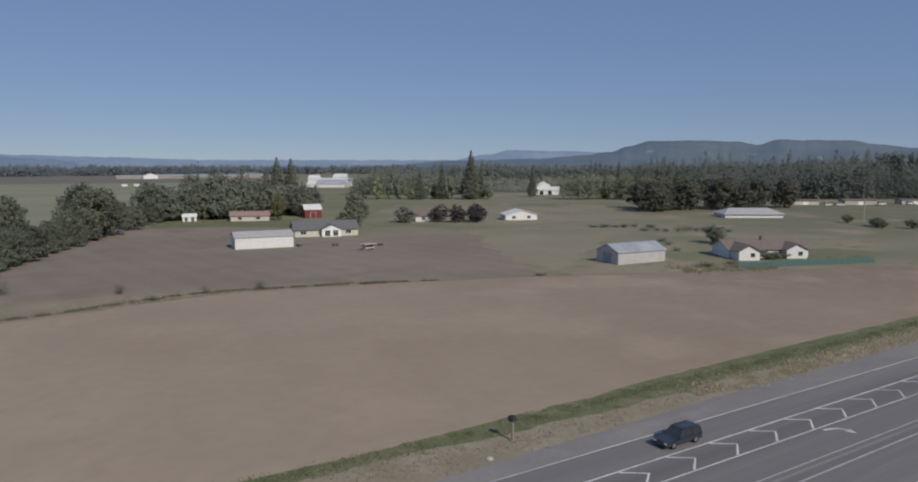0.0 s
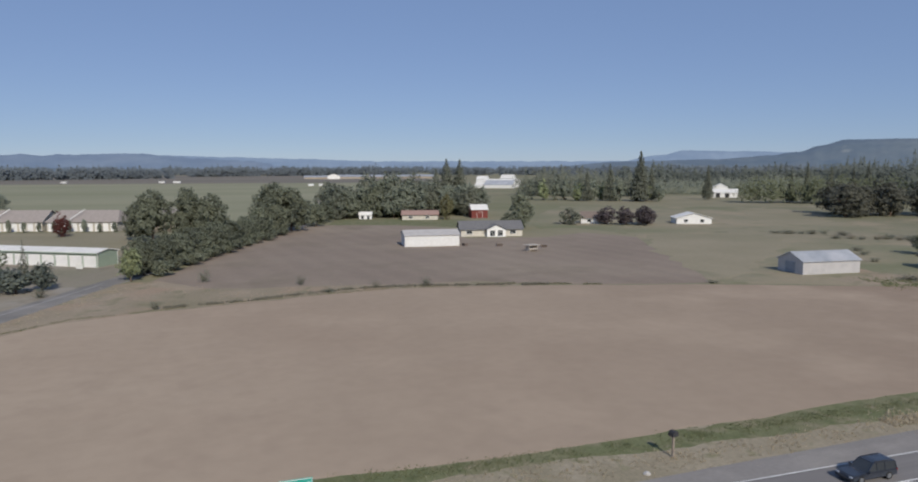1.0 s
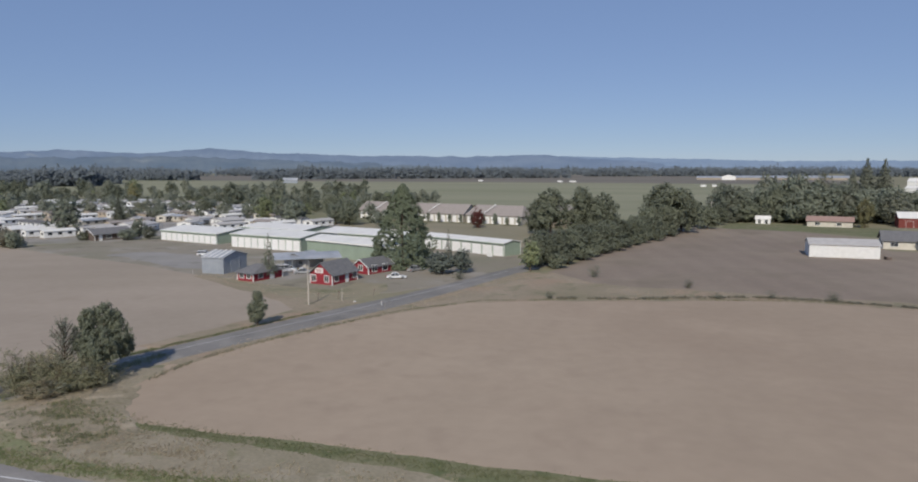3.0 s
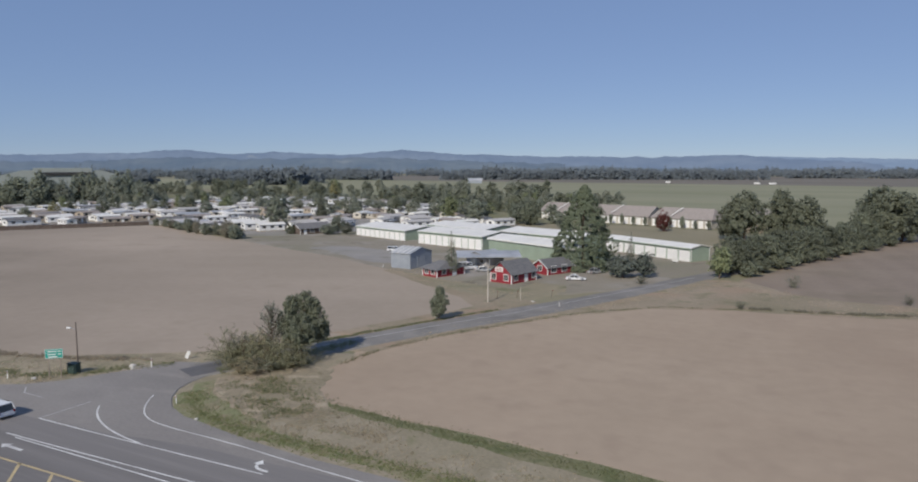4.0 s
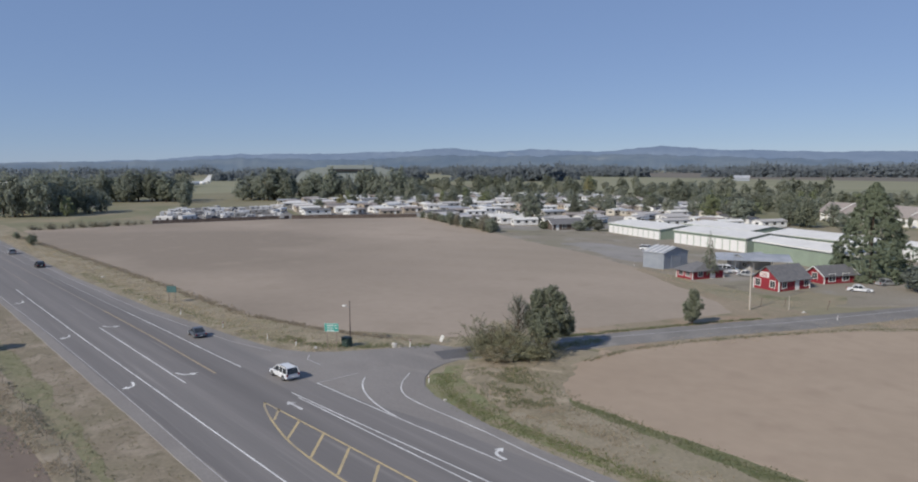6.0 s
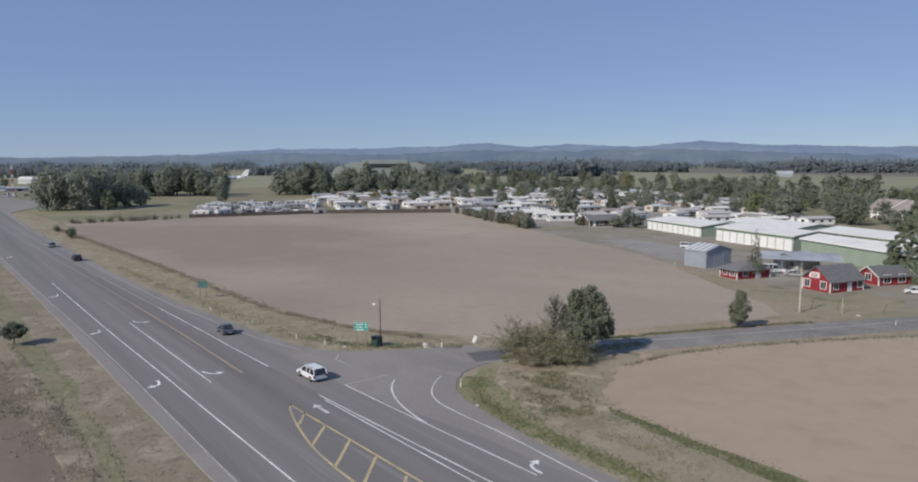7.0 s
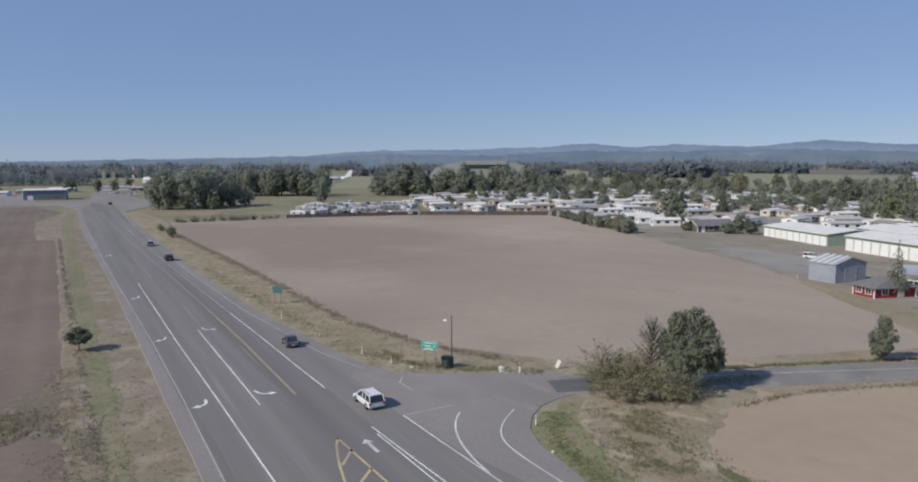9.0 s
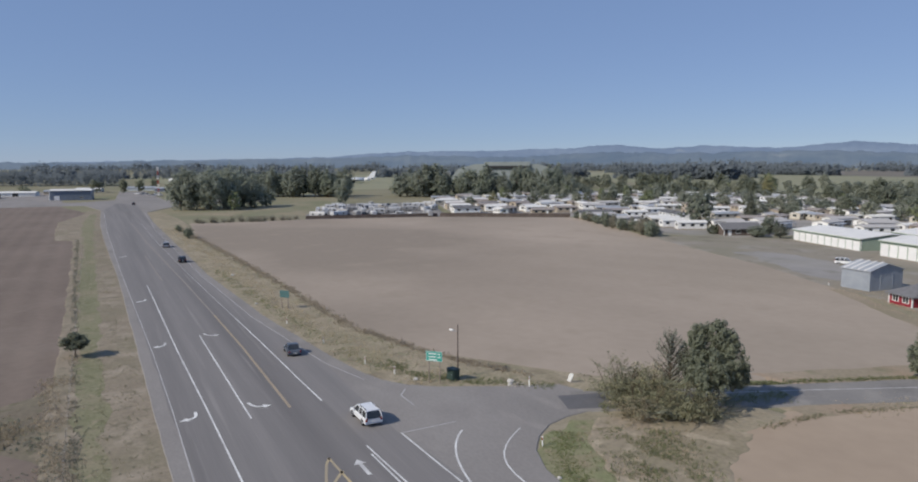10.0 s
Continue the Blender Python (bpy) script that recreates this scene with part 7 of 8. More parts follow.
# ---- vehicles ----
def vehicle(name, x, y, turn, L, W, H, paint, kind, label, category, z=0.175, group=""):
    """A road vehicle, nose towards +x of its own axes, standing at (x, y)."""
    e = root(name, x, y, z, turn, label, category, group)
    h, b = L / 2, 0.28
    belt = H * 0.56
    if kind == "sedan":
        low = [(-h, b + 0.1), (-h + 0.05, belt * 0.96), (-h * 0.52, belt), (h * 0.36, belt * 0.97), (h * 0.92, belt * 0.78), (h, b + 0.28), (h - 0.05, b)]
        cab = [(-h * 0.62, belt - 0.02), (-h * 0.34, H - 0.04), (h * 0.02, H), (h * 0.40, belt - 0.02)]
    elif kind == "van":
        low = [(-h, b + 0.1), (-h + 0.03, belt), (h * 0.55, belt), (h * 0.93, belt * 0.74), (h, b + 0.25), (h - 0.05, b)]
        cab = [(-h * 0.99, belt - 0.02), (-h * 0.88, H - 0.05), (-h * 0.2, H), (h * 0.18, H - 0.06), (h * 0.62, belt - 0.02)]
    else:
        low = [(-h, b + 0.1), (-h + 0.03, belt), (h * 0.30, belt), (h * 0.34, belt * 0.95), (h * 0.95, belt * 0.86), (h, b + 0.25), (h - 0.05, b)]
        cab = [(-h * 0.97, belt - 0.02), (-h * 0.90, H - 0.06), (-h * 0.2, H), (h * 0.05, H - 0.05), (h * 0.34, belt - 0.02)]
    bm = add_prism(bmesh.new(), low + [(-h + 0.05, b)], -W / 2, W / 2)
    bmesh.ops.recalc_face_normals(bm, faces=bm.faces)
    bmesh.ops.bevel(bm, geom=bm.edges[:], offset=0.07, segments=2, affect="EDGES")
    part("body", bm, paint, e, smooth=False)
    bm = add_prism(bmesh.new(), cab, -W / 2 + 0.08, W / 2 - 0.08)
    for v in bm.verts:
        if v.co.z > belt + 0.05:
            v.co.y *= 0.84
    bmesh.ops.recalc_face_normals(bm, faces=bm.faces)
    part("window_glass", bm, GLASS, e)
    top = sorted(p for p in cab if p[1] > belt + 0.05)
    bm = bmesh.new()
    add_prism(bm, [(p[0], p[1] - 0.02) for p in top] + [(p[0], p[1] + 0.05) for p in reversed(top)], -W / 2 * 0.80, W / 2 * 0.80)
    bmesh.ops.recalc_face_normals(bm, faces=bm.faces)
    part("roof", bm, paint, e)
    for s in (-1, 1):
        edge = [cab[0]] + top + [cab[-1]]
        for p, q in zip(edge, edge[1:]):
            yp = s * ((W / 2 - 0.08) * (0.84 if p[1] > belt + 0.05 else 1))
            yq = s * ((W / 2 - 0.08) * (0.84 if q[1] > belt + 0.05 else 1))
            part("pillar", tube((p[0], yp, p[1]), (q[0], yq, q[1]), 0.055, 0.055, 5), paint, e)
        for f in ((-0.1, -0.45) if kind != "sedan" else (-0.12,)):
            part("pillar", tube((h * f, s * (W / 2 - 0.08), belt), (h * f, s * (W / 2 - 0.08) * 0.84, H - 0.03), 0.05, 0.05, 5), paint, e)
        part("mirror", box((h * 0.28, s * (W / 2 + 0.08) - 0.08, belt), (h * 0.28 + 0.12, s * (W / 2 + 0.08) + 0.08, belt + 0.16), 0.02), paint, e)
        part("headlight", box((h - 0.22, s * W * 0.36 - 0.17, belt * 0.62), (h - 0.01, s * W * 0.36 + 0.17, belt * 0.78), 0.02), LAMP_W, e)
        part("tail_light", box((-h - 0.01, s * W * 0.42 - 0.1, belt * 0.70), (-h + 0.12, s * W * 0.42 + 0.1, belt * 1.02), 0.02), LAMP_R, e)
        for f in (-0.60, 0.62):
            wh = part("wheel", tube((h * f, s * (W / 2 - 0.20), 0.33), (h * f, s * (W / 2 + 0.02), 0.33), 0.34, 0.34, 16), RUBBER, e)
            part("rim", tube((h * f, s * (W / 2 - 0.05), 0.33), (h * f, s * (W / 2 + 0.035), 0.33), 0.22, 0.20, 12), RIM, wh)
    part("bumper", box((h - 0.1, -W / 2 + 0.1, b), (h + 0.06, W / 2 - 0.1, b + 0.2), 0.03), DARK, e)
    part("number_plate", box((-h - 0.04, -0.2, belt * 0.55), (-h + 0.02, 0.2, belt * 0.68)), TRIM, e)
    if kind != "sedan":
        for s in (-1, 1):
            part("roof_rail", tube((-h * 0.8, s * W * 0.36, H + 0.07), (-h * 0.02, s * W * 0.36, H + 0.05), 0.03, 0.03, 5), DARK, e)
    return e


vehicle("suv", 47.9, 40.8, 180, 4.7, 1.75, 1.48, CAR_BLUE, "suv", "dark blue boxy sport utility vehicle on the highway", "car")
vehicle("minivan", -74.3, 38.2, 180, 4.4, 1.75, 1.52, CAR_WHITE, "van", "white minivan driving in the highway lane", "car")
vehicle("sedan", -101.2, 38.0, 176, 4.1, 1.65, 1.3, CAR_GREY, "sedan", "blue-grey sedan on the highway", "car")
vehicle("pickup_car", -198.3, 35.2, 180, 4.4, 1.75, 1.5, CAR_BLACK, "suv", "black sport utility vehicle far down the highway", "car")
vehicle("sedan", -234.3, 34.6, 180, 4.7, 1.85, 1.5, CAR_SILVER, "van", "silver car far down the highway", "car")
vehicle("sedan", -473, 38, 180, 4.6, 1.8, 1.5, CAR_BLACK, "sedan", "dark car near the highway bend", "car")
vehicle("sedan", -50.2, 149.6, 20, 4.6, 1.8, 1.4, CAR_WHITE, "sedan", "white sedan parked in the gravel yard", "car", 0.06)
vehicle("sedan", -49.2, 161.5, 60, 4.5, 1.8, 1.45, CAR_SILVER, "sedan", "silver car parked beneath the evergreen", "car", 0.06)
for x, y, t in ((412, 240, -30), (418, 236, -34), (446, 226, -30), (466, 219, -28), (474, 214, -30)):
    vehicle("van", x, y, t, 5, 2, 2, CAR_WHITE, "van", "white van parked by the far sheds", "car", 0.05, "parked vans")
for k in range(9):
    vehicle("car", -640 + k * 6, 50 + 2.5 * k + RNG.normal() * 3, 30 + RNG.uniform(-20, 20), 4.6, 1.8, 1.6, (CAR_WHITE, CAR_SILVER, CAR_GREY)[k % 3], ("sedan", "van")[k % 2], "car parked by the roadside shops", "car", 0.09, "parked cars")


for k in range(14):
    r = (0, 1, 2, 4, 5)[k % 5]
    vehicle("car", -326 - r * 13.0 + RNG.uniform(-2, 2) + k * 0.5, 112 + r * 3.5 + RNG.uniform(0, 40), 80 + RNG.uniform(-12, 12), 4.6, 1.8, 1.6, (CAR_BLUE, CAR_GREY, CAR_BLACK, CAR_SILVER)[k % 4], ("suv", "sedan", "van")[k % 3], "car parked among the trailers", "car", 0.08, "cars in the trailer lot")
vehicle("pickup_car", -117.2, 177.4, 20, 4.8, 1.85, 1.6, CAR_WHITE, "suv", "white utility vehicle parked behind the metal shed", "car", 0.06)
vehicle("van", -79.6, 153.4, 15, 5.0, 1.95, 1.9, CAR_WHITE, "van", "white van parked beside the carport", "car", 0.06)
vehicle("sedan", -74.2, 151.6, 20, 4.6, 1.8, 1.45, CAR_SILVER, "sedan", "silver sedan parked beside the carport", "car", 0.06)


# ---- roadside things ----
def guide_sign(x, y, turn, w, h, top, bars, label, face_mat=SIGN_GREEN):
    e = root("road_sign", x, y, 0, turn, label, "road sign")
    for s in (-1, 1):
        part("post", box((s * w * 0.33 - 0.06, 0.03, -0.2), (s * w * 0.33 + 0.06, 0.15, top - 0.1), 0.01), WOODP, e)
    face = part("sign_panel", box((-w / 2, -0.03, top - h), (w / 2, 0.02, top), 0.012), face_mat, e)
    bm = bmesh.new()
    for lo, hi in (((-w / 2 + 0.03, -0.042, top - 0.07), (w / 2 - 0.03, -0.03, top - 0.03)), ((-w / 2 + 0.03, -0.042, top - h + 0.03), (w / 2 - 0.03, -0.03, top - h + 0.07)),
                   ((-w / 2 + 0.03, -0.042, top - h + 0.07), (-w / 2 + 0.07, -0.03, top - 0.07)), ((w / 2 - 0.07, -0.042, top - h + 0.07), (w / 2 - 0.03, -0.03, top - 0.07))):
        add_box(bm, lo, hi)
    if bars:
        part("border", bm, TRIM, face)
    else:
        bm.free()
    for u, v, bw in bars:
        part("lettering_bar", box((u * w - bw * w / 2, -0.045, top - v * h - 0.06), (u * w + bw * w / 2, -0.03, top - v * h + 0.06)), TRIM, face)
    return e


guide_sign(3.7, 48.4, 0, 2.35, 1.5, 3.2, ((-0.08, 0.25, 0.52), (0.38, 0.25, 0.1), (-0.2, 0.62, 0.34), (0.28, 0.62, 0.16), (-0.14, 0.86, 0.4)), "green highway guide sign with white bars of lettering")
guide_sign(-81.4, 48.9, 44, 1.95, 1.15, 3.75, ((-0.1, 0.25, 0.5), (0.3, 0.25, 0.16), (-0.12, 0.55, 0.46), (0.3, 0.55, 0.16), (-0.06, 0.83, 0.5)), "green guide sign at the junction corner")
guide_sign(-129.8, 44.1, 40, 1.9, 1.2, 3.2, (), "weathered dark teal road sign on the verge", SIGN_BACK)


def utility_pole(x, y, h, label, arm=True, r=0.15, lean=0.0, turn=30):
    e = root("utility_pole", x, y, 0, turn, label, "utility pole")
    part("pole", tube((0, 0, -0.3), (lean, 0, h), r, r * 0.65, 10), POLEWOOD, e)
    if arm:
        part("crossarm", box((-1.2, -0.22, h - 0.7), (1.2, -0.1, h - 0.55), 0.01), POLEWOOD, e)
        for s in (-1, -0.4, 0.4, 1):
            part("insulator", tube((s * 1.1, -0.16, h - 0.55), (s * 1.1, -0.16, h - 0.38), 0.05, 0.04, 8), STEEL, e)
        part("transformer", tube((0.25, 0.28, h - 2.0), (0.25, 0.28, h - 1.1), 0.22, 0.22, 10), STEEL, e)
    return e


utility_pole(-56.3, 116.6, 7.4, "plain pale wooden utility pole beside the side road", False, 0.16)
utility_pole(37.6, 319, 10.5, "wooden utility pole at the field corner")
utility_pole(290.2, 153.7, 11, "wooden utility pole in the pasture")
utility_pole(470, 250, 13, "pale utility pole before the woods")
utility_pole(-51.7, 121.4, 2.6, "short thin wooden pole in the grass", False, 0.08)

lamp = root("street_lamp", -82.0, 52.2, 0, 200, "dark lamp post with a short arm at the junction", "street lamp")
part("pole", tube((0, 0, -0.2), (0, 0, 6.3), 0.09, 0.06, 8), WOOD_DARK, lamp)
part("arm", tube((0, 0, 5.4), (0.85, 0, 5.6), 0.03, 0.03, 6), STEEL, lamp)
part("lamp_head", box((0.7, -0.14, 5.45), (1.25, 0.14, 5.65), 0.05), TRIM, lamp)
bx = root("utility_cabinet", -81.6, 51.4, 0, 15, "dark green metal utility cabinet beside the lamp post", "cabinet")
part("cabinet_body", box((-0.62, -0.45, 0.05), (0.62, 0.45, 1.35), 0.03), CABINET, bx)
part("cabinet_roof", box((-0.68, -0.51, 1.352), (0.68, 0.51, 1.42), 0.02), CABINET, bx)
part("plinth", box((-0.66, -0.49, -0.05), (0.66, 0.49, 0.046)), ROCK, bx, "pale concrete plinth")
for x0, x1 in ((-0.55, -0.03), (0.03, 0.55)):
    door = part("cabinet_door", box((x0, -0.49, 0.15), (x1, -0.452, 1.27), 0.01), CABINET, bx)
    part("door_handle", box((x0 + 0.22, -0.53, 0.7), (x0 + 0.26, -0.491, 0.84)), STEEL, door)
pile = root("branch_pile", -76.6, 56.2, 0.02, 0, "low heap of bleached dead branches on the verge", "branches")
for k in range(16):
    a, r = RNG.uniform(0, 6.283), RNG.uniform(0.6, 1.5)
    c = Vector((RNG.normal() * 0.5, RNG.normal() * 0.5, RNG.uniform(0.08, 0.3)))
    d = Vector((math.cos(a) * r, math.sin(a) * r, RNG.uniform(-0.05, 0.3)))
    part("branch", add_tube(tube(c - d * 0.5, c + d * 0.2, 0.045, 0.03, 5), c + d * 0.2, c + d * 0.6 + Vector((0.1, 0.1, 0.15)), 0.03, 0.012, 5), POLEWOOD, pile)


def post_box(x, y):
    e = root("mailbox_post", x, y, 0, 10, "weathered wooden post with a dark mailbox on top", "mailbox")
    part("post", box((-0.09, -0.09, -0.2), (0.09, 0.09, 2.0), 0.01), WOODP, e)
    part("shelf", box((-0.35, -0.16, 1.95), (0.35, 0.16, 2.03), 0.01), WOODP, e)
    part("box", add_prism(bmesh.new(), [(-0.3, 2.03), (-0.3, 2.3), (-0.18, 2.48), (0.18, 2.48), (0.3, 2.3), (0.3, 2.03)], -0.3, 0.3), DARK, e)
    return e


post_box(35.6, 49.2)


def marker(x, y, h, material=TRIM, label="thin white roadside marker post", tilt=0.0, w=0.06):
    e = root("marker_post", x, y, 0, RNG.uniform(0, 90), label, "marker post", "marker posts")
    ob = part("post", box((-w, -w / 2, -0.2), (w, w / 2, h), 0.01), material, e)
    ob.matrix_basis = pose(0, 0, 0, tilt, 0, 0)
    part("reflector", box((-w * 0.8, -w / 2 - 0.012, h - 0.3), (w * 0.8, -w / 2 + 0.004, h - 0.12)), LAMP_R, ob)
    return e


for x, y, h in ((-61.2, 49.6, 1.0), (-86.5, 46.2, 1.1), (-92, 44.6, 1.1), (-104, 43, 1.1), (-118, 41.5, 1.1), (-75.2, 57.5, 1.3), (-42.9, 118.9, 0.9), (-100.4, 146.2, 1.0)):
    marker(x, y, h)
for x, y in ((-57.6, 119.6), (-56.4, 120.8), (-53.2, 123), (-47.6, 127)):
    marker(x, y, 2.0, WOODP, "leaning pale wooden stake in the grass", 24, 0.07)
nb = root("notice_board", -74.6, 62.3, 0, 35, "small leaning white notice board by the side road", "sign")
ob = part("board", box((-0.22, -0.03, 0.25), (0.22, 0.03, 1.25), 0.01), TRIM, nb)
ob.matrix_basis = pose(0, 0, 0, 0, 22, 0)
part("stake", box((-0.04, 0.03, -0.2), (0.04, 0.09, 0.9), 0.005), WOODP, ob)
yb = root("yard_sign", -36, 189.5, 0, -30, "white sign board on two legs in the storage yard", "sign")
part("board", box((-1.0, -0.04, 0.5), (1.0, 0.04, 1.6), 0.02), TRIM, yb)
for s in (-1, 1):
    part("leg", box((s * 0.8 - 0.05, 0.04, -0.1), (s * 0.8 + 0.05, 0.12, 1.3), 0.01), WOODP, yb)


def rock(x, y, s):
    bm = bmesh.new()
    bmesh.ops.create_icosphere(bm, subdivisions=2, radius=s)
    for v in bm.verts:
        v.co *= 1 + 0.35 * noise.noise(v.co * 2.2 / s + Vector((x, y, 0)))
        v.co.z = max(-s * 0.35, v.co.z * 0.7)
    e = part("rock", bm, ROCK)
    e.matrix_basis = pose(x, y, s * 0.3 + 0.05)
    return tagged(e, "pale rough rock lying in the verge", "rock", "rocks")


for x, y, s in ((-77.6, 56.6, 0.45), (-76.8, 56.0, 0.3), (31.6, 47.0, 0.3), (-49, 121, 0.35), (-55.4, 47.2, 0.22), (-83.6, 47.6, 0.3), (-136, 40.6, 0.3), (-170, 42.5, 0.4)):
    rock(x, y, s)

crate = root("timber_shelter", 84.8, 189.2, 0.05, 12, "small weathered timber animal shelter in the field", "shelter")
part("wall", add_box(add_box(add_box(bmesh.new(), (-1.5, 0.9, -0.1), (1.5, 1.0, 1.8)), (-1.5, -1.0, -0.1), (-1.4, 0.9, 1.8)), (1.4, -1.0, -0.1), (1.5, 0.9, 1.8)), POLEWOOD, crate)
part("roof", box((-2.1, -1.5, 1.82), (2.1, 1.4, 1.98), 0.02), POLEWOOD, crate)
part("front_rail", box((-1.4, -1.0, 0.6), (1.4, -0.92, 1.0), 0.01), POLEWOOD, crate)
for x, y in ((70.5, 209.0), (80.5, 204.5), (92.5, 197)):
    t0 = root("water_trough", x, y, 0.05, RNG.uniform(0, 90), "dark old feed trough in the field", "trough", "troughs")
    part("tub", add_prism(bmesh.new(), [(-0.5, 0.0), (-0.7, 0.9), (0.7, 0.9), (0.5, 0.0)], -0.9, 0.9), WOOD_DARK, t0)
    part("rim", box((-0.75, -0.95, 0.88), (0.75, 0.95, 0.95), 0.01), WOODP, t0)

# post-and-wire fence along the ditch
fence = root("wire_fence", -60, 12.9, 0, 180, "old post-and-wire fence along the plowed field", "fence")
me = None
for k in range(34):
    if me is None:
        ob = part("post", tube((0, 0, -0.2), (0, 0, 1.0), 0.035, 0.03, 7), WOODP, fence)
        me = ob.data
    else:
        ob = part("post", me, WOODP, fence)
    ob.matrix_basis = pose(k * 5.6, RNG.normal() * 0.08, 0, RNG.normal() * 3, RNG.normal() * 3, 0)
for z in (0.45, 0.8, 1.1):
    part("wire", tube((0, 0, z), (33 * 5.6, 0, z), 0.004, 0.004, 4), STEEL, fence)

# ---- grass and weeds ----
tufts("dry_grass", along([(150, 48.2), (30, 48.2), (-30, 49.5), (-52, 52), (-58, 58)], 2.4, 0.0), 3000, 0.26, BLADE_DRY, "dry straw-coloured grass tufts on the verge", 0.035)
tufts("green_grass", along([(150, 53.4), (58, 53), (30, 52.6), (8, 53.4), (-11, 54), (-25, 55.2), (-35, 55.9), (-46, 57)], 1.1, -0.1), 15000, 0.24, BLADE_GREEN, "green grass tufts along the field edge", 0.035)
tufts("green_grass", along([(10, 46.9), (-30, 47.0), (-50, 47.2), (-58, 49.4), (-62.8, 53.4)], 1.2, -0.3), 9000, 0.26, BLADE_FRESH, "fresh green grass on the road corner", 0.035)
tufts("dry_grass", along([(8, 47.4), (-30, 47.6), (-50, 48.0), (-58, 50.2), (-62.6, 54)], 1.6, 0.1), 2600, 0.24, BLADE_DRY, "straw-coloured grass among the green on the corner", 0.04)
tufts("dead_brush", along([(-45, 52.6), (-50, 54), (-56, 57.6), (-60, 61)], 3.0, 0.1), 4200, 0.24, RUST, "rusty brown dead weeds on the corner", 0.045, 4)
tufts("dead_brush", along([(-36, 51.2), (-42, 52), (-50, 54), (-56, 57.6), (-60, 61)], 3.4, 0.1), 3600, 0.24, BLADE_DRY, "straw-coloured dead grass on the corner", 0.045, 4)
tufts("dead_brush", along([(-40, 51.4), (-10, 50.6), (30, 49.4), (80, 49.2)], 1.6, 0.2), 1500, 0.3, BLADE_DRY, "dry brown weeds along the verge", 0.045, 4)
tufts("dead_brush", along([(60, 49.4), (110, 49.2), (160, 49.2)], 2.0, 0.0), 4000, 0.5, BLADE_DRY, "tall straw-coloured grass on the verge", 0.05, 4)
tufts("dead_brush", along([(-47, 53), (-56, 57), (-60, 60)], 3.4, 0.15), 1700, 0.42, BLADE_GREEN, "olive weeds among the dead brush", 0.045, 4)
tufts("tall_weeds", along([(-55, 70), (-54.6, 79), (-50, 92), (-44, 104), (-38, 115), (-26, 127.5), (0, 134.5), (30, 139.5), (55, 138.5), (75, 130.5)], 0.6, 0.0), 3200, 0.34, DITCH, "brown weeds along the field edge", 0.05)
tufts("dark_weeds", along([(-12, 132.6), (4, 135.8), (14, 139), (24, 141.8), (34, 141.4), (46, 138.4), (64, 134)], 0.7, 0.1), 1500, 0.6, DRYLEAF, "dark dead weeds between the fields", 0.07)
tufts("dry_grass", along([(-22, 160), (-28, 144), (-34, 128), (-42, 112), (-50, 94), (-55, 82)], 3.0, 0.1), 1600, 0.3, BLADE_DRY, "dry grass tufts beside the side road", 0.05)
tufts("dry_grass", along([(-18, 160), (0, 142), (30, 142)], 4.0, 0.1), 600, 0.3, WEED, "dry grass between the fields", 0.06)
tufts("dry_grass", along([(-82, 50), (-95, 46.5), (-130, 44.5), (-180, 43.6), (-300, 42.6)], 3.4, 0.0), 9000, 0.32, BLADE_DRY, "dry straw-coloured grass on the highway verge", 0.045)
tufts("green_grass", along([(-86, 47), (-95, 44.6), (-130, 42.4), (-180, 40.6)], 1.4, 0.05), 2600, 0.28, BLADE_GREEN, "olive grass along the highway shoulder", 0.04)
tufts("tall_weeds", along([(-78, 60), (-92, 54), (-112, 49.6), (-158, 49.4), (-220, 47.6), (-300, 45)], 0.9, 0.0), 5200, 0.45, WEED, "brown weeds along the field edge", 0.06)
tufts("ditch_weeds", along([(-80, 55.5), (-93, 51.5), (-112, 48.6), (-158, 48), (-220, 46.4), (-300, 44)], 0.8, 0.15), 900, 0.34, DITCH, "dark olive weeds on the verge bank", 0.05)
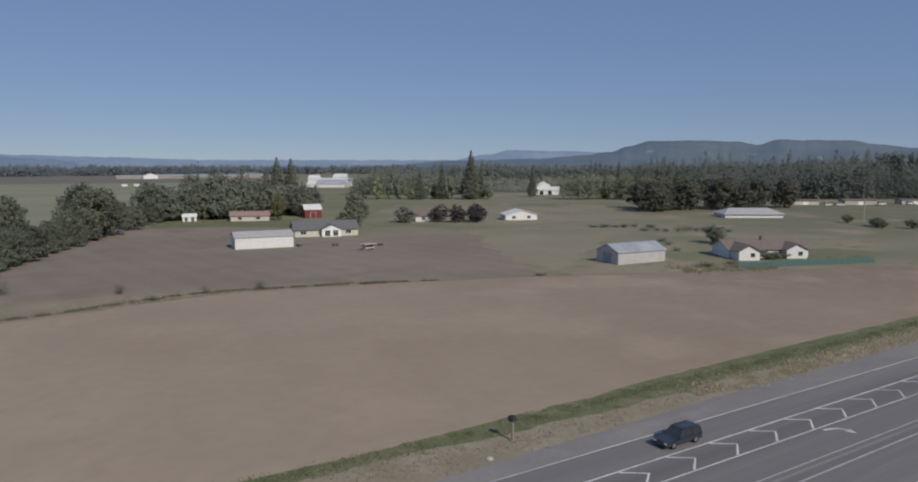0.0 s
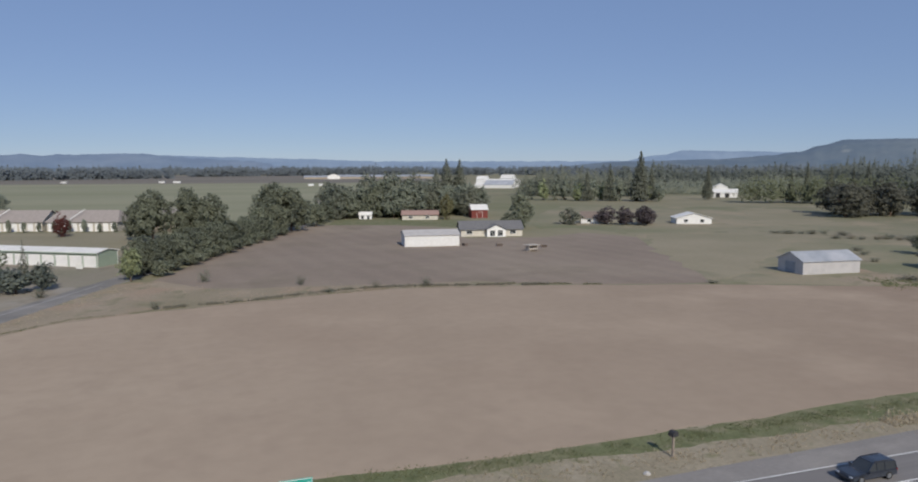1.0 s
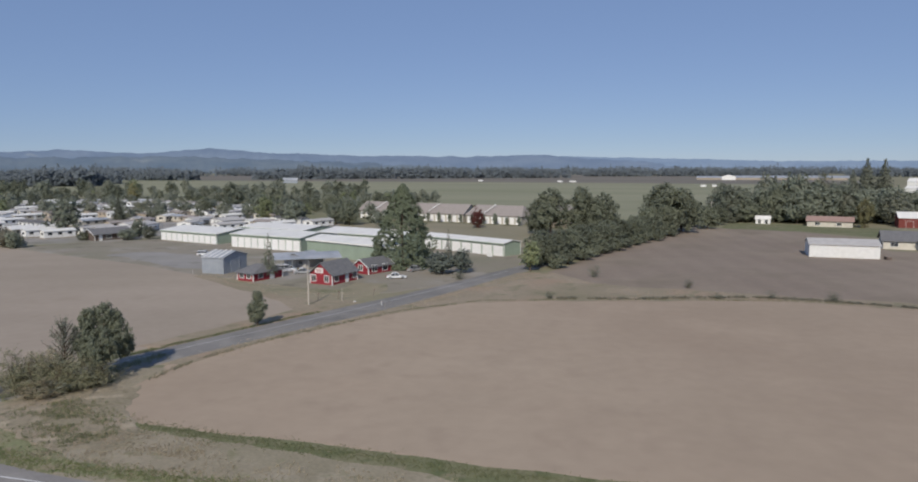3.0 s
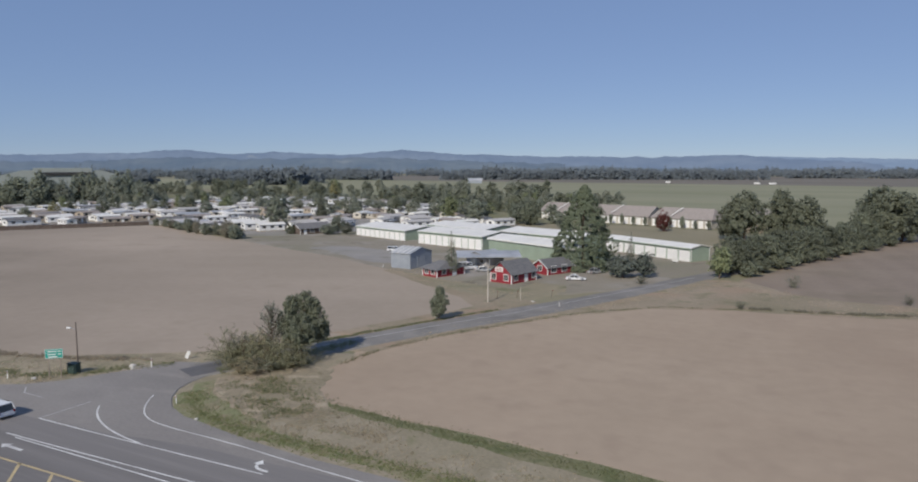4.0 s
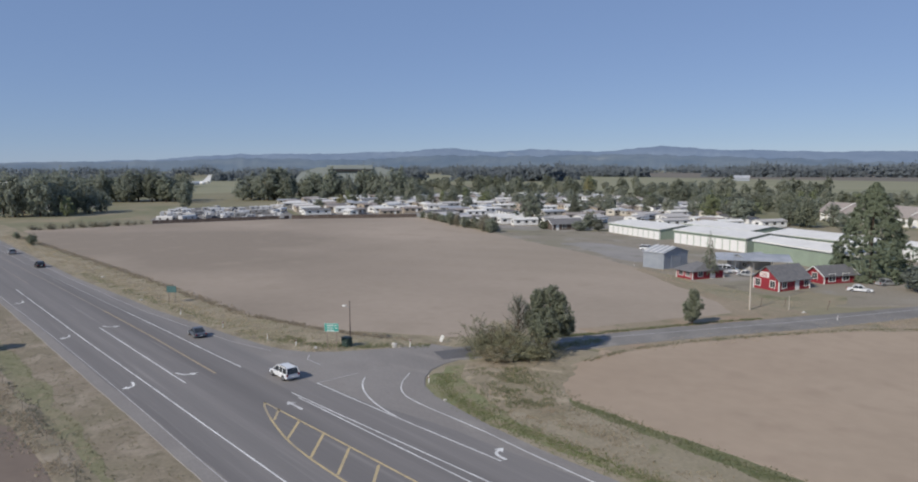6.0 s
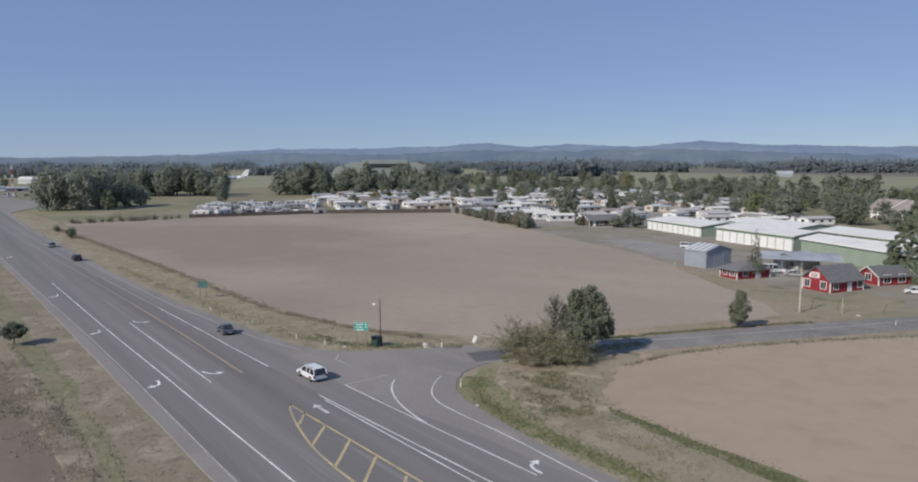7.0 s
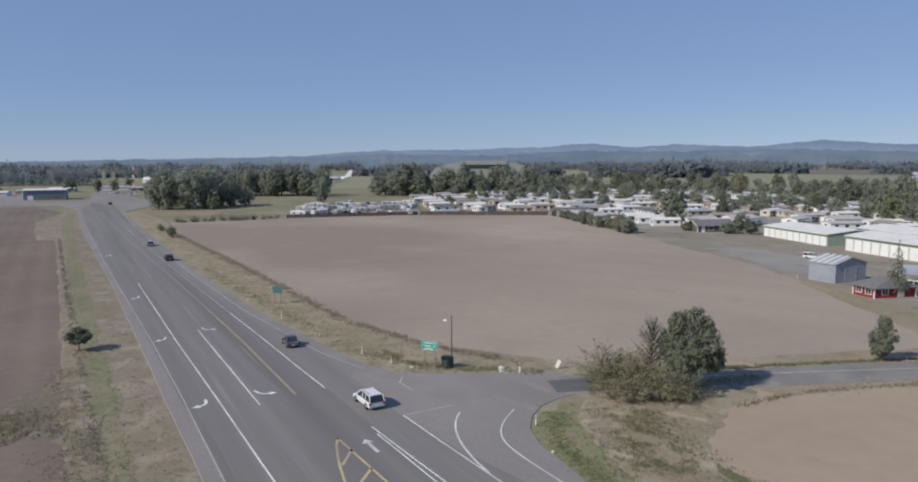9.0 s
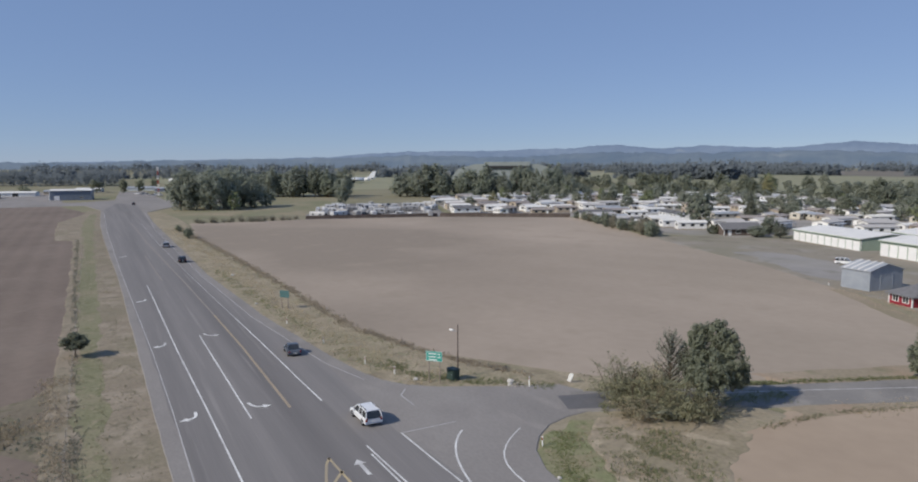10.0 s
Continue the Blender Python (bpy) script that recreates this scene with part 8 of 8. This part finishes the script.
tufts("dark_weeds", along([(-70.4, 65.5), (-66.5, 75), (-62.8, 84.4), (-58.6, 95), (-54, 106), (-51.5, 111)], 0.6, 0.0), 1900, 0.36, BLADE_GREEN, "dark green weeds along the side road", 0.05)
tufts("green_grass", along([(-74, 60), (-79, 54), (-84, 49), (-92, 47)], 1.2, 0.0), 900, 0.4, BLADE_GREEN, "green weeds around the junction sign", 0.04)
tufts("dry_grass", along([(20, 18.2), (-100, 18.2), (-300, 17.2)], 2.0, 0.1), 5200, 0.24, DITCH, "short dry grass on the south verge", 0.045)
tufts("green_grass", along([(10, 14.6), (-70, 14.8), (-115, 14.6), (-250, 14.2)], 1.0, 0.0), 3600, 0.2, BLADE_GREEN, "olive grass in the ditch", 0.04)
tufts("ditch_weeds", along([(-56, 13.3), (-75, 13.7), (-115, 12.9), (-180, 12.0), (-268, 11.2)], 0.5, 0.05), 2200, 0.36, DRYLEAF, "dark weeds along the old wire fence", 0.05)
tufts("ditch_weeds", along([(-58, 15.2), (-80, 15.9), (-110, 16.0)], 0.4, 0.1), 500, 0.26, DITCH, "dark weeds on the ditch's edge", 0.05)
tufts("tall_weeds", along([(-62, 12.6), (-76, 12.4), (-92, 11.4), (-104, 11.6)], 1.6, 0.1), 1800, 0.34, WEED, "dead weeds between the plowed plots", 0.055)
tufts("ditch_weeds", along([(-70, 12.4), (-84, 11.0), (-88, 6), (-86, -4)], 2.6, 0.15), 900, 0.3, LEAF_OLIVE, "dark low weeds between the plowed plots", 0.055)
tufts("tall_weeds", along([(-84, 9), (-88, 2), (-86, -10)], 3.4, 0.1), 2600, 0.4, BLADE_DRY, "pale dead weeds between the plowed plots", 0.055)
tufts("green_grass", along([(-66, 60), (-63, 68), (-60, 80)], 1.4, 0.0), 1200, 0.45, BLADE_GREEN, "grass under the roadside bushes", 0.04)
tufts("yard_weeds", along([(-52, 126), (-66, 128), (-80, 137), (-95, 146)], 3.5, 0.1), 1200, 0.32, BLADE_DRY, "dry weeds round the red cottages", 0.05)
tufts("pasture_tufts", along([(130, 112), (155, 104)], 6.0, 0.0), 1500, 0.4, BLADE_GREEN, "rough grass by the pasture fence", 0.06)
